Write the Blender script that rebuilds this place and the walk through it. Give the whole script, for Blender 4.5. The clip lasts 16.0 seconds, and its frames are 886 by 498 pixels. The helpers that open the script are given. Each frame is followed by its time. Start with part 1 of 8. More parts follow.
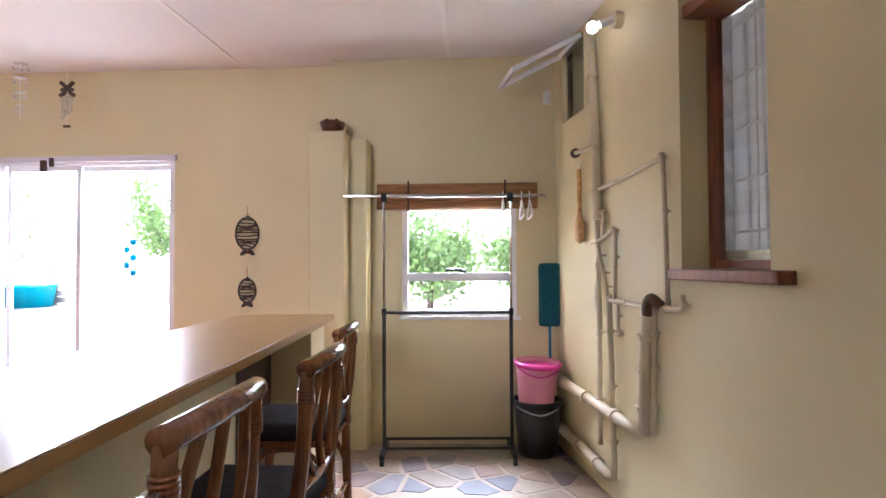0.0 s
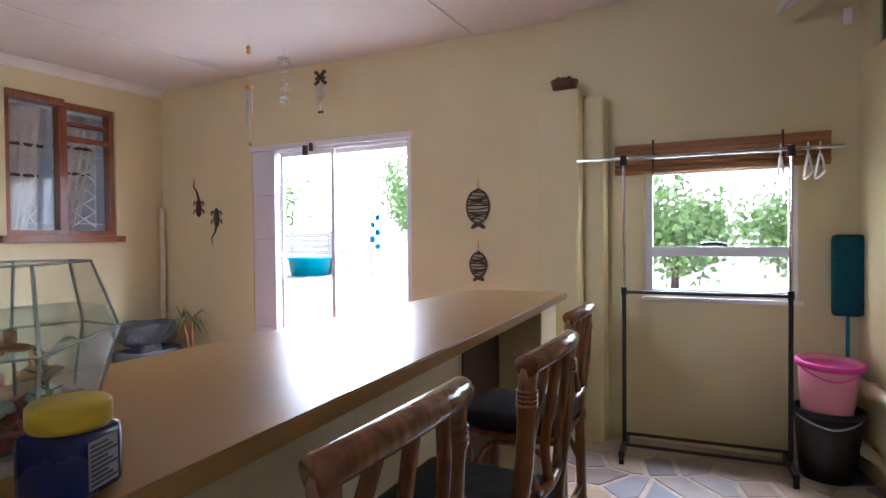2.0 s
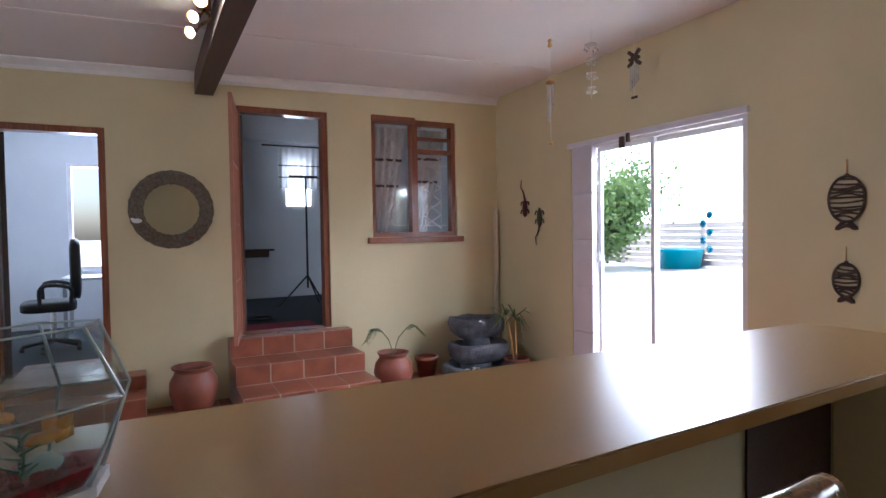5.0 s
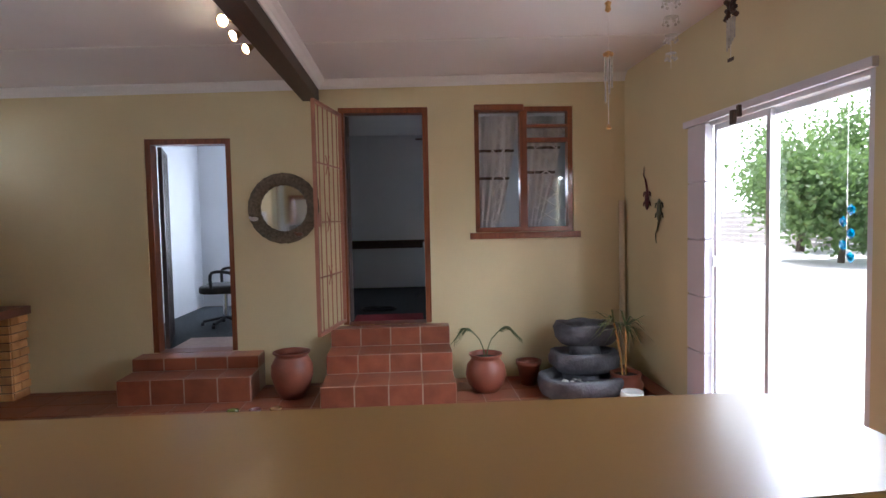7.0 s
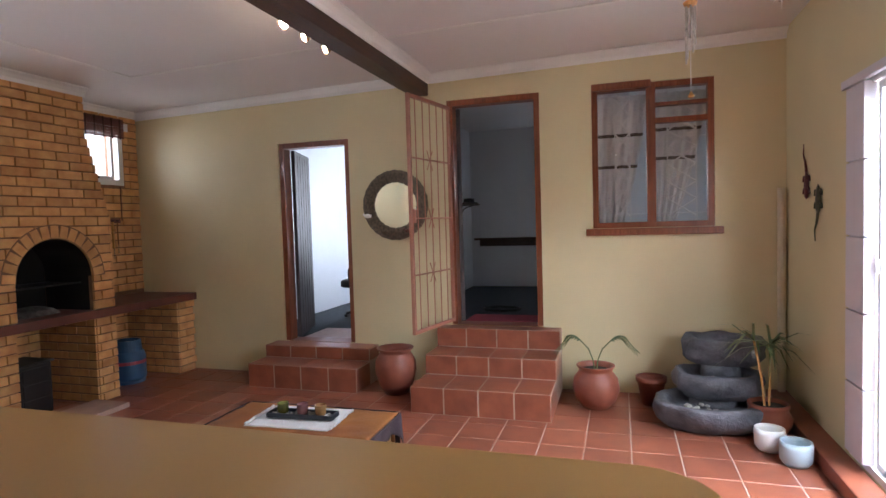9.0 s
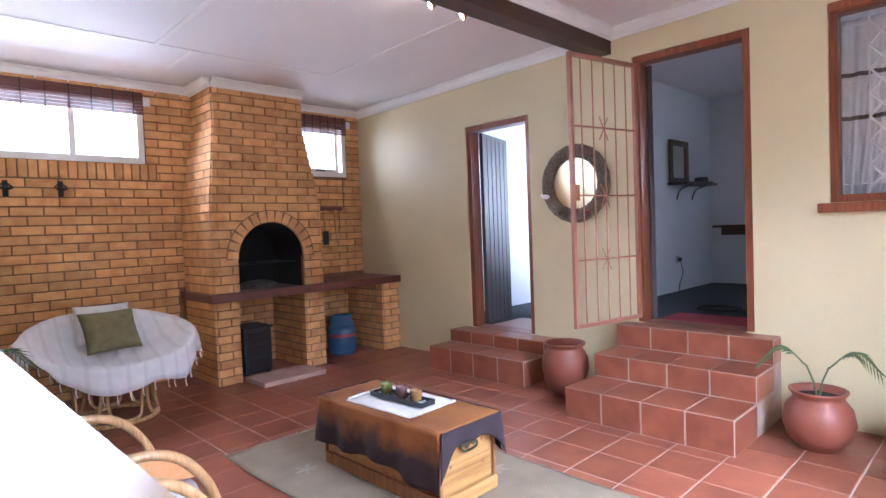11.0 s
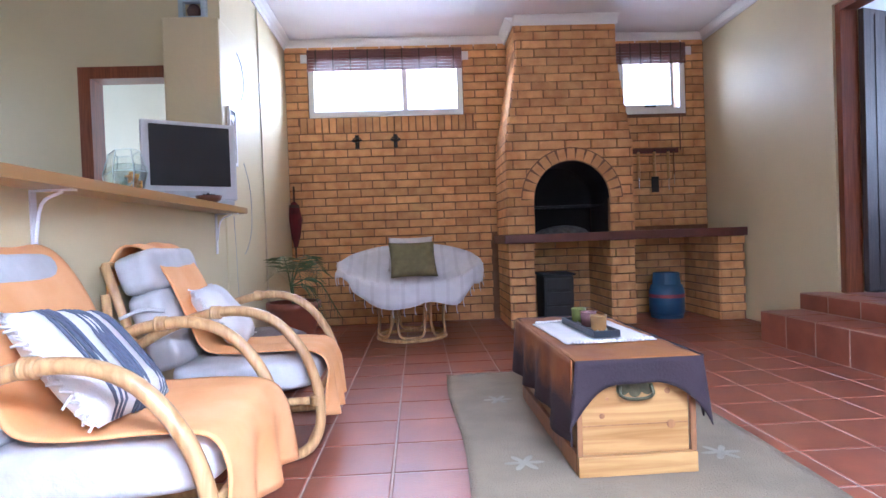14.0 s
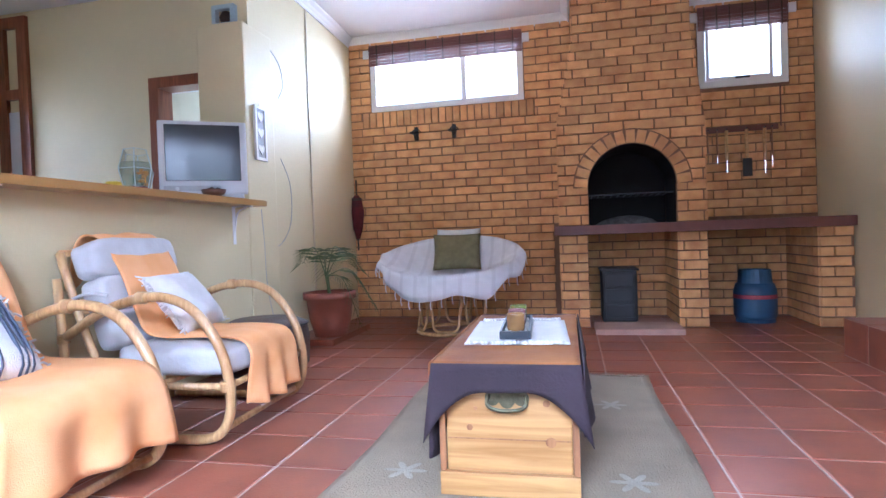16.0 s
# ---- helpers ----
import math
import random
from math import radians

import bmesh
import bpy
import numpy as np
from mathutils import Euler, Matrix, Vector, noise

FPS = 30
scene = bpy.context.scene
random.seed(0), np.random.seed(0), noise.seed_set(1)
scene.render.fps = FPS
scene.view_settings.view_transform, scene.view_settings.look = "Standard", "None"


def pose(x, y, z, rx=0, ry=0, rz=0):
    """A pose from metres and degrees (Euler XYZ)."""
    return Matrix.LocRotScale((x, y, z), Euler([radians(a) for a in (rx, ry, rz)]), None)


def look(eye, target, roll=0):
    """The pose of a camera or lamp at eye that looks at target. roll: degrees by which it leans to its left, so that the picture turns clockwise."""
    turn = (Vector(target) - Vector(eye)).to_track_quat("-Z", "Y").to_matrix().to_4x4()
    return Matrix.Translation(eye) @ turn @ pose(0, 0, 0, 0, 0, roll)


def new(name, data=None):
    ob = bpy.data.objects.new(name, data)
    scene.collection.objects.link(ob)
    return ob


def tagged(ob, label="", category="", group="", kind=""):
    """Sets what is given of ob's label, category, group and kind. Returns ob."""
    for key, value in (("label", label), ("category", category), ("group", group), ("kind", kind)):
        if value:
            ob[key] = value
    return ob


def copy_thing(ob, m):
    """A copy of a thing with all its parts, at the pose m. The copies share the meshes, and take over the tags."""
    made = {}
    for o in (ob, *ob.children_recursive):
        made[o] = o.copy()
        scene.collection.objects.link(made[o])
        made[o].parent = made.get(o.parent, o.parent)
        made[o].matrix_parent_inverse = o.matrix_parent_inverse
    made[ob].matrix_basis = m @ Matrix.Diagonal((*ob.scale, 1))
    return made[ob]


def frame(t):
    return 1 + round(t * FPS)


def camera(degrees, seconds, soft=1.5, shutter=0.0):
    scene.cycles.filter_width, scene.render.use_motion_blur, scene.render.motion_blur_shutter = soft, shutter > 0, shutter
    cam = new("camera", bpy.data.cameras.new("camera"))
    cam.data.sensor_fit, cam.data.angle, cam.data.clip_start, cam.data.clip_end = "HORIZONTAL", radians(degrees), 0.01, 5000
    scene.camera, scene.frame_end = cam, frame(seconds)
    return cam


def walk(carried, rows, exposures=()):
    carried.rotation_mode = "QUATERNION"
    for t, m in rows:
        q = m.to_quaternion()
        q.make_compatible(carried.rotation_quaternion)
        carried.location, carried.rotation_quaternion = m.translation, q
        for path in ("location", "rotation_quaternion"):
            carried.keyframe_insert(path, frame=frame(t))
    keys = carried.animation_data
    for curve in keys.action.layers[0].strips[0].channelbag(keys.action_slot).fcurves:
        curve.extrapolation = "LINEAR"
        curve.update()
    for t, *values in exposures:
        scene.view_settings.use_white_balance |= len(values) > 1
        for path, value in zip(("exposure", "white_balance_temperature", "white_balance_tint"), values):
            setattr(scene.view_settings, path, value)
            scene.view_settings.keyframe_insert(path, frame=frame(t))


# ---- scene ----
cam = camera(75.5, 16.0)
PATH = [
    (0, (-0.018, -0.008, 1.442), (-0.12, 1.989, 1.492), -0.3),
    (0.5, (-0.058, 0.01, 1.44), (-0.307, 1.994, 1.482), -0.1),
    (1, (-0.051, 0.116, 1.43), (-0.489, 2.067, 1.449), -0.2),
    (1.5, (-0.061, 0.236, 1.416), (-0.703, 2.13, 1.403), -0.3),
    (2, (-0.089, 0.348, 1.43), (-0.97, 2.143, 1.397), -0.5),
    (2.5, (-0.082, 0.447, 1.437), (-1.18, 2.117, 1.397), -0.5),
    (3, (-0.04, 0.547, 1.482), (-1.314, 2.088, 1.435), -0.6),
    (3.5, (-0.05, 0.683, 1.486), (-1.485, 2.075, 1.44), -0.5),
    (4, (-0.064, 0.803, 1.5), (-1.651, 2.019, 1.45), -0.6),
    (4.5, (-0.022, 0.904, 1.518), (-1.715, 1.967, 1.464), -0.7),
    (5, (0.007, 1.047, 1.54), (-1.771, 1.962, 1.482), -0.9),
    (5.2, (0.021, 1.121, 1.53), (-1.791, 1.966, 1.472), -0.9),
    (7.3, (0.1, 2.669, 1.645), (-1.898, 2.665, 1.544), -1.3),
    (7.5, (0.074, 2.757, 1.628), (-1.922, 2.676, 1.53), -1.4),
    (8, (-0.019, 2.935, 1.642), (-2.0, 2.682, 1.54), -1.5),
    (8.2, (-0.058, 3.002, 1.636), (-2.031, 2.692, 1.535), -1.5),
    (10.3, (-0.923, 4.005, 1.526), (-2.549, 2.844, 1.442), -2.1),
    (10.5, (-1.005, 4.035, 1.503), (-2.566, 2.788, 1.422), -2.1),
    (11, (-1.24, 4.076, 1.433), (-2.641, 2.65, 1.359), -2.2),
    (11.5, (-1.42, 4.095, 1.345), (-2.664, 2.531, 1.277), -2.1),
    (12, (-1.657, 4.119, 1.217), (-2.687, 2.406, 1.152), -2.3),
    (12.5, (-1.873, 4.098, 1.102), (-2.666, 2.262, 1.048), -2.1),
    (13, (-2.11, 4.093, 1.025), (-2.65, 2.167, 0.976), -2.1),
    (13.5, (-2.372, 4.088, 0.944), (-2.671, 2.111, 0.904), -2.2),
    (14, (-2.609, 4.03, 0.87), (-2.697, 2.032, 0.834), -2.1),
    (14.5, (-2.844, 3.943, 0.842), (-2.745, 1.946, 0.806), -2.1),
    (15, (-3.09, 3.897, 0.834), (-2.863, 1.91, 0.799), -2.1),
    (15.5, (-3.336, 3.86, 0.826), (-2.985, 1.891, 0.792), -2.1),
    (16, (-3.574, 3.792, 0.816), (-3.13, 1.843, 0.778), -2.1),
]
EXPOSURES = [(0, 2.02, 5600, 16), (1.5, 1.50, 5450, 14), (3.5, 1.22, 5350, 13), (5, 0.98, 5350, 12), (7, 0.80, 5700, 11), (8, 0.82, 5950, 11), (10.3, 1.82, 5300, 15), (12, 2.0, 4980, 17), (14, 1.82, 4880, 17), (16, 1.94, 4720, 15)]
walk(cam, [(t, look(eye, target, roll)) for t, eye, target, roll in PATH], exposures=EXPOSURES)

# ---- light ----
world = bpy.data.worlds.new("sky")
scene.world = world
world.use_nodes = True
wn = world.node_tree
sky = wn.nodes.new("ShaderNodeTexSky")
sky.sky_type = "NISHITA"
sky.sun_disc = False
sky.sun_elevation, sky.sun_rotation = radians(52), radians(200)
sky.dust_density = 3.0
wn.links.new(sky.outputs[0], wn.nodes["Background"].inputs[0])
wn.nodes["Background"].inputs[1].default_value = 0.15
sun = new("sun", bpy.data.lights.new("sun", "SUN"))
sun.data.energy, sun.data.angle, sun.data.color = 5.0, radians(1), (1, 0.95, 0.88)
sun.matrix_world = look((0, 0, 20), (0 + 3, 8, 0))


def window_light(name, x, y, z, rx, rz, w, h, watts, color=(0.92, 0.96, 1)):
    lamp = new(name, bpy.data.lights.new(name, "AREA"))
    lamp.data.shape, lamp.data.size, lamp.data.size_y = "RECTANGLE", w, h
    lamp.data.energy, lamp.data.color = watts, color
    lamp.matrix_world = pose(x, y, z, rx, 0, rz)
    return lamp


# daylight standing in the openings; the two garden lamps stand outside, above the door and window heads
window_light("skylight_south", -2.34, -2.50, 2.62, 78, 180, 1.7, 0.8, 52).rotation_euler = (radians(78), 0, 0)
window_light("skylight_south_small", -5.14, -2.50, 2.6, 78, 180, 0.8, 0.8, 11).rotation_euler = (radians(78), 0, 0)
window_light("skylight_door", -3.45, 5.65, 3.15, 0, 0, 2.6, 1.4, 470).rotation_euler = (radians(-66), 0, 0)
window_light("skylight_bar", -0.15, 5.55, 2.75, 0, 0, 1.4, 1.0, 245).rotation_euler = (radians(-58), 0, 0)
window_light("skylight_office", -9.22, 0.52, 1.85, 0, 0, 0.75, 1.3, 22).rotation_euler = (radians(90), 0, radians(-90))
window_light("skylight_bedroom", -9.22, 3.08, 2.35, 0, 0, 0.4, 0.7, 7).rotation_euler = (radians(90), 0, radians(-90))
# two added fill lamps for the rooms beyond the bar, at invented openings
window_light("skylight_kitchen", 2.12, -1.8, 1.65, 0, 0, 1.5, 1.2, 4.5).rotation_euler = (radians(90), 0, radians(90))
window_light("skylight_pantry", 2.12, 0.6, 1.9, 0, 0, 0.55, 0.75, 3).rotation_euler = (radians(90), 0, radians(90))


# ---- materials ----
def mat(name, color, rough=0.6, vary=0.12, scale=6.0, bump=0.1, bscale=60.0, metal=0.0, second=None, island=0.0, spec=0.5, coat=0.0, sheen=0.0):
    """A painted or solid surface: two scales of tone, fine relief, and a random shift from object to object."""
    m = bpy.data.materials.new(name)
    m.use_nodes = True
    nt = m.node_tree
    b = nt.nodes["Principled BSDF"]
    tc = nt.nodes.new("ShaderNodeTexCoord")
    geo = nt.nodes.new("ShaderNodeNewGeometry")
    n1 = nt.nodes.new("ShaderNodeTexNoise")
    n1.inputs["Scale"].default_value, n1.inputs["Detail"].default_value = scale, 6
    n2 = nt.nodes.new("ShaderNodeTexNoise")
    n2.inputs["Scale"].default_value, n2.inputs["Detail"].default_value = bscale, 4
    for n in (n1, n2):
        nt.links.new(geo.outputs["Position"], n.inputs["Vector"])
    ramp = nt.nodes.new("ShaderNodeValToRGB")
    c2 = second or tuple(max(0, c * (1 - vary * 2)) for c in color)
    ramp.color_ramp.elements[0].position, ramp.color_ramp.elements[1].position = 0.3, 0.7
    ramp.color_ramp.elements[0].color, ramp.color_ramp.elements[1].color = (*c2, 1), (*color, 1)
    nt.links.new(n1.outputs["Fac"], ramp.inputs["Fac"])
    out = ramp.outputs["Color"]
    if island:
        info = nt.nodes.new("ShaderNodeObjectInfo")
        hsv = nt.nodes.new("ShaderNodeHueSaturation")
        mr = nt.nodes.new("ShaderNodeMapRange")
        mr.inputs[3].default_value, mr.inputs[4].default_value = 1 - island, 1 + island
        add = nt.nodes.new("ShaderNodeMath")
        add.operation = "ADD"
        nt.links.new(info.outputs["Random"], add.inputs[0])
        nt.links.new(geo.outputs["Random Per Island"], add.inputs[1])
        fr = nt.nodes.new("ShaderNodeMath")
        fr.operation = "FRACT"
        nt.links.new(add.outputs[0], fr.inputs[0])
        nt.links.new(fr.outputs[0], mr.inputs[0])
        nt.links.new(mr.outputs[0], hsv.inputs["Value"])
        nt.links.new(out, hsv.inputs["Color"])
        out = hsv.outputs["Color"]
    nt.links.new(out, b.inputs["Base Color"])
    bp = nt.nodes.new("ShaderNodeBump")
    bp.inputs["Strength"].default_value, bp.inputs["Distance"].default_value = bump, 0.01
    nt.links.new(n2.outputs["Fac"], bp.inputs["Height"])
    nt.links.new(bp.outputs[0], b.inputs["Normal"])
    rr = nt.nodes.new("ShaderNodeMapRange")
    rr.inputs[3].default_value, rr.inputs[4].default_value = max(0.02, rough - 0.08), min(1, rough + 0.08)
    nt.links.new(n1.outputs["Fac"], rr.inputs[0])
    nt.links.new(rr.outputs[0], b.inputs["Roughness"])
    b.inputs["Metallic"].default_value = metal
    b.inputs["Specular IOR Level"].default_value = spec
    b.inputs["Coat Weight"].default_value = coat
    b.inputs["Sheen Weight"].default_value = sheen
    return m


def wood(name, dark, light, axis=1, rough=0.4, scale=3.0, stretch=14.0, bump=0.08, coat=0.0):
    """Grain that runs along one axis (0, 1, 2) of the world."""
    m = mat(name, light, rough, bump=bump, coat=coat)
    nt = m.node_tree
    ramp = [n for n in nt.nodes if n.type == "VALTORGB"][0]
    n1 = [n for n in nt.nodes if n.type == "TEX_NOISE"][0]
    geo = [n for n in nt.nodes if n.type == "NEW_GEOMETRY"][0]
    mp = nt.nodes.new("ShaderNodeMapping")
    s = [stretch] * 3
    s[axis] = 0.6
    mp.inputs["Scale"].default_value = s
    nt.links.new(geo.outputs["Position"], mp.inputs["Vector"])
    nt.links.new(mp.outputs[0], n1.inputs["Vector"])
    n1.inputs["Scale"].default_value, n1.inputs["Distortion"].default_value = scale, 1.2
    ramp.color_ramp.elements[0].color, ramp.color_ramp.elements[1].color = (*dark, 1), (*light, 1)
    return m


def glass_mat(name, tint=(1, 1, 1), rough=0.0):
    """Thin clear glazing: what lies behind shows through, with a faint reflection."""
    m = bpy.data.materials.new(name)
    m.use_nodes = True
    nt = m.node_tree
    nt.nodes.remove(nt.nodes["Principled BSDF"])
    tr, gl, mix, lw, pw, mr = (nt.nodes.new("ShaderNode" + k) for k in ("BsdfTransparent", "BsdfGlossy", "MixShader", "LayerWeight", "Math", "MapRange"))
    tr.inputs[0].default_value = (*tint, 1)
    gl.inputs["Roughness"].default_value = rough
    lw.inputs[0].default_value = 0.5
    pw.operation = "POWER"
    pw.inputs[1].default_value = 4.0
    nt.links.new(lw.outputs["Facing"], pw.inputs[0])
    nt.links.new(pw.outputs[0], mr.inputs[0])
    mr.inputs[3].default_value, mr.inputs[4].default_value = 0.025, 0.35
    nt.links.new(mr.outputs[0], mix.inputs[0])
    nt.links.new(tr.outputs[0], mix.inputs[1])
    nt.links.new(gl.outputs[0], mix.inputs[2])
    nt.links.new(mix.outputs[0], nt.nodes["Material Output"].inputs[0])
    return m


def emit(name, color, strength):
    m = bpy.data.materials.new(name)
    m.use_nodes = True
    b = m.node_tree.nodes["Principled BSDF"]
    b.inputs["Base Color"].default_value = (*color, 1)
    b.inputs["Emission Color"].default_value = (*color, 1)
    b.inputs["Emission Strength"].default_value = strength
    return m


M_WALL = mat("cream_yellow_paint", (0.70, 0.605, 0.36), 0.55, 0.05, 1.2, 0.12, 45)
M_WHITE_WALL = mat("white_wall_paint", (0.74, 0.76, 0.80), 0.6, 0.04, 1.5, 0.1, 50)
M_CEIL = mat("white_ceiling_board", (0.80, 0.78, 0.79), 0.7, 0.03, 0.9, 0.04, 30)
M_CORNICE = mat("white_cornice", (0.84, 0.83, 0.82), 0.6, 0.03, 3, 0.03, 60)
M_TILE = mat("terracotta_tile", (0.32, 0.103, 0.054), 0.34, 0.2, 5, 0.08, 90, second=(0.20, 0.061, 0.036), island=0.16, spec=0.36)
M_GROUT = mat("pale_grout", (0.50, 0.40, 0.34), 0.9, 0.1, 20, 0.2, 120)
M_BRICK = mat("face_brick", (0.76, 0.44, 0.18), 0.8, 0.15, 9, 0.35, 110, second=(0.58, 0.27, 0.10), island=0.17)
M_MORTAR = mat("mortar", (0.27, 0.15, 0.085), 0.95, 0.15, 14, 0.4, 130)
M_COUNTER = mat("counter_veneer", (0.41, 0.232, 0.070), 0.30, 0.02, 1.5, 0.010, 50, second=(0.385, 0.214, 0.063), coat=0.15)
for nd in M_COUNTER.node_tree.nodes:
    if nd.type == "TEX_NOISE":
        nd.inputs["Detail"].default_value = 0.0
    if nd.type == "VALTORGB":
        nd.color_ramp.elements[0].position, nd.color_ramp.elements[1].position = 0.0, 1.0
    if nd.type == "MAP_RANGE":
        nd.inputs[3].default_value, nd.inputs[4].default_value = 0.28, 0.32
M_REDWOOD = wood("varnished_red_wood", (0.16, 0.045, 0.018), (0.30, 0.095, 0.04), 2, 0.35, 4, 12, 0.1, 0.2)
M_DARKWOOD = wood("dark_stained_wood", (0.035, 0.018, 0.012), (0.085, 0.04, 0.024), 0, 0.5, 4, 10, 0.15)
M_PINE = wood("yellow_pine", (0.47, 0.23, 0.065), (0.70, 0.43, 0.16), 0, 0.42, 3.5, 9, 0.06, 0.15)
M_CANE = wood("honey_cane", (0.36, 0.19, 0.07), (0.62, 0.40, 0.18), 2, 0.35, 5, 6, 0.1, 0.3)
M_RATTAN = wood("varnished_rattan", (0.15, 0.05, 0.018), (0.33, 0.13, 0.045), 2, 0.2, 6, 8, 0.1, 0.6)
M_BLACK = mat("black_paint", (0.02, 0.02, 0.022), 0.5, 0.2, 8, 0.1, 80)
M_STEEL = mat("chromed_steel", (0.7, 0.7, 0.72), 0.18, 0.05, 8, 0.01, 80, metal=1)
M_ALU = mat("white_aluminium", (0.78, 0.77, 0.80), 0.4, 0.03, 5, 0.02, 60)
M_GLASS = glass_mat("window_glass")
M_MIRROR = mat("mirror_silver", (0.9, 0.9, 0.9), 0.02, 0.0, 2, 0.0, 10, metal=1)


# ---- mesh tools ----
def box(bm, x0, x1, y0, y1, z0, z1, bev=0.0):
    vs = [bm.verts.new((x, y, z)) for x in (x0, x1) for y in (y0, y1) for z in (z0, z1)]
    fs = [bm.faces.new([vs[i] for i in q]) for q in ((0, 1, 3, 2), (4, 6, 7, 5), (0, 4, 5, 1), (2, 3, 7, 6), (0, 2, 6, 4), (1, 5, 7, 3))]
    if bev:
        es = list({e for f in fs for e in f.edges})
        bmesh.ops.bevel(bm, geom=es, offset=bev, segments=2, affect="EDGES", profile=0.6)
    return bm


def B(*a, bev=0.0):
    return box(bmesh.new(), *a, bev=bev)


def cyl(bm, p, q, r0, r1=None, n=12, cap=True):
    """A round bar from p to q."""
    p, q = Vector(p), Vector(q)
    d = q - p
    r1 = r0 if r1 is None else r1
    m = Matrix.Translation((p + q) / 2) @ d.to_track_quat("Z", "Y").to_matrix().to_4x4()
    bmesh.ops.create_cone(bm, cap_ends=cap, segments=n, radius1=r0, radius2=r1, depth=d.length, matrix=m)
    return bm


def C(p, q, r0, r1=None, n=12):
    return cyl(bmesh.new(), p, q, r0, r1, n)


def lathe(bm, prof, n=24, c=(0, 0, 0), sx=1.0, sy=1.0, wob=0.0):
    """A turned shape from a profile of (radius, height)."""
    rows = []
    for r, z in prof:
        row = []
        for i in range(n):
            a = 2 * math.pi * i / n
            k = 1 + wob * noise.noise((math.cos(a) * 1.3, math.sin(a) * 1.3, z * 3 + c[0]))
            row.append(bm.verts.new((c[0] + r * k * sx * math.cos(a), c[1] + r * k * sy * math.sin(a), c[2] + z)))
        rows.append(row)
    for a, b in zip(rows, rows[1:]):
        for i in range(n):
            bm.faces.new((a[i], a[(i + 1) % n], b[(i + 1) % n], b[i]))
    if prof[0][0] > 1e-4:
        bm.faces.new(rows[0][::-1])
    if prof[-1][0] > 1e-4:
        bm.faces.new(rows[-1])
    return bm


def smooth_path(pts, steps=6):
    """Catmull-Rom through the points."""
    P = [Vector(p) for p in pts]
    P = [P[0] * 2 - P[1]] + P + [P[-1] * 2 - P[-2]]
    out = []
    for i in range(1, len(P) - 2):
        a, b, c, d = P[i - 1:i + 3]
        for k in range(steps):
            t = k / steps
            out.append(0.5 * ((2 * b) + (c - a) * t + (2 * a - 5 * b + 4 * c - d) * t * t + (3 * b - a - 3 * c + d) * t ** 3))
    out.append(P[-2])
    return out


def tube(bm, pts, r, n=8, steps=6, r_end=None, closed=False):
    """A bent round bar through the points."""
    P = smooth_path(pts, steps) if steps > 1 else [Vector(p) for p in pts]
    rings = []
    side = None
    for i, p in enumerate(P):
        d = (P[min(i + 1, len(P) - 1)] - P[max(i - 1, 0)]).normalized()
        if side is None:
            side = d.orthogonal().normalized()
        side = (side - d * side.dot(d)).normalized()
        up = d.cross(side)
        rr = r if r_end is None else r + (r_end - r) * i / (len(P) - 1)
        rings.append([bm.verts.new(p + (side * math.cos(a) + up * math.sin(a)) * rr) for a in (2 * math.pi * k / n for k in range(n))])
    for a, b in zip(rings, rings[1:]):
        for k in range(n):
            bm.faces.new((a[k], a[(k + 1) % n], b[(k + 1) % n], b[k]))
    bm.faces.new(rings[0][::-1])
    bm.faces.new(rings[-1])
    return bm


def T(pts, r, n=8, steps=6, r_end=None):
    return tube(bmesh.new(), pts, r, n, steps, r_end)


def finish(bm, name, smooth=False):
    bmesh.ops.recalc_face_normals(bm, faces=bm.faces)
    me = bpy.data.meshes.new(name)
    bm.to_mesh(me)
    bm.free()
    if smooth:
        for p in me.polygons:
            p.use_smooth = True
    return me


def part(name, bm, material, parent=None, label="", smooth=False):
    """One mesh object, under a thing or a part."""
    ob = new(name, finish(bm, name, smooth))
    ob.data.materials.append(material)
    if parent is not None:
        ob.parent = parent
    if label:
        ob["label"] = label
    return ob


def thing(name, at, label, category, group="", kind="", rz=0.0):
    ob = new(name)
    ob.matrix_world = pose(*at, 0, 0, rz)
    ob.empty_display_size = 0.1
    return tagged(ob, label, category, group, kind)


def solid(name, bm, material, label, category="", kind="structure", smooth=False):
    return tagged(part(name, bm, material, None, "", smooth), label, category, "", kind)


def slab_with_holes(bm, axis, t0, t1, a0, a1, z0, z1, holes):
    """An upright slab, thick from t0 to t1 across axis ('x' or 'y'), long from a0 to a1, with openings (a0, a1, z0, z1)."""
    cuts = sorted({a0, a1, *[h[0] for h in holes], *[h[1] for h in holes]})
    for lo, hi in zip(cuts, cuts[1:]):
        hs = sorted([(h[2], h[3]) for h in holes if h[0] <= lo + 1e-6 and h[1] >= hi - 1e-6])
        z = z0
        for b, t in hs + [(z1, z1)]:
            if b - z > 1e-4:
                if axis == "x":
                    box(bm, t0, t1, lo, hi, z, b)
                else:
                    box(bm, lo, hi, t0, t1, z, b)
            z = max(z, t)
    return bm


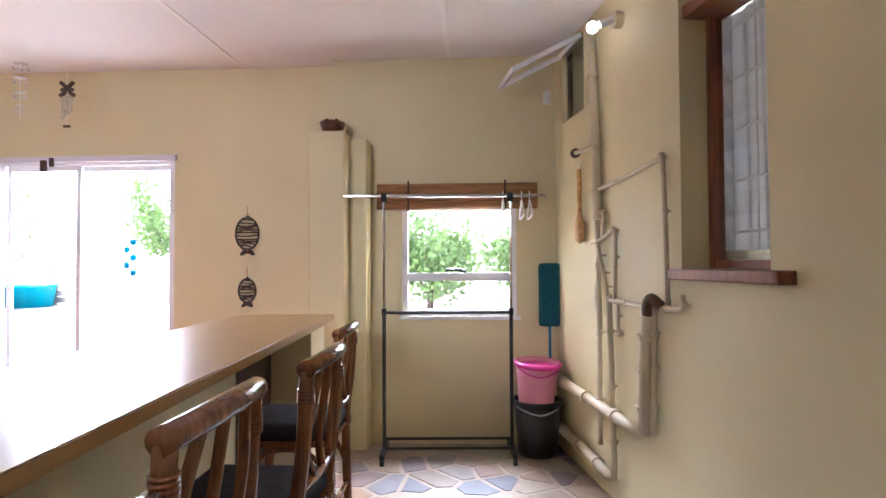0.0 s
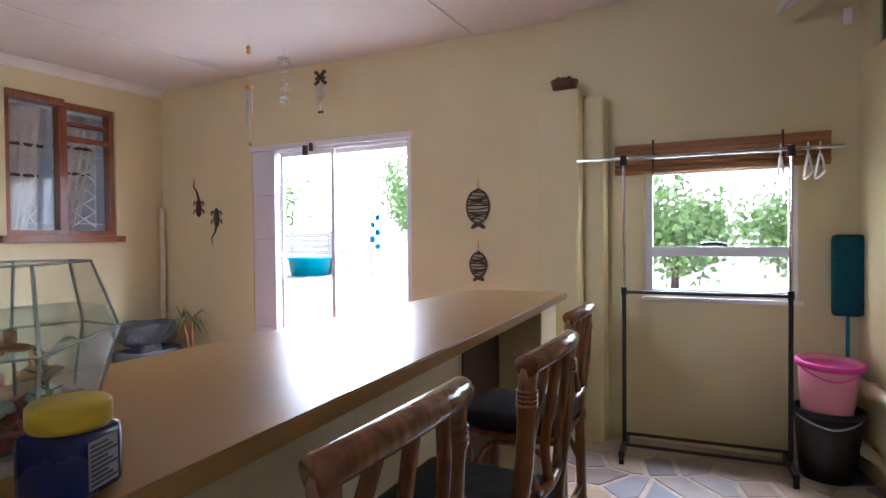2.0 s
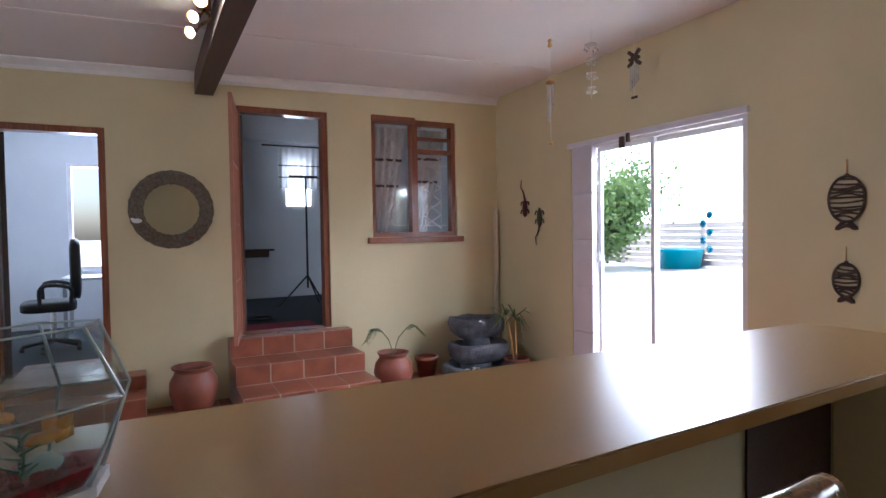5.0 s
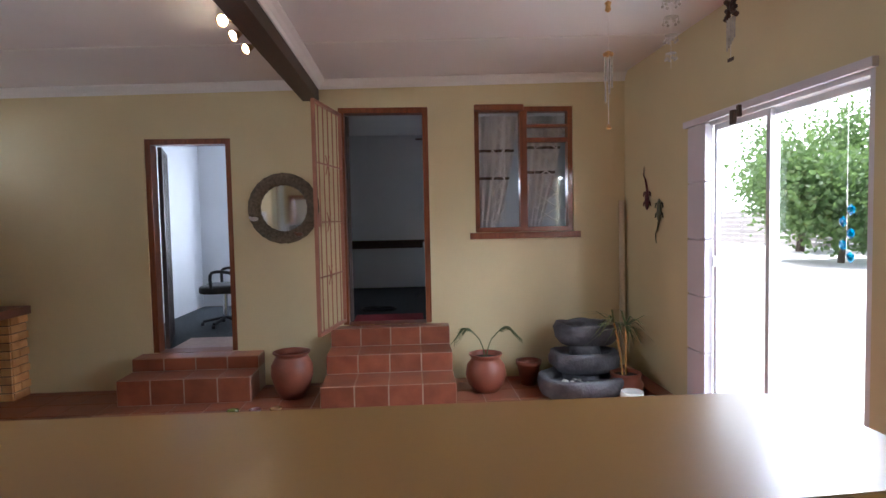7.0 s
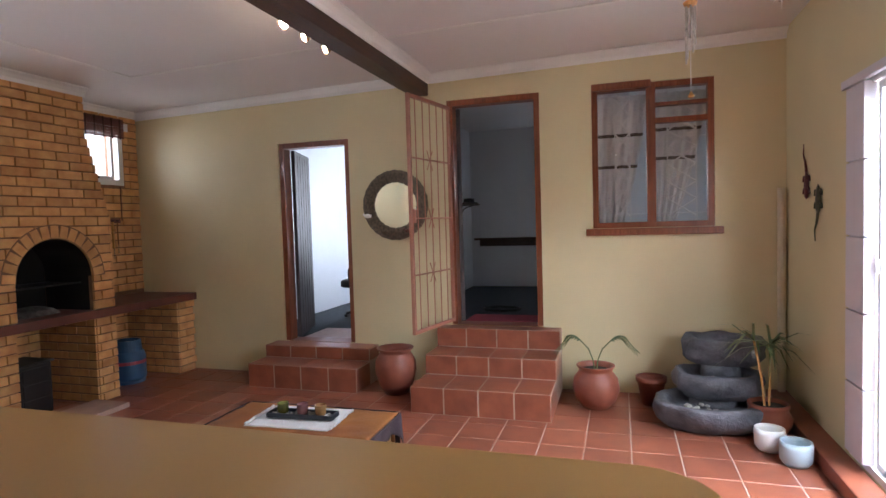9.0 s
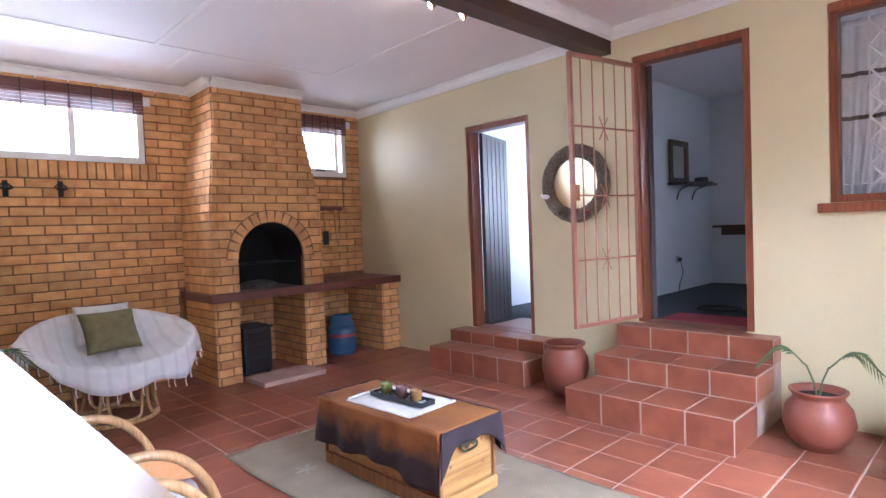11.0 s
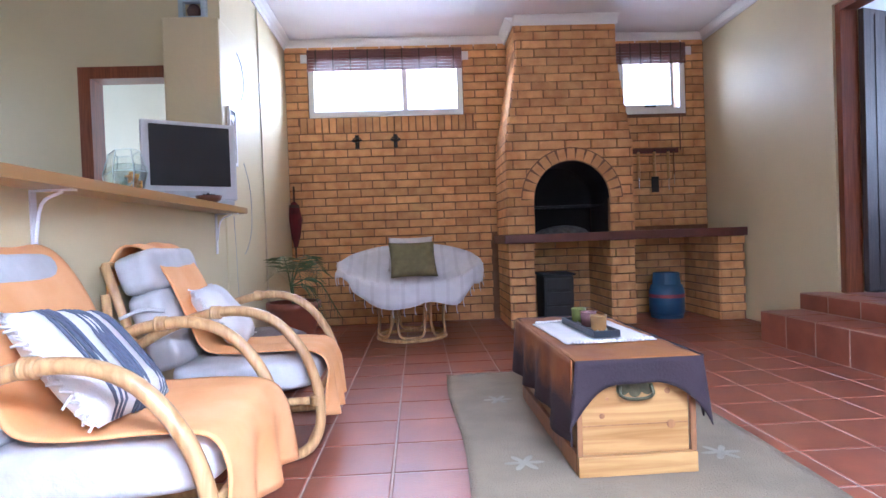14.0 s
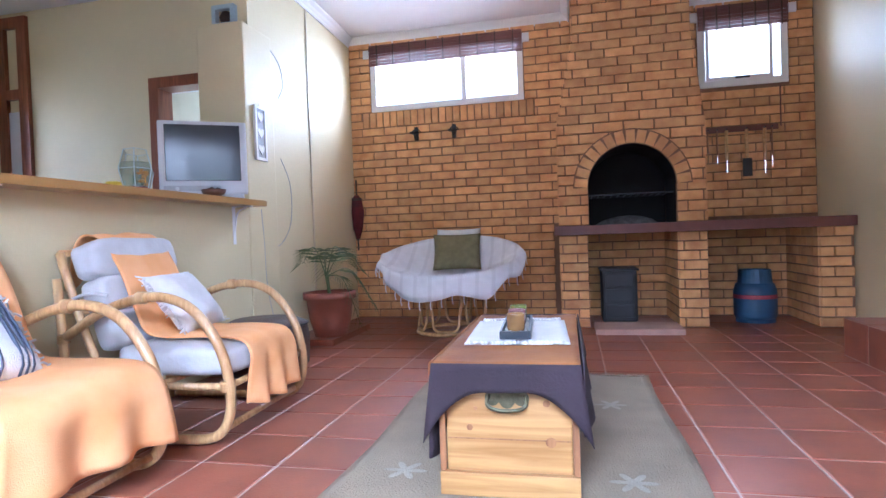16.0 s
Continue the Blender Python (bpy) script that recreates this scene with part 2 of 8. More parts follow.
# ---- measures of the place ----
XW, YS, YN, YB, XE = -5.735, -2.0, 4.73, 4.60, 0.90   # inner faces: west, south, north, bar north, bar east
XL = -1.30                                            # lounge east wall
ZC = 2.99                                             # ceiling by the beam; it rises to the north
D1 = (-0.10, 0.735, 0.36, 2.49)                       # office door opening in the west wall
D2 = (1.80, 2.70, 0.585, 2.78)                        # bedroom door opening
WW = (3.17, 4.19, 1.50, 2.78)                         # wooden window in the west wall
SD = (-4.39, -2.545, 0.10, 2.345)                     # sliding door in the north wall
NB = (-0.59, 0.335, 1.02, 1.92)                        # bar window
S1 = (-3.12, -1.56, 2.19, 2.80)                       # high windows in the brick wall
S2 = (-5.50, -4.78, 2.14, 2.80)
EW = (1.30, 2.60, 1.42, 3.0)                          # louvre window recess in the bar's east wall
ED = (-1.95, -0.95, 0.0, 2.32)                        # kitchen door in the east wall


def ceil_z(y):
    """The height of the sloping ceiling."""
    return 2.965 + (y + 2.0) * 0.0216


def sloped(bm):
    """Lays a piece built at ZC under the slope of the ceiling."""
    for v in bm.verts:
        v.co.z += ceil_z(v.co.y) - ZC
    return bm


# ---- shell ----
wall_west = solid("wall_west", slab_with_holes(bmesh.new(), "x", XW - 0.2, XW, YS - 0.2, YN + 0.2, 0, ZC + 0.22, [D1, D2, WW]), M_WALL, "cream yellow plastered wall with two doorways and a window", "wall")
wall_north = solid("wall_north", slab_with_holes(bmesh.new(), "y", YN, YN + 0.2, XW, -1.15, -0.1, ZC + 0.22, [SD]), M_WALL, "cream yellow plastered wall with a sliding door", "wall")
wall_bar = solid("wall_bar_north", slab_with_holes(bmesh.new(), "y", YB, YN + 0.2, -1.15, XE + 0.2, -0.1, ZC + 0.22, [NB]), M_WALL, "cream yellow plastered wall with a small window", "wall")
wall_south = solid("wall_south", slab_with_holes(bmesh.new(), "y", YS - 0.22, YS, XW - 0.2, XL, -0.1, ZC + 0.22, [S1, S2]), M_MORTAR, "brown face brick wall with two high windows", "wall")
wall_lounge = solid("wall_lounge_east", B(XL, XL + 0.3, YS - 0.22, -0.02, -0.1, ZC + 0.22), M_WALL, "cream yellow plastered wall beside the counter", "wall")
floor = solid("floor", B(XW - 0.2, XE + 1.2, -3.6, YN + 0.2, -0.2, -0.003), M_GROUT, "pale grout bed under red terracotta floor tiles", "floor")
ceiling = solid("ceiling", sloped(B(XW - 0.2, XE + 1.2, -3.6, YN + 0.2, ZC, ZC + 0.1)), M_CEIL, "white board ceiling with thin cover strips", "ceiling")

# ---- counter between bar and lounge ----
CX0, CX1, CY0, CY1, CZ = -1.475, -0.717, 0.12, 3.57, 1.125
counter_wall = solid("wall_counter", B(-1.32, -1.17, CY0 - 0.015, CY1 - 0.02, -0.02, CZ - 0.04), M_WALL, "cream yellow plastered half wall under the counter", "wall")
counter = thing("bar_counter", (0, 0, 0), "long light-brown wood veneer counter top on a half wall", "counter")
bm = bmesh.new()
edge = [(CX0, CY0), (CX1 + 0.02, CY0), (-0.889, CY1)] + [(-1.325 - 0.15 * math.sin(a), CY1 - 0.15 + 0.15 * math.cos(a)) for a in (radians(9 * k) for k in range(11))]
low = [bm.verts.new((x, y, CZ - 0.04)) for x, y in edge]
top = [bm.verts.new((x, y, CZ)) for x, y in edge]
bm.faces.new(low[::-1])
bm.faces.new(top)
for k in range(len(edge)):
    bm.faces.new((low[k], low[(k + 1) % len(edge)], top[(k + 1) % len(edge)], top[k]))
bmesh.ops.bevel(bm, geom=[e for e in bm.edges if abs(e.verts[0].co.z - e.verts[1].co.z) < 1e-6], offset=0.004, segments=2, affect="EDGES")
part("worktop", bm, M_COUNTER, counter)
# Dark board put in for the shade of the open recess.
part("recess_panel", B(-1.168, -1.16, 2.73, 3.19, 0.25, CZ - 0.041), M_DARKWOOD, counter, "dark board standing in for shade in the counter's recess")
part("support_panel", B(-1.16, -0.93, 3.20, 3.49, 0.0, CZ - 0.041, bev=0.008), M_WALL, counter, "cream painted upright supporting the counter's end")
for y in (2.05, 0.30):
    bm = B(CX0 + 0.01, -1.325, y - 0.015, y + 0.015, CZ - 0.048, CZ - 0.042)
    box(bm, -1.329, -1.323, y - 0.015, y + 0.015, CZ - 0.30, CZ - 0.042)
    tube(bm, [(CX0 + 0.05, y, CZ - 0.05), (CX0 + 0.12, y, CZ - 0.09), (-1.33, y, CZ - 0.22)], 0.006, 6, 4)
    part("bracket", bm, M_ALU, counter, "white pressed steel shelf bracket")

# stub pillars at both ends of the counter
solid("pillar_north", B(-1.27, -0.98, 4.28, YN, -0.02, 2.46, bev=0.02), M_WALL, "cream yellow plastered stub pillar with a basket on top", "pillar")
solid("pillar_north_return", B(-1.01, -0.84, 4.42, YN, -0.02, 2.43, bev=0.02), M_WALL, "narrow cream yellow plastered pier", "pillar")
solid("pillar_south", B(XL - 0.026, -0.95, -0.30, 0.10, -0.02, 2.42, bev=0.015), M_WALL, "cream yellow plastered stub pillar beside the television", "pillar")

# ---- steps to the two doors ----
M_NOSING = mat("tile_edge_grout", (0.46, 0.35, 0.28), 0.85, 0.1, 15, 0.2, 100)


def tiled_steps(name, label, x_back, levels, y0, y1):
    """Steps against the west wall: (front x, top z) from the lowest up, faced with tiles."""
    st = thing(name, (x_back, (y0 + y1) / 2, 0), label, "steps", kind="structure")
    bm = bmesh.new()
    for i, (xf, z) in enumerate(levels):
        zb = 0 if i == 0 else levels[i - 1][1]
        box(bm, x_back, xf - 0.003, y0 + 0.003, y1 - 0.003, zb - 0.011, z - 0.003)
    core = part("core", bm, M_NOSING, None, "pale grout between the step tiles")
    core.parent, core.matrix_parent_inverse = st, st.matrix_world.inverted()
    for i, (xf, z) in enumerate(levels):
        zb = 0 if i == 0 else levels[i - 1][1]
        xn = levels[i + 1][0] if i + 1 < len(levels) else x_back
        n = round((y1 - y0) / 0.30)
        w = (y1 - y0) / n
        for k in range(n):
            a, b = y0 + k * w + 0.006, y0 + (k + 1) * w - 0.006
            for bm in (B(xf - 0.012, xf, a, b, zb + 0.004, z - 0.006, bev=0.003), B(xn + 0.006, xf - 0.006, a, b, z - 0.012, z, bev=0.003)):
                t = part("tile", bm, M_TILE)
                t.parent, t.matrix_parent_inverse = st, st.matrix_world.inverted()
        for ya, yb in ((y0, y0 + 0.012), (y1 - 0.012, y1)):
            t = part("tile", B(xn + 0.002, xf - 0.014, ya, yb, zb + 0.004, z - 0.014, bev=0.003), M_TILE)
            t.parent, t.matrix_parent_inverse = st, st.matrix_world.inverted()
    return st


tiled_steps("steps_bedroom", "three terracotta tiled steps up to the barred door", XW, [(-4.79, 0.225), (-5.20, 0.40), (-5.57, 0.58)], 1.69, 2.87)
tiled_steps("steps_office", "two terracotta tiled steps up to the white room", XW, [(-5.19, 0.235), (-5.50, 0.36)], -0.20, 1.00)

# ---- doors and windows of the west wall ----
def frame_rect(bm, axis, t0, t1, a0, a1, z0, z1, w, sill=True):
    """A rectangular frame of width w inside the opening."""
    parts = [(a0, a0 + w, z0, z1), (a1 - w, a1, z0, z1), (a0 + w, a1 - w, z1 - w, z1)]
    if sill:
        parts.append((a0 + w, a1 - w, z0, z0 + w))
    for p in parts:
        if axis == "x":
            box(bm, t0, t1, *p)
        else:
            box(bm, p[0], p[1], t0, t1, p[2], p[3])
    return bm


def door_frame(name, d, label):
    ob = thing(name, (XW, (d[0] + d[1]) / 2, d[2]), label, "door", kind="structure")
    f = part("frame", frame_rect(bmesh.new(), "x", XW - 0.15, XW - 0.02, d[0], d[1], d[2], d[3], 0.055, False), M_REDWOOD)
    f.parent, f.matrix_parent_inverse = ob, ob.matrix_world.inverted()
    return ob


door1 = door_frame("door_1", D1, "dark wooden door standing open in a red-brown frame")
door2 = door_frame("door_2", D2, "red-brown wooden door frame with an open barred gate")


def under(ob, parent):
    ob.parent, ob.matrix_parent_inverse = parent, parent.matrix_world.inverted()
    return ob


# ---- fireplace ----
FY = -1.28
fire = thing("fireplace", (-4.1, -1.6, 0), "brown face brick braai fireplace with an arched opening", "fireplace", kind="structure")
M_SOOT = mat("soot", (0.012, 0.011, 0.012), 0.9, 0.2, 10, 0.3, 60)
M_SLAB = mat("red_oxide_slab", (0.17, 0.06, 0.045), 0.45, 0.15, 6, 0.15, 70)

# ---- bar side: skewed east wall with its pipes, passage end and kitchen ----
EAST = pose(0.655, 4.60, 0, 0, 0, 9.65)


def east(ob):
    """Moves an object built against the east wall (its face at x = 0, north corner at y = 0) to its place."""
    ob.matrix_world = EAST @ ob.matrix_world
    return ob


M_PIPE = mat("cream_pipe_paint", (0.66, 0.57, 0.40), 0.4, 0.08, 7, 0.08, 50)
wall_east = east(solid("wall_east", slab_with_holes(bmesh.new(), "x", 0.0, 0.26, -4.95, 0.3, -0.02, ZC + 0.22, [(-2.49, -1.88, 1.41, 2.75), (-0.64, -0.19, 2.51, 3.05), (-4.86, -4.0, 0.0, 2.25)]), M_WALL, "cream yellow plastered wall carrying painted water pipes", "wall"))
wall_end = solid("wall_bar_south", slab_with_holes(bmesh.new(), "y", -0.62, -0.47, -1.0, 1.8, -0.02, ZC + 0.22, [(-0.93, -0.08, 0.0, 2.27)]), M_WALL, "cream yellow plastered wall with the kitchen doorway", "wall")
M_GREENWALL = mat("pale_kitchen_paint", (0.62, 0.63, 0.50), 0.6, 0.04, 2, 0.08, 50)
solid("wall_kitchen", slab_with_holes(bmesh.new(), "y", -3.3, -3.15, -1.0, 2.2, -0.02, ZC + 0.22, []), M_GREENWALL, "pale green kitchen wall with an air brick", "wall")
# Unseen east wall; its openings are added to let light in.
solid("wall_kitchen_east", slab_with_holes(bmesh.new(), "x", 2.0, 2.15, -3.15, 5.0, -0.02, ZC + 0.22, [(-2.6, -1.0, 1.0, 2.3), (0.3, 0.9, 1.5, 2.3)]), M_WHITE_WALL, "plain white wall beyond the bar with openings added for light", "wall")
kd = tagged(part("door_frame_kitchen", frame_rect(bmesh.new(), "y", -0.63, -0.45, -0.93, -0.08, 0.0, 2.27, 0.09, False), M_REDWOOD), "red-brown painted wooden door frame", "door frame", kind="structure")
pf_ = tagged(part("door_frame_pantry", frame_rect(frame_rect(bmesh.new(), "y", -0.468, -0.43, 1.16, 1.50, 0.0, 2.95, 0.10, False), "y", -0.466, -0.432, 1.17, 1.49, 2.1, 2.3, 0.09, False), M_REDWOOD), "red-brown painted wooden door frame with a transom", "door frame", kind="structure")
solid("pantry_door", B(1.26, 1.40, -0.467, -0.45, 0.0, 2.1), M_WHITE_WALL, "white flush pantry door", "door")
ed = east(tagged(part("door_frame_passage", frame_rect(bmesh.new(), "x", -0.01, 0.2, -4.86, -4.0, 0.0, 2.25, 0.09, False), M_REDWOOD), "red-brown painted wooden door frame", "door frame", kind="structure"))
air = thing("air_brick", (-0.55, -3.15, 2.45), "white pierced air brick set in the kitchen wall", "vent", kind="structure")
part("plate", B(-0.15, 0.15, 0.0, 0.012, -0.1, 0.1), M_CORNICE, air)
for i in range(4):
    for j in range(4):
        part("slot", B(-0.13 + 0.068 * i, -0.08 + 0.068 * i, 0.0125, 0.016, -0.085 + 0.046 * j, -0.055 + 0.046 * j), M_BLACK, air)

# louvre window and its sill
lw = east(thing("window_louvre", (0, 0, 0), "louvred glass window with burglar bars and a net curtain", "window", kind="structure"))
part("frame", frame_rect(bmesh.new(), "x", 0.17, 0.22, -2.488, -1.92, 1.452, 2.75, 0.04), M_STEEL, lw, "grey steel window frame")
part("lintel_board", B(0.02, 0.22, -2.488, -1.882, 2.60, 2.66), M_REDWOOD, lw, "red-brown wooden head board")
part("jamb_board", B(0.135, 0.225, -1.918, -1.882, 1.412, 2.598, bev=0.004), M_REDWOOD, lw, "red-brown wooden jamb")
part("foot_board", B(0.14, 0.225, -2.488, -1.922, 1.412, 1.45, bev=0.004), M_REDWOOD, lw, "red-brown wooden foot rail")
for k in range(7):
    bm = B(-0.055, 0.055, -2.445, -1.965, -0.003, 0.003)
    bmesh.ops.rotate(bm, cent=(0, 0, 0), matrix=Matrix.Rotation(radians(60), 3, "Y"), verts=bm.verts)
    bmesh.ops.translate(bm, vec=(0.195, 0, 1.55 + 0.155 * k), verts=bm.verts)
    part("louvre", bm, M_GLASS, lw)
for k in range(5):
    part("bar", C((0.235, -2.488, 1.58 + 0.24 * k), (0.235, -1.922, 1.58 + 0.24 * k), 0.006, n=6), M_CORNICE, lw, "white burglar bar")
for k in range(2):
    part("bar", C((0.235, -2.30 + 0.2 * k, 1.46), (0.235, -2.30 + 0.2 * k, 2.6), 0.006, n=6), M_CORNICE, lw, "white burglar bar")
M_NET = mat("net_curtain", (0.82, 0.81, 0.80), 0.9, 0.06, 20, 0.3, 200)
nn = M_NET.node_tree
nt_, nm_ = nn.nodes.new("ShaderNodeBsdfTranslucent"), nn.nodes.new("ShaderNodeMixShader")
nt_.inputs["Color"].default_value, nm_.inputs[0].default_value = (0.85, 0.85, 0.86, 1), 0.4
nn.links.new(nn.nodes["Principled BSDF"].outputs[0], nm_.inputs[1])
nn.links.new(nt_.outputs[0], nm_.inputs[2])
nn.links.new(nm_.outputs[0], nn.nodes["Material Output"].inputs[0])
M_BAND = mat("dark_curtain_band", (0.16, 0.13, 0.11), 0.9, 0.2, 20, 0.3, 200)


def curtain(name, y0, y1, z0, z1, x, folds, amp, label, parent=None, pinch=0.0, side=1, bands=()):
    """A hanging cloth in folds along y; pinch draws its foot to one side."""
    bm = bmesh.new()
    n, m = folds * 8, 42
    grid = []
    for j in range(m + 1):
        v = j / m
        row = []
        for i in range(n + 1):
            u = i / n
            w = 1 - pinch * v ** 1.4
            uu = u * w if side > 0 else 1 - (1 - u) * w
            row.append(bm.verts.new((x + amp * math.sin(u * folds * 2 * math.pi + v) * (0.5 + 0.5 * v), y0 + (y1 - y0) * uu, z1 + (z0 - z1) * v)))
        grid.append(row)
    for a, b in zip(grid, grid[1:]):
        for i in range(n):
            bm.faces.new((a[i], a[i + 1], b[i + 1], b[i])).material_index = 1 if grid.index(a) in bands else 0
    ob = part(name, bm, M_NET, parent, "", True)
    ob.data.materials.append(M_BAND)
    sol = ob.modifiers.new("thick", "SOLIDIFY")
    sol.thickness = 0.002
    if parent is None:
        tagged(ob, label, "curtain")
    return ob


nc = curtain("curtain", -2.75, -1.6, 1.45, 2.64, 0.30, 10, 0.014, "white net curtain behind the louvred window")
east(nc)
sl = east(tagged(part("window_sill", B(-0.07, 0.17, -2.62, -1.87, 1.36, 1.411, bev=0.008), M_REDWOOD), "red-brown varnished wooden window sill", "sill", kind="structure"))

# small open fanlight near the corner
fl = east(thing("window_fanlight", (0, 0, 0), "small high steel window pushed open at its foot", "window", kind="structure"))
part("frame", frame_rect(bmesh.new(), "x", 0.03, 0.07, -0.64, -0.19, 2.51, 3.05, 0.03), M_STEEL, fl)
# Dark board added behind the frame; it gives the opening its shaded look.
part("fly_screen", B(0.20, 0.21, -0.638, -0.192, 2.512, 3.04), M_DARKWOOD, fl, "dark board added to make the opening look dark")
bm = frame_rect(bmesh.new(), "x", -0.015, 0.015, -0.63, -0.20, -0.56, 0, 0.035)
bmesh.ops.rotate(bm, cent=(0, 0, 0), matrix=Matrix.Rotation(radians(62), 3, "Y"), verts=bm.verts)
bmesh.ops.translate(bm, vec=(-0.01, 0, 3.03), verts=bm.verts)
part("sash", bm, M_ALU, fl, "pale metal sash swung out into the room")
bm = B(-0.003, 0.003, -0.595, -0.235, -0.525, -0.035)
bmesh.ops.rotate(bm, cent=(0, 0, 0), matrix=Matrix.Rotation(radians(62), 3, "Y"), verts=bm.verts)
bmesh.ops.translate(bm, vec=(-0.01, 0, 3.03), verts=bm.verts)
part("pane", bm, M_GLASS, fl)

# pipes
PIPES = [
    ("riser_pipe", 0.030, [(-0.035, -0.85, 2.98), (-0.035, -0.92, 2.2), (-0.035, -0.935, 1.72)]),
    ("lower_riser_pipe", 0.017, [(-0.035, -0.937, 1.71), (-0.035, -0.95, 1.0), (-0.035, -0.94, 0.30)]),
    ("branch_pipe", 0.013, [(-0.03, -0.93, 1.905), (-0.03, -1.30, 1.92), (-0.03, -1.72, 1.955), (-0.03, -1.765, 1.92), (-0.03, -1.80, 1.235)]),
    ("cross_pipe", 0.014, [(-0.03, -1.07, 1.215), (-0.03, -1.50, 1.21), (-0.03, -1.91, 1.22), (-0.03, -1.93, 1.29)]),
    ("waste_pipe", 0.034, [(-0.055, -1.64, 1.17), (-0.055, -1.60, 0.88), (-0.055, -1.575, 0.55)]),
    ("drain_pipe", 0.034, [(-0.05, -0.01, 0.56), (-0.05, -0.75, 0.55), (-0.05, -1.53, 0.54)]),
    ("floor_pipe", 0.030, [(-0.05, -0.02, 0.20), (-0.05, -0.6, 0.19), (-0.05, -1.13, 0.17)]),
    ("supply_pipe", 0.012, [(-0.03, -0.78, 1.57), (-0.03, -1.00, 1.59), (-0.03, -1.16, 1.63), (-0.03, -1.19, 1.60), (-0.03, -1.18, 1.22)]),
    ("diagonal_pipe", 0.012, [(-0.045, -0.95, 1.56), (-0.045, -1.04, 1.38), (-0.045, -1.11, 1.24)]),
    ("down_pipe", 0.019, [(-0.035, -1.10, 1.25), (-0.035, -1.13, 0.7), (-0.035, -1.15, 0.16)]),
    ("bypass_pipe", 0.010, [(-0.03, -0.95, 1.33), (-0.03, -0.90, 1.31), (-0.03, -0.89, 1.16), (-0.03, -0.95, 1.13)]),
    ("short_pipe", 0.010, [(-0.03, -0.94, 1.76), (-0.03, -1.00, 1.76), (-0.03, -1.02, 1.74), (-0.03, -1.02, 1.61)]),
    ("thin_pipe", 0.010, [(-0.03, -1.22, 1.2), (-0.03, -1.22, 1.04), (-0.03, -1.24, 1.02)]),
    ("side_pipe", 0.014, [(-0.03, -1.66, 1.2), (-0.03, -1.65, 0.9), (-0.03, -1.63, 0.565)]),
]
for nm, r, pts in PIPES:
    ob = thing(nm, (0, 0, 0), "cream painted water pipe clipped to the wall", "pipe", "pipes on the bar wall")
    part("tube", T(pts, r, 10, 5), M_PIPE, ob, "", True)
    a, b = Vector(pts[0]), Vector(pts[-1])
    for k in (0.25, 0.6, 0.9):
        P = smooth_path(pts, 5)
        i = int(k * (len(P) - 2))
        p, q = P[i], P[i + 1]
        d = (q - p).normalized()
        part("clip", C(p - d * 0.012, p + d * 0.012, r * 1.35, n=10), M_PIPE, ob)
        part("stay", C(p, (0.0, p.y, p.z), r * 0.5, n=6), M_PIPE, ob)
    east(ob)
M_BRONZE = mat("brown_fitting", (0.13, 0.09, 0.06), 0.4, 0.2, 20, 0.2, 60, metal=0.5)
el = east(tagged(part("pipe_elbow", T([(-0.055, -1.64, 1.15), (-0.06, -1.645, 1.22), (-0.06, -1.69, 1.26), (-0.03, -1.74, 1.22)], 0.027, 10, 5), M_BRONZE, None, "", True), "dark brown bent pipe elbow on the wall", "pipe", "pipes on the bar wall"))
tp = east(thing("wall_tap", (0, 0, 0), "cream painted stop valve with a brass wheel", "tap"))
part("stem", C((-0.04, -0.90, 2.19), (-0.05, -0.60, 2.205), 0.016, n=8), M_PIPE, tp)
part("wheel", C((-0.05, -0.60, 2.205), (-0.05, -0.575, 2.206), 0.034, n=10), M_BRONZE, tp)
sp = east(thing("wooden_spoon", (0, 0, 0), "large light wooden paddle spoon hung on the wall", "spoon"))
part("handle", T([(-0.03, -0.60, 2.09), (-0.032, -0.61, 1.94), (-0.034, -0.615, 1.76)], 0.016, 8, 3), M_PINE, sp, "", True)
part("blade", lathe(bmesh.new(), [(0.0, 0.0), (0.045, 0.02), (0.058, 0.08), (0.05, 0.15), (0.014, 0.22)], 16, (-0.036, -0.617, 1.57), 0.55, 1.15), M_PINE, sp, "", True)
part("cord", T([(-0.03, -0.60, 2.09), (-0.01, -0.60, 2.13), (-0.002, -0.60, 2.15)], 0.003, 5, 3), M_CORNICE, sp)
M_BULB = emit("warm_bulb", (1.0, 0.93, 0.82), 5)
wl = east(thing("wall_lamp", (0, 0, 0), "bare glowing bulb in a white wall holder", "lamp"))
part("base", C((0.0, -1.25, 2.865), (-0.05, -1.25, 2.865), 0.05, n=14), M_PIPE, wl)
part("holder", C((-0.05, -1.25, 2.865), (-0.13, -1.24, 2.835), 0.022, n=10), M_CORNICE, wl)
bm = bmesh.new()
bmesh.ops.create_uvsphere(bm, u_segments=14, v_segments=10, radius=0.035, matrix=Matrix.Translation((-0.17, -1.235, 2.82)))
part("bulb", bm, M_BULB, wl, "lit white bulb", True)

# bar window with aluminium frame and rolled blind
nbw = thing("window_bar", ((NB[0] + NB[1]) / 2, YB, NB[2]), "white framed window with a top-hung sash", "window", kind="structure")
def nb(name, bm, m, label="", smooth=False):
    return under(part(name, bm, m, None, label, smooth), nbw)


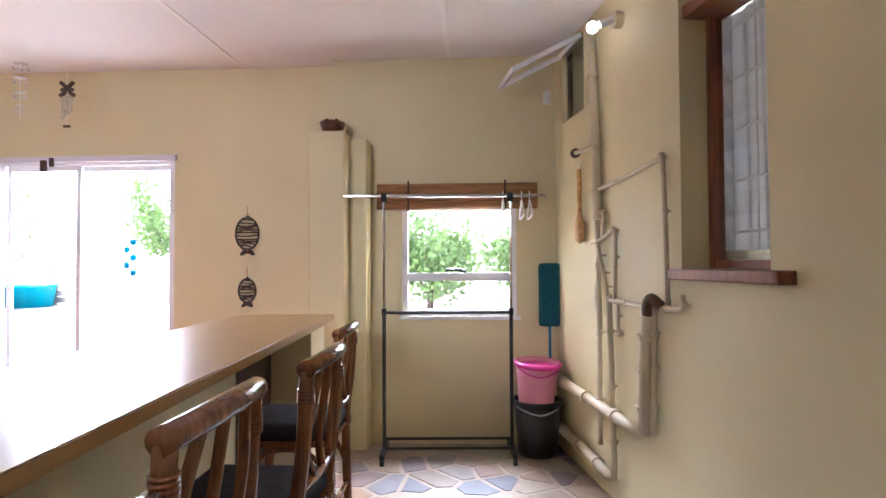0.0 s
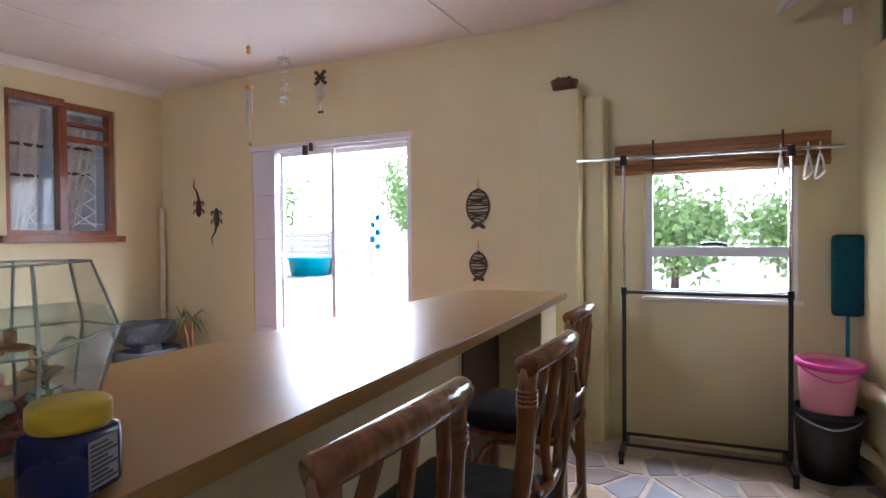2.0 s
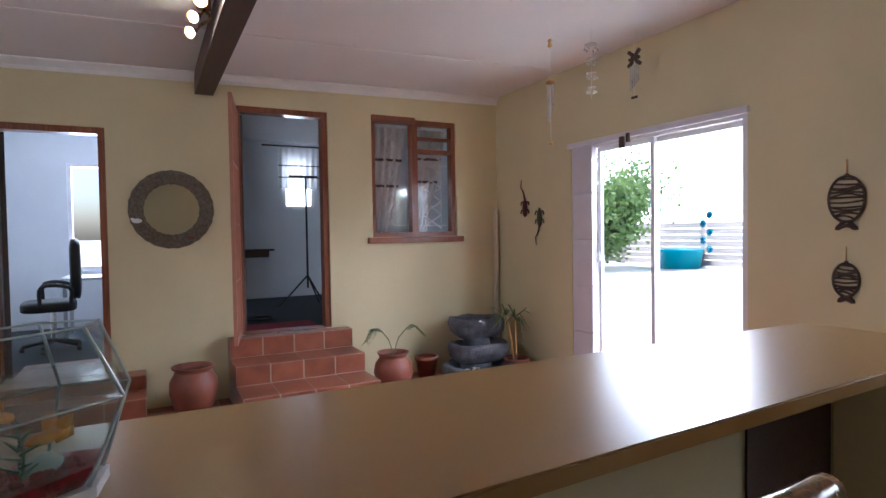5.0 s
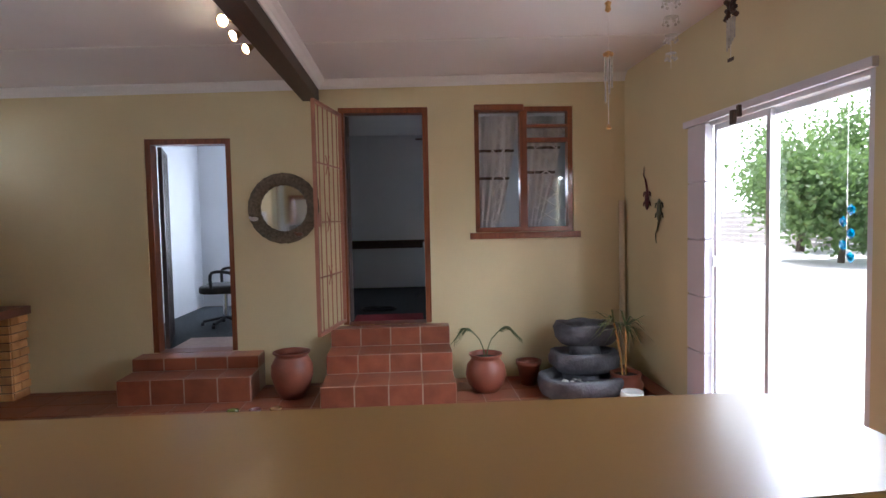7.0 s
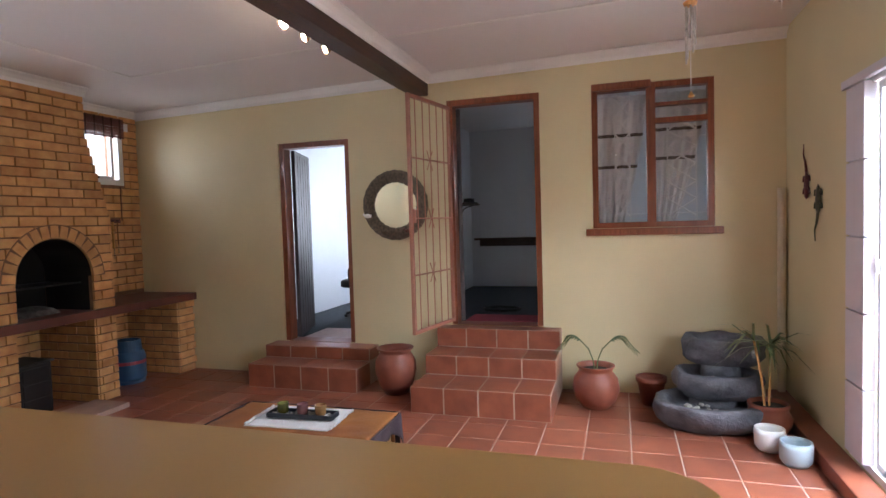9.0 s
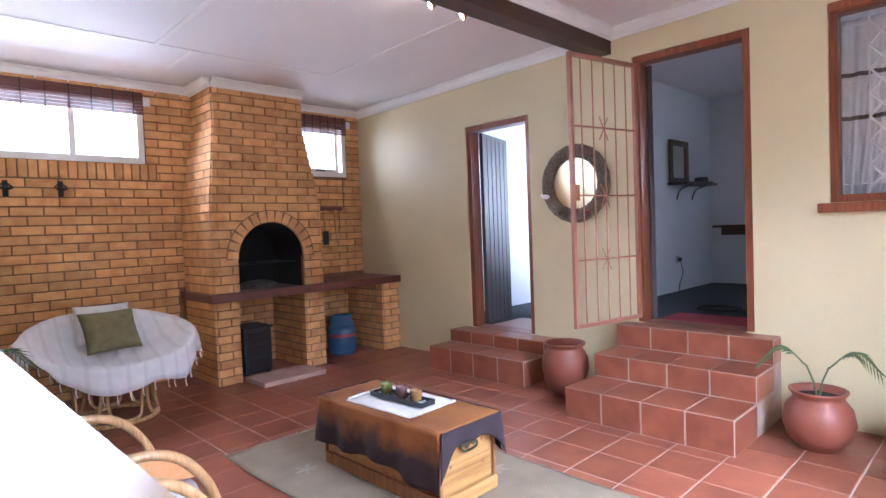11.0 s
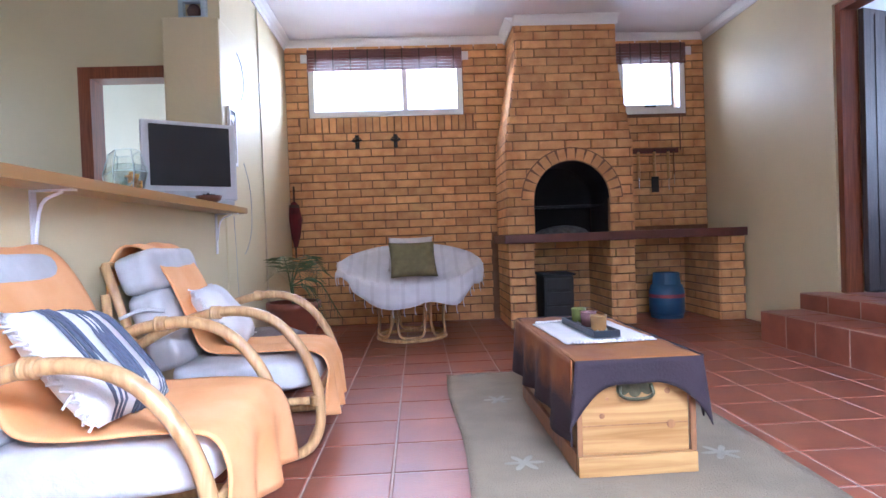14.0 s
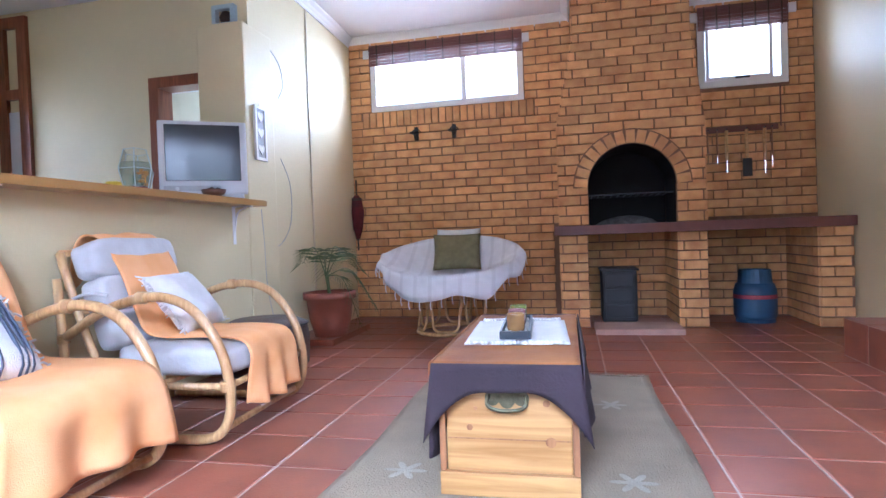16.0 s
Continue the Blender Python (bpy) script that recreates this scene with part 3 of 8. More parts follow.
nb("frame", frame_rect(bmesh.new(), "y", YB + 0.02, YB + 0.07, NB[0], NB[1], NB[2], NB[3], 0.05), M_ALU)
nb("transom", B(NB[0] + 0.05, NB[1] - 0.05, YB + 0.015, YB + 0.075, 1.30, 1.365), M_ALU)
nb("pane", B(NB[0] + 0.05, NB[1] - 0.05, YB + 0.043, YB + 0.047, 1.365, NB[3] - 0.05), M_GLASS).visible_shadow = False
nb("pane", B(NB[0] + 0.05, NB[1] - 0.05, YB + 0.043, YB + 0.047, NB[2] + 0.05, 1.30), M_GLASS).visible_shadow = False
nb("handle", T([(-0.23, YB + 0.0, 1.385), (-0.14, YB - 0.012, 1.39), (-0.07, YB - 0.005, 1.375)], 0.012, 8, 3), M_BLACK, "black window handle")
nb("sill", B(NB[0] - 0.02, NB[1] + 0.03, YB - 0.02, YB + 0.02, NB[2] - 0.03, NB[2] - 0.002, bev=0.004), M_ALU)
M_BAMBOO = wood("bamboo_blind", (0.25, 0.11, 0.045), (0.46, 0.24, 0.11), 0, 0.6, 5, 20, 0.3)


def rolled_blind(x0, x1, y, z, rows, label, r=0.022):
    bl = thing("bamboo_blind", ((x0 + x1) / 2, y, z), label, "blind", "rolled bamboo blinds")
    def p(name, bm, m, label=""):
        return under(part(name, bm, m, None, label, True), bl)
    for k in range(rows):
        bm = bmesh.new()
        cyl(bm, (x0, y + 0.006 * (k % 2), z - k * r * 1.5), (x1, y + 0.006 * (k % 2), z - k * r * 1.5), r, n=8)
        p("slat_roll", bm, M_BAMBOO)
    for t in (0.2, 0.8):
        x = x0 + (x1 - x0) * t
        p("cord", T([(x, y - r - 0.004, z + 0.045), (x, y - r - 0.006, z), (x, y - r - 0.004, z - rows * r * 1.5)], 0.008, 6, 2), M_DARKWOOD, "dark cord tie")
    return bl


rolled_blind(-0.78, 0.50, YB - 0.05, 2.055, 5, "rolled brown bamboo blind above the bar window", 0.026)

# ---- sliding door ----
sd = thing("sliding_door", ((SD[0] + SD[1]) / 2, YN, 0), "white aluminium sliding glass door to the garden", "door", kind="structure")
def sdp(name, bm, m, label=""):
    return under(part(name, bm, m, None, label), sd)


sdp("outer_frame", frame_rect(bmesh.new(), "y", YN + 0.01, YN + 0.11, SD[0], SD[1], SD[2], SD[3], 0.045), M_ALU)
for a, b, y in ((SD[0] + 0.33, SD[0] + 0.995, YN + 0.035), (SD[0] + 0.945, SD[1] - 0.045, YN + 0.075)):
    sdp("sash", frame_rect(bmesh.new(), "y", y, y + 0.03, a, b, SD[2] + 0.045, SD[3] - 0.045, 0.04), M_ALU)
    sdp("pane", B(a + 0.04, b - 0.04, y + 0.013, y + 0.017, SD[2] + 0.085, SD[3] - 0.085), M_GLASS).visible_shadow = False
sdp("lock", B(SD[0] + 0.345, SD[0] + 0.365, YN + 0.015, YN + 0.034, 1.25, 1.33), M_STEEL, "small steel lock")
# folded security shutter stacked beside the opening
M_SHUT = mat("lilac_white_panel", (0.70, 0.66, 0.72), 0.45, 0.04, 4, 0.03, 60)
sh = thing("security_shutter", (SD[0] + 0.19, YN - 0.02, SD[2]), "pale folded security shutter beside the sliding door", "shutter")
for k in range(5):
    zz = SD[2] + 0.05 + k * 0.435
    under(part("panel", B(SD[0] + 0.05, SD[0] + 0.32, YN - 0.03, YN + 0.034, zz, zz + 0.425, bev=0.006), M_SHUT), sh)
under(part("back_board", B(SD[0] + 0.055, SD[0] + 0.315, YN - 0.012, YN + 0.03, SD[2] + 0.06, SD[3] - 0.10), M_SHUT), sh)
under(part("rail", B(SD[0] - 0.02, SD[1] + 0.02, YN - 0.035, YN - 0.002, SD[3] - 0.02, SD[3] + 0.03, bev=0.004), M_SHUT), sh)
stp = thing("wall_latch", (-3.65, YN - 0.03, 2.30), "two small dark hooks on the door head", "hook")
part("hook", B(-0.05, 0.0, -0.03, 0.0, -0.06, 0.04, bev=0.01), M_DARKWOOD, stp)
part("hook", B(0.03, 0.06, -0.03, 0.0, -0.02, 0.06, bev=0.008), M_DARKWOOD, stp)
solid("door_kerb", B(XW, SD[1] + 0.1, YN - 0.16, YN, -0.005, 0.10, bev=0.01), M_TILE, "red tiled kerb along the garden wall", "kerb")

# ---- west window ----
ww = thing("window_1", (XW, (WW[0] + WW[1]) / 2, WW[2]), "red-brown wooden window with white trellis burglar bars", "window", kind="structure")
def wp(name, bm, m, label="", smooth=False):
    return under(part(name, bm, m, None, label, smooth), ww)


wp("frame", frame_rect(bmesh.new(), "x", XW - 0.13, XW - 0.03, WW[0], WW[1], WW[2], WW[3], 0.05), M_REDWOOD)
wp("mullion", B(XW - 0.12, XW - 0.02, 3.64, 3.715, WW[2] + 0.05, WW[3] - 0.05), M_REDWOOD)
wp("transom", B(XW - 0.115, XW - 0.035, 3.715, WW[1] - 0.05, 2.42, 2.465), M_REDWOOD)
wp("transom", B(XW - 0.115, XW - 0.035, 3.715, WW[1] - 0.05, 2.57, 2.60), M_REDWOOD)
wp("sill", B(XW - 0.03, XW + 0.05, WW[0] - 0.06, WW[1] + 0.06, WW[2] - 0.065, WW[2] - 0.002, bev=0.006), M_REDWOOD)
wp("head_board", B(XW - 0.03, XW + 0.015, WW[0], 3.68, WW[3] - 0.045, WW[3] + 0.02, bev=0.015), M_REDWOOD)
for a, b, c, d in ((WW[0] + 0.05, 3.64, WW[2] + 0.05, WW[3] - 0.05), (3.715, WW[1] - 0.05, WW[2] + 0.05, 2.42), (3.715, WW[1] - 0.05, 2.465, WW[3] - 0.05)):
    wp("pane", B(XW - 0.082, XW - 0.078, a, b, c, d), M_GLASS)
for a, b in ((WW[0] + 0.20, 3.50), (3.82, 4.06)):
    n = 7
    h = (WW[3] - WW[2] - 0.2) / n
    for k in range(n):
        z0 = WW[2] + 0.09 + k * h
        wp("trellis_bar", C((XW - 0.15, a, z0), (XW - 0.15, b, z0 + h), 0.008, n=5), M_CORNICE)
        wp("trellis_bar", C((XW - 0.15, b, z0), (XW - 0.15, a, z0 + h), 0.008, n=5), M_CORNICE)
    for y in (a, b):
        wp("trellis_bar", C((XW - 0.15, y, WW[2] + 0.05), (XW - 0.15, y, WW[3] - 0.05), 0.005, n=5), M_CORNICE)
for z in (1.62, 2.30, 2.66):
    wp("trellis_bar", C((XW - 0.155, WW[0] + 0.05, z), (XW - 0.155, WW[1] - 0.05, z), 0.005, n=5), M_CORNICE)
curtain("curtain", WW[0] + 0.03, 3.66, 1.50, 2.72, XW - 0.24, 5, 0.022, "white lace curtain drawn to one side behind the window", None, 0.5, 1, (12, 22))
curtain("curtain", 3.70, WW[1] - 0.03, 1.50, 2.72, XW - 0.24, 5, 0.022, "white lace curtain drawn to one side behind the window", None, 0.6, 1, (11, 20))

# ---- rooms behind the west doors ----
M_CARPET = mat("grey_carpet", (0.055, 0.065, 0.075), 0.95, 0.25, 30, 0.5, 300)
XR = -9.1
FO, FB = 0.345, 0.57
solid("wall_office", slab_with_holes(bmesh.new(), "x", XR - 0.15, XR, -2.2, 1.02, 0, ZC + 0.1, [(0.10, 0.95, 1.1, 2.55)]), M_WHITE_WALL, "white painted office wall with a bright window", "wall")
solid("wall_office_south", B(XR, XW - 0.2, -0.92, -0.78, 0, ZC + 0.1), M_WHITE_WALL, "white painted office wall", "wall")
solid("wall_partition", B(XR - 0.15, XW - 0.2, 1.02, 1.17, 0, ZC + 0.1), M_WHITE_WALL, "white painted partition between the two rooms", "wall")
solid("wall_bedroom", slab_with_holes(bmesh.new(), "x", XR - 0.15, XR, 1.17, 5.2, 0, ZC + 0.1, [(2.95, 3.42, 1.95, 2.78)]), M_WHITE_WALL, "white painted bedroom wall with a small window", "wall")
solid("wall_bedroom_north", B(XR - 0.15, XW - 0.2, 5.05, 5.2, 0, ZC + 0.1), M_WHITE_WALL, "white painted bedroom wall", "wall")
solid("floor_office", B(XR, XW - 0.2, -0.78, 1.02, 0.2, FO), M_CARPET, "dark grey office carpet", "floor")
solid("floor_bedroom", B(XR, XW - 0.2, 1.17, 5.05, 0.2, FB), M_CARPET, "dark grey bedroom carpet", "floor")
solid("threshold_office", B(XW - 0.2, XW, D1[0] + 0.056, D1[1] - 0.056, 0.3, 0.362), M_TILE, "terracotta tiled door threshold", "threshold")
solid("threshold_bedroom", B(XW - 0.2, XW, D2[0] + 0.056, D2[1] - 0.056, 0.5, 0.587), M_REDWOOD, "red painted door threshold", "threshold")
solid("ceiling_rooms", B(XR - 0.15, XW - 0.2, -2.2, 5.2, ZC, ZC + 0.1), M_CEIL, "white board ceiling of the back rooms", "ceiling")
ow = tagged(part("window_office", frame_rect(bmesh.new(), "x", XR - 0.08, XR - 0.02, 0.10, 0.95, 1.1, 2.55, 0.05), M_ALU), "white framed bright office window", "window", kind="structure")
bw = tagged(part("window_bedroom", frame_rect(bmesh.new(), "x", XR - 0.08, XR - 0.02, 2.95, 3.42, 1.95, 2.78, 0.04), M_ALU), "small bright bedroom window", "window", kind="structure")
curtain("curtain", 2.86, 3.50, 2.26, 2.90, XR + 0.06, 7, 0.02, "short sheer white curtain with dark bands on a rod", bands=(18, 30))
rod = tagged(part("curtain_rod", C((XR + 0.06, 2.62, 2.92), (XR + 0.06, 3.58, 2.92), 0.014, n=8), M_DARKWOOD), "dark wooden curtain rod over the small window", "rod")
# office door leaf
m0 = Matrix.Translation((XW - 0.14, D1[0] + 0.07, 0)) @ Matrix.Rotation(radians(108), 4, "Z")
M_DOOR = wood("dark_door_wood", (0.025, 0.02, 0.022), (0.075, 0.055, 0.05), 2, 0.55, 4, 14, 0.15, 0.0)
bm = B(0.0, 0.04, 0.0, 0.72, D1[2] + 0.015, D1[3] - 0.06, bev=0.004)
for k in range(1, 6):
    box(bm, -0.004, 0.044, 0.12 * k - 0.004, 0.12 * k + 0.004, D1[2] + 0.05, D1[3] - 0.1)
bmesh.ops.transform(bm, matrix=m0, verts=bm.verts)
under(part("board", bm, M_DOOR, None, "dark stained ledged boards"), door1)
bm = box(bmesh.new(), -0.018, -0.004, 0.63, 0.67, 1.28, 1.48)
cyl(bm, (-0.03, 0.65, 1.42), (-0.03, 0.55, 1.42), 0.008, n=8)
cyl(bm, (-0.004, 0.65, 1.42), (-0.03, 0.65, 1.42), 0.008, n=8)
bmesh.ops.transform(bm, matrix=m0, verts=bm.verts)
under(part("handle", bm, M_STEEL, None, "chromed lever handle"), door1)
# bedroom door leaf, folded back inside
bm = B(0.0, 0.04, 0.0, 0.79, D2[2] + 0.015, D2[3] - 0.06, bev=0.004)
m1 = Matrix.Translation((XW - 0.15, D2[0] + 0.06, 0)) @ Matrix.Rotation(radians(122), 4, "Z")
bmesh.ops.transform(bm, matrix=m1, verts=bm.verts)
under(part("leaf", bm, M_DOOR, None, "dark wooden leaf folded back into the room"), door2)

# barred gate
M_GATE = mat("salmon_gate_paint", (0.45, 0.19, 0.12), 0.45, 0.1, 9, 0.08, 60)
gate = thing("security_gate", (XW - 0.02, D2[0] + 0.02, 0.62), "salmon painted barred security gate swung open", "gate", rz=-11)
GW, GH = 0.78, 2.10
for bm in (B(0.0, 0.03, -0.015, 0.015, 0.0, GH), B(GW - 0.03, GW, -0.015, 0.015, 0.0, GH), B(0.03, GW - 0.03, -0.015, 0.015, 0.0, 0.03), B(0.03, GW - 0.03, -0.015, 0.015, GH - 0.03, GH)):
    part("frame_bar", bm, M_GATE, gate)
for k in range(1, 6):
    part("upright_bar", C((GW * k / 6, 0, 0.03), (GW * k / 6, 0, GH - 0.03), 0.006, n=6), M_GATE, gate)
for z in (0.52, 1.02, 1.55):
    part("cross_bar", B(0.03, GW - 0.03, -0.006, 0.006, z - 0.006, z + 0.006), M_GATE, gate)
    bm = bmesh.new()
    tube(bm, [(GW / 2 - 0.05, -0.01, z - 0.09), (GW / 2, -0.01, z), (GW / 2 + 0.05, -0.01, z + 0.09)], 0.005, 6, 4)
    tube(bm, [(GW / 2 + 0.05, -0.01, z - 0.09), (GW / 2, -0.01, z), (GW / 2 - 0.05, -0.01, z + 0.09)], 0.005, 6, 4)
    part("scroll", bm, M_GATE, gate)
part("lock_box", B(GW - 0.07, GW - 0.03, -0.02, 0.02, 0.98, 1.10), M_GATE, gate)

# ---- ceiling trim ----
beam = solid("beam", B(XW, XE + 1.1, 1.46, 1.62, 2.845, 3.04), M_DARKWOOD, "dark stained wooden ceiling beam", "beam")


def cornice(name, a, b, inward):
    """A coved strip from a to b along the ceiling, projecting to inward."""
    a, b = Vector((*a, ceil_z(a[1]))), Vector((*b, ceil_z(b[1])))
    nrm = Vector((*inward, 0))
    prof = [(0.0, 0.0), (0.075, 0.0), (0.075, -0.012), (0.045, -0.03), (0.02, -0.055), (0.012, -0.085), (0.0, -0.085)]
    bm = bmesh.new()
    rows = [[bm.verts.new(p + nrm * u + Vector((0, 0, v - 0.001))) for u, v in prof] for p in (a, b)]
    n = len(prof)
    for i in range(n):
        bm.faces.new((rows[0][i], rows[0][(i + 1) % n], rows[1][(i + 1) % n], rows[1][i]))
    bm.faces.new(rows[0])
    bm.faces.new(rows[1][::-1])
    return solid(name, bm, M_CORNICE, "white coved ceiling cornice", "cornice")


cornice("cornice_west", (XW, YS), (XW, 1.46), (1, 0))
cornice("cornice_west_far", (XW, 1.62), (XW, YN), (1, 0))
cornice("cornice_south", (XL, YS), (-3.60, YS), (0, 1))
cornice("cornice_south_far", (-4.62, YS), (XW, YS), (0, 1))
cornice("cornice_chimney", (-3.60, -1.48), (-4.62, -1.48), (0, 1))
cornice("cornice_chimney_side", (-3.60, YS), (-3.60, -1.48), (1, 0))
cornice("cornice_lounge", (XL, YS), (XL, -0.05), (-1, 0))
cornice("cornice_beam", (XW, 1.62), (-2.0, 1.62), (0, 1))
strips = bmesh.new()
box(strips, -4.5, XL, -0.82, -0.78, ZC - 0.006, ZC - 0.0005)
for x, ya, yb in ((-4.52, -0.78, 1.46), (-4.52, 1.70, 4.72), (-3.2, -1.40, -0.82), (-1.95, 1.70, 4.72), (-0.2, 1.70, 4.58), (-2.9, -0.78, 1.46)):
    box(strips, x - 0.02, x + 0.02, ya, yb, ZC - 0.006, ZC - 0.0005)
solid("ceiling_strips", sloped(strips), M_CORNICE, "thin white cover strips on the ceiling boards", "trim")
# Raised strip added to draw the wall's upright joint.
wj = solid("wall_joint", B(XL - 0.012, XL - 0.002, -0.98, -0.96, 0.0, 2.98), M_PIPE, "thin cream strip marking the upright joint in the wall", "trim")
solid("corner_pipe", C((XW + 0.05, YN - 0.05, 0.0), (XW + 0.05, YN - 0.05, 1.80), 0.03), M_PIPE, "cream painted pipe standing in the corner", "pipe")

# ---- outdoors ----
M_HAZE = emit("bright_hazy_sky", (0.95, 0.98, 1.0), 1.5)
solid("backdrop_sky", B(-900, 300, 140, 140.5, -0.2, 160), M_HAZE, "bright white hazy sky over the horizon", "sky")
M_PAVE = mat("pale_paving", (0.66, 0.64, 0.60), 0.8, 0.1, 0.6, 0.2, 30)
solid("ground", B(-400, 400, -400, 400, -0.4, -0.205), M_PAVE, "pale sunlit paving and dry garden ground", "ground")
solid("paving", B(XW, XE + 1, YN + 0.2, 14, -0.204, -0.06), M_PAVE, "pale concrete paving outside the sliding door", "pavement")
M_FENCE = wood("grey_fence_board", (0.22, 0.20, 0.19), (0.40, 0.37, 0.35), 0, 0.8, 2, 10, 0.2)
fence = thing("garden_fence", (-15, 23, -0.2), "weathered grey horizontal board garden fence", "fence")
for k in range(-14, 15):
    part("post", B(k * 2.4 - 0.07, k * 2.4 + 0.07, -0.02, 0.12, 0, 2.1), M_FENCE, fence)
for k in range(-14, 14):
    for j in range(7):
        part("board", B(k * 2.4 + 0.01, k * 2.4 + 2.39, -0.05, -0.021, 0.08 + j * 0.28, 0.08 + j * 0.28 + 0.25), M_FENCE, fence)
M_TEAL = mat("turquoise_plastic", (0.0, 0.33, 0.45), 0.35, 0.1, 2, 0.05, 40)
for at, w in (((-17.8, 22.0, -0.2), 2.0), ((-3.0, 19.0, -0.2), 0.9)):
    tub = thing("water_tub", at, "turquoise plastic water tub standing by the fence", "tub", "garden tubs")
    part("body", lathe(bmesh.new(), [(w * 0.44, 0), (w * 0.5, 0.75), (w * 0.53, 0.77), (w * 0.53, 0.83), (w * 0.48, 0.82), (w * 0.46, 0.3), (0.001, 0.28)], 28), M_TEAL, tub, "", True)
M_LEAF = mat("garden_leaves", (0.115, 0.18, 0.065), 0.5, 0.35, 3, 0.2, 30, second=(0.06, 0.11, 0.035), island=0.3)
lt = M_LEAF.node_tree
tl = lt.nodes.new("ShaderNodeBsdfTranslucent")
tl.inputs["Color"].default_value = (0.22, 0.34, 0.10, 1)
ms = lt.nodes.new("ShaderNodeMixShader")
ms.inputs[0].default_value = 0.45
lt.links.new(lt.nodes["Principled BSDF"].outputs[0], ms.inputs[1])
lt.links.new(tl.outputs[0], ms.inputs[2])
lt.links.new(ms.outputs[0], lt.nodes["Material Output"].inputs[0])
M_BARK = mat("bark", (0.12, 0.085, 0.06), 0.9, 0.25, 12, 0.6, 60)


def tree(at, height, spread, n, seed, label):
    rnd = random.Random(seed)
    tr = thing("garden_tree", at, label, "tree", "garden trees")
    bm = bmesh.new()
    tips = []
    tube(bm, [(0, 0, 0), (0.05, 0.03, height * 0.25), (0.0, 0.08, height * 0.5)], 0.09 * height / 3, 8, 3, 0.045 * height / 3)
    for k in range(9):
        a = k * 2.4 + rnd.random()
        r = spread * (0.5 + 0.5 * rnd.random())
        h0 = height * (0.15 + 0.3 * rnd.random())
        tip = Vector((math.cos(a) * r, math.sin(a) * r, height * (0.45 + 0.5 * rnd.random())))
        tube(bm, [(0, 0.03, h0), tuple(tip * 0.5 + Vector((0, 0, h0 * 0.4))), tuple(tip)], 0.03 * height / 3, 6, 3, 0.008)
        tips.append(tip)
    part("trunk", bm, M_BARK, tr, "brown branching trunk")
    verts, faces = [], []
    for k in range(n):
        t = rnd.choice(tips) * (0.55 + 0.5 * rnd.random())
        c = t + Vector([rnd.gauss(0, spread * 0.2) for _ in range(3)])
        if c.z < height * 0.08:
            c.z = height * 0.1 + rnd.random() * height * 0.3
        d = Vector([rnd.gauss(0, 1) for _ in range(3)]).normalized()
        s = d.orthogonal().normalized()
        L, w = 0.14 + 0.16 * rnd.random(), 0.05 + 0.04 * rnd.random()
        i = len(verts)
        verts += [c, c + d * L * 0.5 + s * w, c + d * L, c + d * L * 0.5 - s * w]
        faces.append((i, i + 1, i + 2, i + 3))
    me = bpy.data.meshes.new("crown")
    me.from_pydata([tuple(v) for v in verts], [], faces)
    me.materials.append(M_LEAF)
    cr = new("crown", me)
    cr.parent = tr
    cr["kind"] = "stuff"
    return tr


tree((-19.6, 18.0, -0.2), 4.0, 2.7, 15000, 3, "dense green garden shrub in front of the fence")
tree((-6.5, 24.5, -0.2), 6.5, 2.2, 5000, 5, "tall feathery garden tree behind the fence")
tree((-1.3, 17.0, -0.2), 4.0, 1.8, 3000, 7, "green garden tree seen through the bar window")
tree((-26, 21.0, -0.2), 6.5, 3.0, 7000, 9, "large garden tree beside the fence")
tree((1.8, 19.0, -0.2), 3.2, 1.6, 3000, 11, "small garden tree near the fence")
tree((-14.5, 27, -0.2), 6.0, 2.4, 4000, 13, "tall garden tree behind the fence")

# ---- bar stools ----
M_SEAT = mat("dark_patterned_cloth", (0.045, 0.04, 0.05), 0.85, 0.3, 25, 0.4, 150, second=(0.012, 0.012, 0.018))


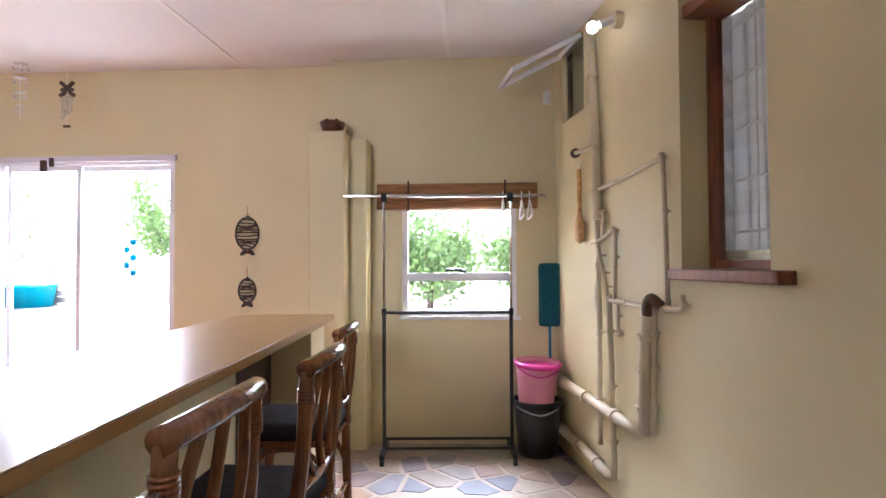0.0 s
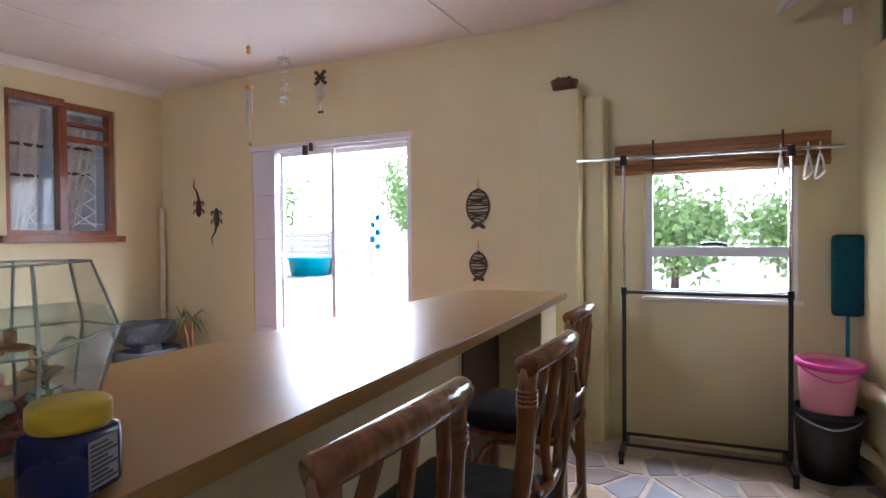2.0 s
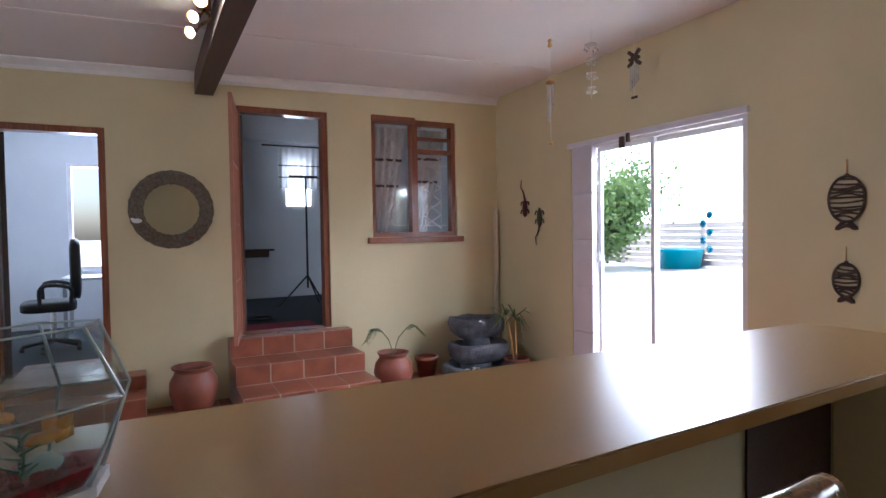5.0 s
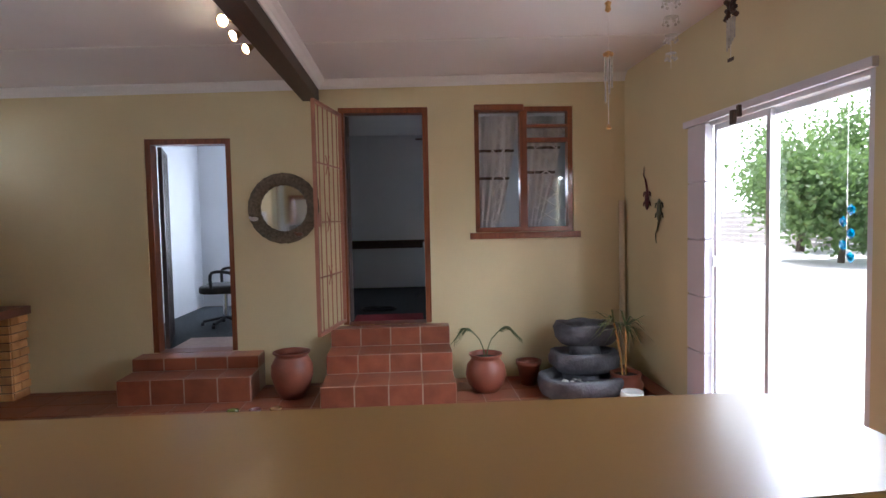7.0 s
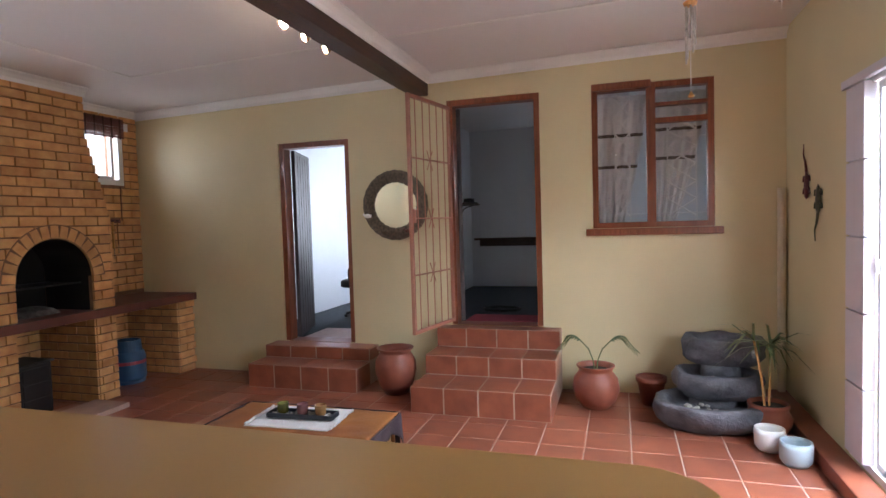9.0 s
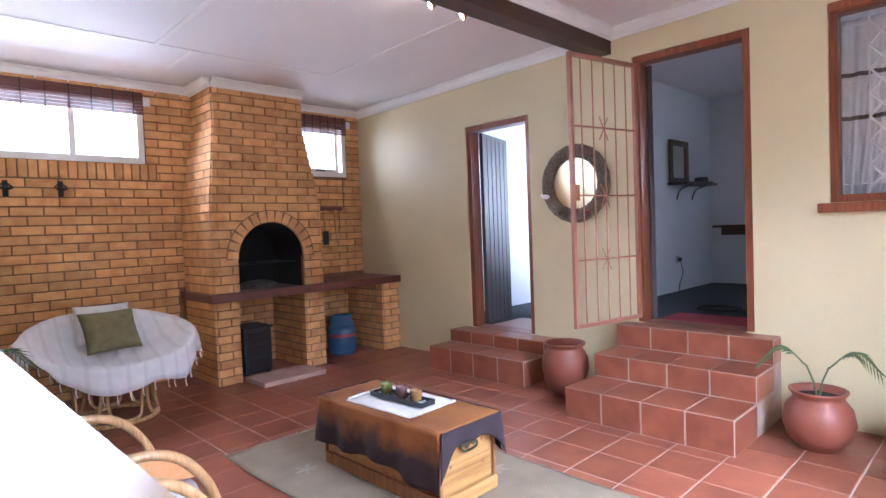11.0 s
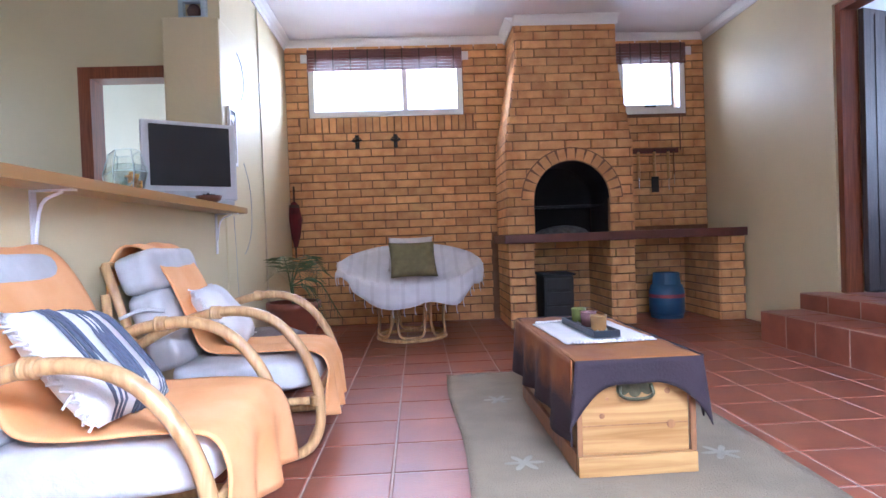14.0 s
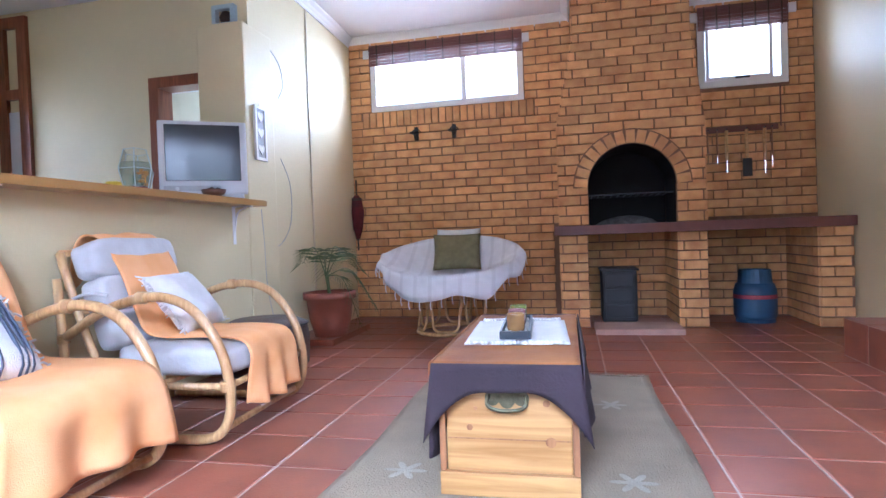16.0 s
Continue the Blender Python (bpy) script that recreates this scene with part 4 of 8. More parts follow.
def bar_stool():
    """Faces -x; its back stands on the +x side."""
    st = thing("bar_stool", (0, 0, 0), "glossy brown rattan bar stool with a dark padded seat", "stool", "stools along the counter")
    w = 0.178
    for s in (-1, 1):
        part("rear_post", T([(0.20, s * w, 0), (0.185, s * w, 0.45), (0.18, s * w, 0.76), (0.205, s * w, 1.0), (0.215, s * w, 1.225)], 0.021, 10, 5), M_RATTAN, st, "", True)
        part("front_leg", T([(-0.22, s * w, 0), (-0.20, s * w, 0.4), (-0.19, s * w, 0.73)], 0.02, 10, 4), M_RATTAN, st, "", True)
        part("side_rail", C((-0.2, s * w, 0.30), (0.185, s * w, 0.30), 0.013, n=8), M_RATTAN, st, "", True)
        part("brace", T([(-0.195, s * w, 0.52), (-0.10, s * w, 0.68), (0.09, s * w, 0.68), (0.18, s * w, 0.52)], 0.012, 8, 5), M_RATTAN, st, "", True)
        for z in (0.74, 0.30, 1.15):
            bm = bmesh.new()
            for k in range(4):
                x = 0.182 if z < 1 else 0.213
                cyl(bm, (x, s * w, z - 0.018 + 0.011 * k), (x, s * w, z - 0.009 + 0.011 * k), 0.025, n=10)
            part("binding", bm, M_RATTAN, st, "cane binding round the joint", True)
    part("front_rail", C((-0.205, -w, 0.30), (-0.205, w, 0.30), 0.014, n=8), M_RATTAN, st, "", True)
    part("rear_rail", C((0.186, -w, 0.42), (0.186, w, 0.42), 0.013, n=8), M_RATTAN, st, "", True)
    part("top_rail", T([(0.215, -w - 0.02, 1.23), (0.235, -w * 0.5, 1.24), (0.24, 0, 1.243), (0.235, w * 0.5, 1.24), (0.215, w + 0.02, 1.23)], 0.026, 12, 5), M_RATTAN, st, "", True)
    part("lower_rail", T([(0.19, -w, 0.88), (0.21, 0, 0.88), (0.19, w, 0.88)], 0.016, 8, 4), M_RATTAN, st, "", True)
    for y in (-0.105, 0.0, 0.105):
        part("splat", T([(0.208, y * 0.8, 0.89), (0.20, y * 1.3, 0.98), (0.215, y * 1.25, 1.1), (0.232, y * 0.9, 1.225)], 0.013, 8, 5), M_RATTAN, st, "", True)
    part("seat_frame", B(-0.215, 0.19, -0.205, 0.205, 0.715, 0.745, bev=0.012), M_RATTAN, st)
    part("seat", B(-0.215, 0.185, -0.2, 0.2, 0.745, 0.82, bev=0.03), M_SEAT, st, "dark patterned padded seat", True)
    return st


st0 = bar_stool()
LOW = Matrix.Diagonal((1, 1, 0.965, 1))
st0.matrix_basis = pose(-0.715, 1.05, 0, 0, 0, 0) @ Matrix.Diagonal((1, 1, 0.95, 1))
copy_thing(st0, pose(-0.685, 1.715, 0, 0, 0, 0) @ Matrix.Diagonal((1, 1, 0.99, 1)))
copy_thing(st0, pose(-0.635, 0.50, 0, 0, 0, 4) @ LOW)
copy_thing(st0, pose(-0.815, 2.60, 0, 0, 0, 2) @ Matrix.Diagonal((1, 1, 0.975, 1)))

# ---- things on the counter ----
M_YELLOW = mat("yellow_plastic", (0.78, 0.58, 0.03), 0.35, 0.05, 6, 0.03, 60)
M_BLUE = mat("blue_plastic", (0.012, 0.022, 0.14), 0.25, 0.1, 5, 0.02, 60)
M_LABEL = mat("grey_label", (0.45, 0.46, 0.50), 0.5, 0.1, 30, 0.02, 60)
M_INK = mat("dark_print", (0.08, 0.08, 0.10), 0.6, 0.1, 30, 0.0, 60)
jar = thing("plastic_jar", (-0.805, 0.77, CZ), "blue plastic tub with a yellow screw lid", "jar", rz=20)
part("body", B(-0.042, 0.042, -0.042, 0.042, 0.001, 0.082, bev=0.012), M_BLUE, jar, "", True)
part("lid", lathe(bmesh.new(), [(0.001, 0.082), (0.043, 0.082), (0.046, 0.088), (0.046, 0.109), (0.042, 0.114), (0.001, 0.114)], 28), M_YELLOW, jar, "yellow screw lid", True)
lab = part("paper_label", B(0.0422, 0.0432, -0.024, 0.026, 0.012, 0.07), M_LABEL, jar, "grey printed paper label")
for k in range(9):
    part("print_bar", B(0.0434, 0.0438, -0.022, 0.024 - 0.008 * (k % 3), 0.016 + 0.0058 * k, 0.019 + 0.0058 * k), M_INK, lab)

M_TANKGLASS = glass_mat("tank_glass", (0.975, 0.99, 0.988))
M_EDGE = mat("green_glass_edge", (0.62, 0.72, 0.70), 0.15, 0.1, 9, 0.0, 50)
M_WATER = glass_mat("tank_water", (0.95, 0.98, 0.975))
M_GRAVEL = mat("red_gravel", (0.42, 0.02, 0.03), 0.5, 0.3, 60, 0.5, 120)
M_WEED = mat("plastic_weed", (0.03, 0.16, 0.06), 0.4, 0.2, 20, 0.1, 60)
tank = thing("fish_tank", (-1.035, 0.84, CZ), "long six-sided glass fish tank with red gravel and goldfish", "fish tank", rz=127.5)
M_FISH = mat("goldfish_orange", (0.85, 0.27, 0.02), 0.35, 0.2, 40, 0.1, 80, second=(0.85, 0.46, 0.06))


def tank_ring(inset, z):
    """The tank's six corners: two long sides and two blunt points."""
    a, d, e = 0.143 - inset, 0.085 - inset * 0.6, 0.215 - inset * 1.2
    return [Vector(p) for p in ((a, d, z), (-a, d, z), (-e, 0, z), (-a, -d, z), (a, -d, z), (e, 0, z))]


def slab_between(lo, hi):
    bm = bmesh.new()
    q = [lo[0], lo[1], hi[1], hi[0]]
    nrm = (q[1] - q[0]).cross(q[3] - q[0]).normalized() * 0.004
    vs = [bm.verts.new(p) for p in q] + [bm.verts.new(p - nrm) for p in q]
    for fc in ((0, 1, 2, 3), (7, 6, 5, 4), (0, 4, 5, 1), (1, 5, 6, 2), (2, 6, 7, 3), (3, 7, 4, 0)):
        bm.faces.new([vs[k] for k in fc])
    return bm


bm = bmesh.new()
lo_, hi_ = ([bm.verts.new(p) for p in tank_ring(0.036, z)] for z in (0.001, 0.02))
bm.faces.new(lo_[::-1])
bm.faces.new(hi_)
for i in range(6):
    bm.faces.new((lo_[i], lo_[(i + 1) % 6], hi_[(i + 1) % 6], hi_[i]))
part("base", bm, M_CORNICE, tank, "white base strip")
levels = [tank_ring(0.045, 0.021), tank_ring(0.0, 0.158), tank_ring(0.045, 0.275)]
for lo, hi in zip(levels, levels[1:]):
    for i in range(6):
        j = (i + 1) % 6
        part("pane", slab_between((lo[i], lo[j]), (hi[i], hi[j])), M_TANKGLASS, tank)
        part("seam", C(lo[i], hi[i], 0.0028, n=6), M_EDGE, tank, "green glass edge")
        part("rim", C(hi[i], hi[j], 0.0018, n=6), M_EDGE, tank)
# Water body: a pale diffuse tone mixed into clear.
M_PALEWATER = bpy.data.materials.new("pale_water")
M_PALEWATER.use_nodes = True
cw = M_PALEWATER.node_tree
cb = cw.nodes["Principled BSDF"]
cb.inputs["Base Color"].default_value, cb.inputs["Roughness"].default_value = (0.62, 0.72, 0.68, 1), 0.15
ct, cm = cw.nodes.new("ShaderNodeBsdfTransparent"), cw.nodes.new("ShaderNodeMixShader")
ct.inputs[0].default_value, cm.inputs[0].default_value = (0.93, 0.97, 0.95, 1), 0.22
cw.links.new(ct.outputs[0], cm.inputs[1])
cw.links.new(cb.outputs[0], cm.inputs[2])
cw.links.new(cm.outputs[0], cw.nodes["Material Output"].inputs[0])
bm = bmesh.new()
wr = [[bm.verts.new(p) for p in tank_ring(k, z)] for k, z in ((0.051, 0.026), (0.007, 0.158), (0.024, 0.198))]
for p_, q_ in zip(wr, wr[1:]):
    for i in range(6):
        bm.faces.new((p_[i], p_[(i + 1) % 6], q_[(i + 1) % 6], q_[i]))
bm.faces.new(wr[-1])
part("water", bm, M_PALEWATER, tank, "still pale water")
bm = bmesh.new()
rnd = random.Random(21)
gr = [[bm.verts.new(p) for p in tank_ring(k, z)] for k, z in ((0.053, 0.024), (0.040, 0.052))]
bm.faces.new(gr[1])
for i in range(6):
    bm.faces.new((gr[0][i], gr[0][(i + 1) % 6], gr[1][(i + 1) % 6], gr[1][i]))
for k in range(140):
    bmesh.ops.create_icosphere(bm, subdivisions=1, radius=rnd.uniform(0.005, 0.009), matrix=Matrix.Translation((rnd.uniform(-0.11, 0.11), rnd.uniform(-0.04, 0.04), 0.053)))
part("gravel", bm, M_GRAVEL, tank, "red gravel bed")
for x, y, h in ((-0.09, 0.02, 0.11), (0.02, -0.02, 0.08)):
    bm = tube(bmesh.new(), [(x, y, 0.05), (x + 0.006, y, 0.05 + h * 0.5), (x, y + 0.006, 0.05 + h)], 0.0022, 5, 3)
    for j in range(12):
        a, z = j * 2.4, 0.06 + h * j / 12
        tube(bm, [(x, y, z), (x + 0.026 * math.cos(a), y + 0.026 * math.sin(a), z + 0.012)], 0.0035, 4, 1, 0.001)
    part("water_weed", bm, M_WEED, tank, "green plastic water weed")
for x, y, z, turn, k in ((0.085, 0.03, 0.092, 20, 1.25), (-0.02, 0.04, 0.13, 200, 0.9), (0.02, 0.02, 0.145, 80, 0.9), (-0.07, 0.045, 0.085, 10, 1.0)):
    bm = lathe(bmesh.new(), [(0.001, -0.030), (0.010, -0.022), (0.015, -0.006), (0.013, 0.010), (0.005, 0.024), (0.001, 0.026)], 12, (0, 0, 0), 0.55, 1.0)
    bmesh.ops.rotate(bm, cent=(0, 0, 0), matrix=Matrix.Rotation(radians(90), 3, "Y"), verts=bm.verts)
    for tip in ((0.055, 0.0, 0.016), (0.055, 0.0, -0.014), (0.0, 0.0, 0.028)):
        box(bm, min(tip[0], 0.022) - 0.004, max(tip[0], 0.022) * 0.9, -0.0012, 0.0012, min(tip[2], 0.0), max(tip[2], 0.0))
    bmesh.ops.scale(bm, vec=(k, k, k), verts=bm.verts)
    bmesh.ops.transform(bm, matrix=pose(x, y, z, 0, 0, turn), verts=bm.verts)
    part("goldfish", bm, M_FISH, tank, "orange goldfish", True)
for x, y, r in ((0.06, 0.0, 0.026), (-0.03, 0.02, 0.022)):
    bm = bmesh.new()
    bmesh.ops.create_icosphere(bm, subdivisions=2, radius=r, matrix=Matrix.Translation((x, y, 0.06)) @ Matrix.Diagonal((1.3, 0.9, 0.8, 1)))
    part("pebble", bm, M_EDGE, tank, "pale stone in the gravel", True)

# television and its neighbours
M_TV = mat("silver_plastic", (0.58, 0.59, 0.62), 0.35, 0.04, 5, 0.03, 70)
M_SCREEN = mat("dark_screen", (0.03, 0.033, 0.04), 0.12, 0.05, 3, 0.0, 30)
tv = thing("television", (-1.245, 0.485, CZ), "silver flat-faced tube television switched off", "television", rz=32)
part("front", B(-0.265, 0.265, 0.0, 0.05, 0.03, 0.50, bev=0.012), M_TV, tv)
part("screen", B(-0.225, 0.225, 0.051, 0.056, 0.115, 0.475, bev=0.003), M_SCREEN, tv, "dark glass screen")
bm = bmesh.new()
fr = [bm.verts.new(p) for p in ((-0.25, -0.001, 0.05), (0.25, -0.001, 0.05), (0.25, -0.001, 0.48), (-0.25, -0.001, 0.48))]
bk = [bm.verts.new(p) for p in ((-0.15, -0.28, 0.08), (0.15, -0.28, 0.08), (0.13, -0.28, 0.36), (-0.13, -0.28, 0.36))]
bm.faces.new(fr)
bm.faces.new(bk[::-1])
for i in range(4):
    bm.faces.new((fr[i], bk[i], bk[(i + 1) % 4], fr[(i + 1) % 4]))
part("rear_shell", bm, M_TV, tv)
part("stand", B(-0.24, 0.24, -0.20, 0.07, 0.0, 0.03, bev=0.008), M_TV, tv)
part("button_panel", B(-0.10, 0.24, 0.0505, 0.054, 0.05, 0.085, bev=0.002), M_LABEL, tv, "grey strip of buttons")
part("power_button", C((0.16, 0.054, 0.066), (0.16, 0.06, 0.066), 0.012, n=12), M_TV, tv)
M_CLAYBOWL = mat("brown_wood_bowl", (0.16, 0.06, 0.03), 0.4, 0.2, 12, 0.1, 60)
bowl = thing("small_bowl", (-1.40, 0.62, CZ), "small brown bowl holding dark trinkets", "bowl")
part("body", lathe(bmesh.new(), [(0.035, 0.0), (0.065, 0.02), (0.075, 0.045), (0.068, 0.045), (0.055, 0.02), (0.001, 0.012)], 20), M_CLAYBOWL, bowl, "", True)
bm = bmesh.new()
for k in range(7):
    bmesh.ops.create_icosphere(bm, subdivisions=1, radius=0.017, matrix=Matrix.Translation((0.03 * math.cos(k * 0.9), 0.03 * math.sin(k * 0.9), 0.037 + 0.004 * (k % 3))))
part("trinkets", bm, M_BLACK, bowl, "dark small trinkets", True)
# plaque, wires and box on the lounge wall
heart = thing("heart_plaque", (XL - 0.0275, -0.07, 1.44), "white framed plaque with three hearts hung on the wall", "plaque")
part("frame", frame_rect(bmesh.new(), "x", -0.02, 0.0, -0.075, 0.075, 0.0, 0.40, 0.022), M_CORNICE, heart)
part("backing", B(-0.008, 0.0, -0.053, 0.053, 0.022, 0.378), M_LABEL, heart)
for k in range(3):
    bm = bmesh.new()
    pts = [(0.045 * 16 * math.sin(t) ** 3 / 17, 0.045 * (13 * math.cos(t) - 5 * math.cos(2 * t) - 2 * math.cos(3 * t) - math.cos(4 * t)) / 17) for t in (2 * math.pi * i / 24 for i in range(24))]
    lo = [bm.verts.new((-0.009, u, 0.085 + 0.12 * k + v)) for u, v in pts]
    hi = [bm.verts.new((-0.018, u, 0.085 + 0.12 * k + v)) for u, v in pts]
    bm.faces.new(hi)
    for i in range(24):
        bm.faces.new((lo[i], lo[(i + 1) % 24], hi[(i + 1) % 24], hi[i]))
    part("heart", bm, M_CORNICE, heart, "white raised heart")
part("hook", C((-0.012, 0, 0.40), (-0.012, 0, 0.44), 0.004, n=6), M_STEEL, heart)
for pts in ([(XL - 0.006, -0.30, 2.35), (XL - 0.006, -0.46, 2.25), (XL - 0.006, -0.50, 2.1), (XL - 0.006, -0.42, 1.98)], [(XL - 0.006, -0.42, 1.5), (XL - 0.006, -0.56, 1.3), (XL - 0.006, -0.55, 1.0), (XL - 0.006, -0.38, 0.82), (XL - 0.006, -0.18, 0.8)], [(XL - 0.03, -0.05, 1.08), (XL - 0.026, -0.08, 0.85), (XL - 0.026, -0.10, 0.5), (XL - 0.026, -0.20, 0.18)]):
    tagged(part("wire", T(pts, 0.0028, 6, 6), M_LABEL), "thin loose cable on the wall", "cable")
M_TEALBOX = mat("pale_blue_plastic", (0.42, 0.52, 0.58), 0.4, 0.05, 6, 0.05, 50)
dk = thing("ornament_box", (-1.13, -0.02, 2.42), "pale blue arched ornament on the pillar", "ornament")
part("body", frame_rect(bmesh.new(), "y", -0.05, 0.05, -0.09, 0.09, 0.0, 0.16, 0.03), M_TEALBOX, dk)
part("ball", lathe(bmesh.new(), [(0.001, 0.032), (0.04, 0.045), (0.05, 0.08), (0.03, 0.12), (0.001, 0.128)], 14), M_DARKWOOD, dk, "dark round ornament", True)
basket = thing("small_basket", (-1.10, 4.38, 2.46), "small dark woven basket on the pillar", "basket")
part("body", lathe(bmesh.new(), [(0.06, 0.0), (0.085, 0.03), (0.10, 0.08), (0.092, 0.08), (0.075, 0.03), (0.001, 0.02)], 20), M_CLAYBOWL, basket, "", True)
bm = bmesh.new()
for k in range(8):
    bmesh.ops.create_icosphere(bm, subdivisions=1, radius=0.026, matrix=Matrix.Translation((0.05 * math.cos(k * 0.8), 0.05 * math.sin(k * 0.8), 0.075 + 0.008 * (k % 2))))
part("shells", bm, M_DARKWOOD, basket, "dark dried pods", True)

# ---- bar corner ----
rack = thing("clothes_rail", (-0.205, 4.28, 0), "chrome and black rolling clothes rail", "clothes rail", rz=3)
for x in (-0.475, 0.475):
    part("upright", C((x, 0, 0.08), (x, 0, 1.075), 0.014, n=10), M_BLACK, rack, "black steel upright")
    part("upper_tube", C((x, 0, 1.075), (x, 0, 1.945), 0.011, n=10), M_STEEL, rack, "chromed telescopic tube")
    part("joint", C((x, 0, 1.905), (x, 0, 1.97), 0.024, n=10), M_BLACK, rack)
    part("collar", C((x, 0, 1.055), (x, 0, 1.105), 0.019, n=10), M_BLACK, rack)
    part("foot_bar", B(x - 0.018, x + 0.018, -0.20, 0.20, 0.045, 0.085, bev=0.008), M_BLACK, rack)
    for y in (-0.19, 0.19):
        part("castor", C((x - 0.014, y, 0.023), (x + 0.014, y, 0.023), 0.0225, n=12), M_BLACK, rack)
part("top_rod", C((-0.775, 0, 1.95), (0.745, 0, 1.95), 0.012, n=10), M_STEEL, rack, "chromed hanging rod")
part("middle_bar", C((-0.475, 0, 1.075), (0.475, 0, 1.075), 0.012, n=10), M_BLACK, rack)
part("low_bar", C((-0.47, 0.06, 0.12), (0.47, 0.06, 0.12), 0.011, n=8), M_BLACK, rack)
part("low_bar", C((-0.47, -0.06, 0.085), (0.47, -0.06, 0.085), 0.011, n=8), M_BLACK, rack)
for x in (0.42, 0.56, 0.62):
    hg = thing("hanger", (-0.205 + x, 4.28 + x * 0.05, 1.96), "white plastic clothes hanger on the rail", "hanger", "hangers on the rail")
    part("hook", T([(0.0, -0.018, -0.005), (0.0, -0.012, 0.018), (0.0, 0.012, 0.018), (0, 0.02, -0.01), (0, 0.0, -0.05)], 0.004, 6, 4), M_CORNICE, hg)
    part("shoulder", T([(0, -0.19, -0.17), (0, -0.10, -0.10), (0, 0, -0.05), (0, 0.10, -0.10), (0, 0.19, -0.17), (0, 0.0, -0.18), (0, -0.19, -0.17)], 0.007, 6, 4), M_CORNICE, hg)
M_PINK = mat("pink_plastic", (0.80, 0.30, 0.40), 0.3, 0.05, 4, 0.02, 50)
M_HOTPINK = mat("bright_pink_plastic", (0.75, 0.05, 0.35), 0.35, 0.05, 4, 0.02, 50)
M_BLACKPL = mat("black_plastic", (0.015, 0.015, 0.017), 0.35, 0.1, 6, 0.03, 60)


def bucket(at, r0, r1, h, m, label, tilt=0.0, rim=None):
    bk = thing("bucket", at, label, "bucket", "buckets in the corner")
    bk.matrix_world = pose(*at, tilt, tilt * 0.6, 0)
    part("body", lathe(bmesh.new(), [(r0, 0.0), (r0 + 0.005, 0.01), (r1, h), (r1 - 0.006, h), (r0 - 0.004, 0.012), (0.001, 0.010)], 32), m, bk, "", True)
    part("rim", lathe(bmesh.new(), [(r1, h - 0.03), (r1 + 0.012, h - 0.028), (r1 + 0.012, h), (r1 - 0.006, h + 0.004), (r1 - 0.006, h - 0.001), (r1 - 0.001, h - 0.03)], 32), rim or m, bk, "", True)
    part("handle", T([(-r1 - 0.008, 0, h - 0.02), (-r1 * 0.7, -r1 * 0.72, h - 0.05), (0, -r1 - 0.02, h - 0.075), (r1 * 0.7, -r1 * 0.72, h - 0.05), (r1 + 0.008, 0, h - 0.02)], 0.006, 6, 5), rim or M_LABEL, bk, "", True)
    return bk


bucket((0.465, 4.39, 0.0), 0.14, 0.18, 0.41, M_BLACKPL, "black plastic bucket on the stone floor")
bucket((0.455, 4.37, 0.37), 0.125, 0.165, 0.33, M_PINK, "pink plastic bucket standing in the black one", 4, M_HOTPINK)
M_DUST = mat("teal_chenille", (0.0, 0.10, 0.14), 0.95, 0.3, 40, 0.9, 120)
du = thing("duster", (0.59, YB - 0.04, 0.42), "teal microfibre duster hung on the wall", "duster")
part("head", B(-0.085, 0.085, -0.035, 0.035, 0.52, 1.02, bev=0.03), M_DUST, du, "", True)
part("stick", C((0, 0, 0.10), (0, 0, 0.52), 0.011, n=8), mat("blue_plastic_stick", (0.02, 0.25, 0.45), 0.4), du, "blue plastic stick")
sn = thing("motion_sensor", (0.585, YB - 0.02, 2.76), "small white box sensor high on the wall", "sensor")
part("case", B(-0.025, 0.025, -0.03, 0.02, -0.05, 0.05, bev=0.008), M_CORNICE, sn)

# ---- wall decor by the sliding door ----
M_WIRE = mat("brown_twisted_wire", (0.10, 0.065, 0.05), 0.6, 0.3, 20, 0.3, 80)
for zc, h in ((1.70, 0.26), (1.22, 0.19)):
    fh = thing("fish_ornament", (-1.91, YN - 0.012, zc), "flat brown wicker fish ornament hung on the wall", "ornament", "hanging fish ornaments")
    w = h * 0.38
    bm = bmesh.new()
    for k in range(15):
        t = -0.5 + k / 14
        ww_ = w * math.sqrt(max(0.02, 1 - (2 * t) ** 2))
        z = t * h
        tube(bm, [(-ww_, 0, z + 0.01 * math.sin(k * 2.1)), (0, -0.008, z + 0.014 * math.sin(k)), (ww_, 0, z - 0.01 * math.sin(k * 1.7))], 0.006, 5, 3)
    part("weave", bm, M_WIRE, fh)
    part("outline", T([(w * math.sin(a), -0.003, h * 0.52 * math.cos(a)) for a in (2 * math.pi * k / 16 for k in range(17))], 0.008, 6, 3), M_WIRE, fh)
    bm = bmesh.new()
    tube(bm, [(-0.01, 0, -h * 0.5), (-w * 0.55, 0, -h * 0.68), (0, 0, -h * 0.6), (w * 0.55, 0, -h * 0.68), (0.01, 0, -h * 0.5)], 0.012, 6, 4)
    part("tail", bm, M_WIRE, fh)
    part("cord", C((0, 0, h * 0.52), (0, 0, h * 0.52 + 0.10), 0.004, n=5), M_PINE, fh)
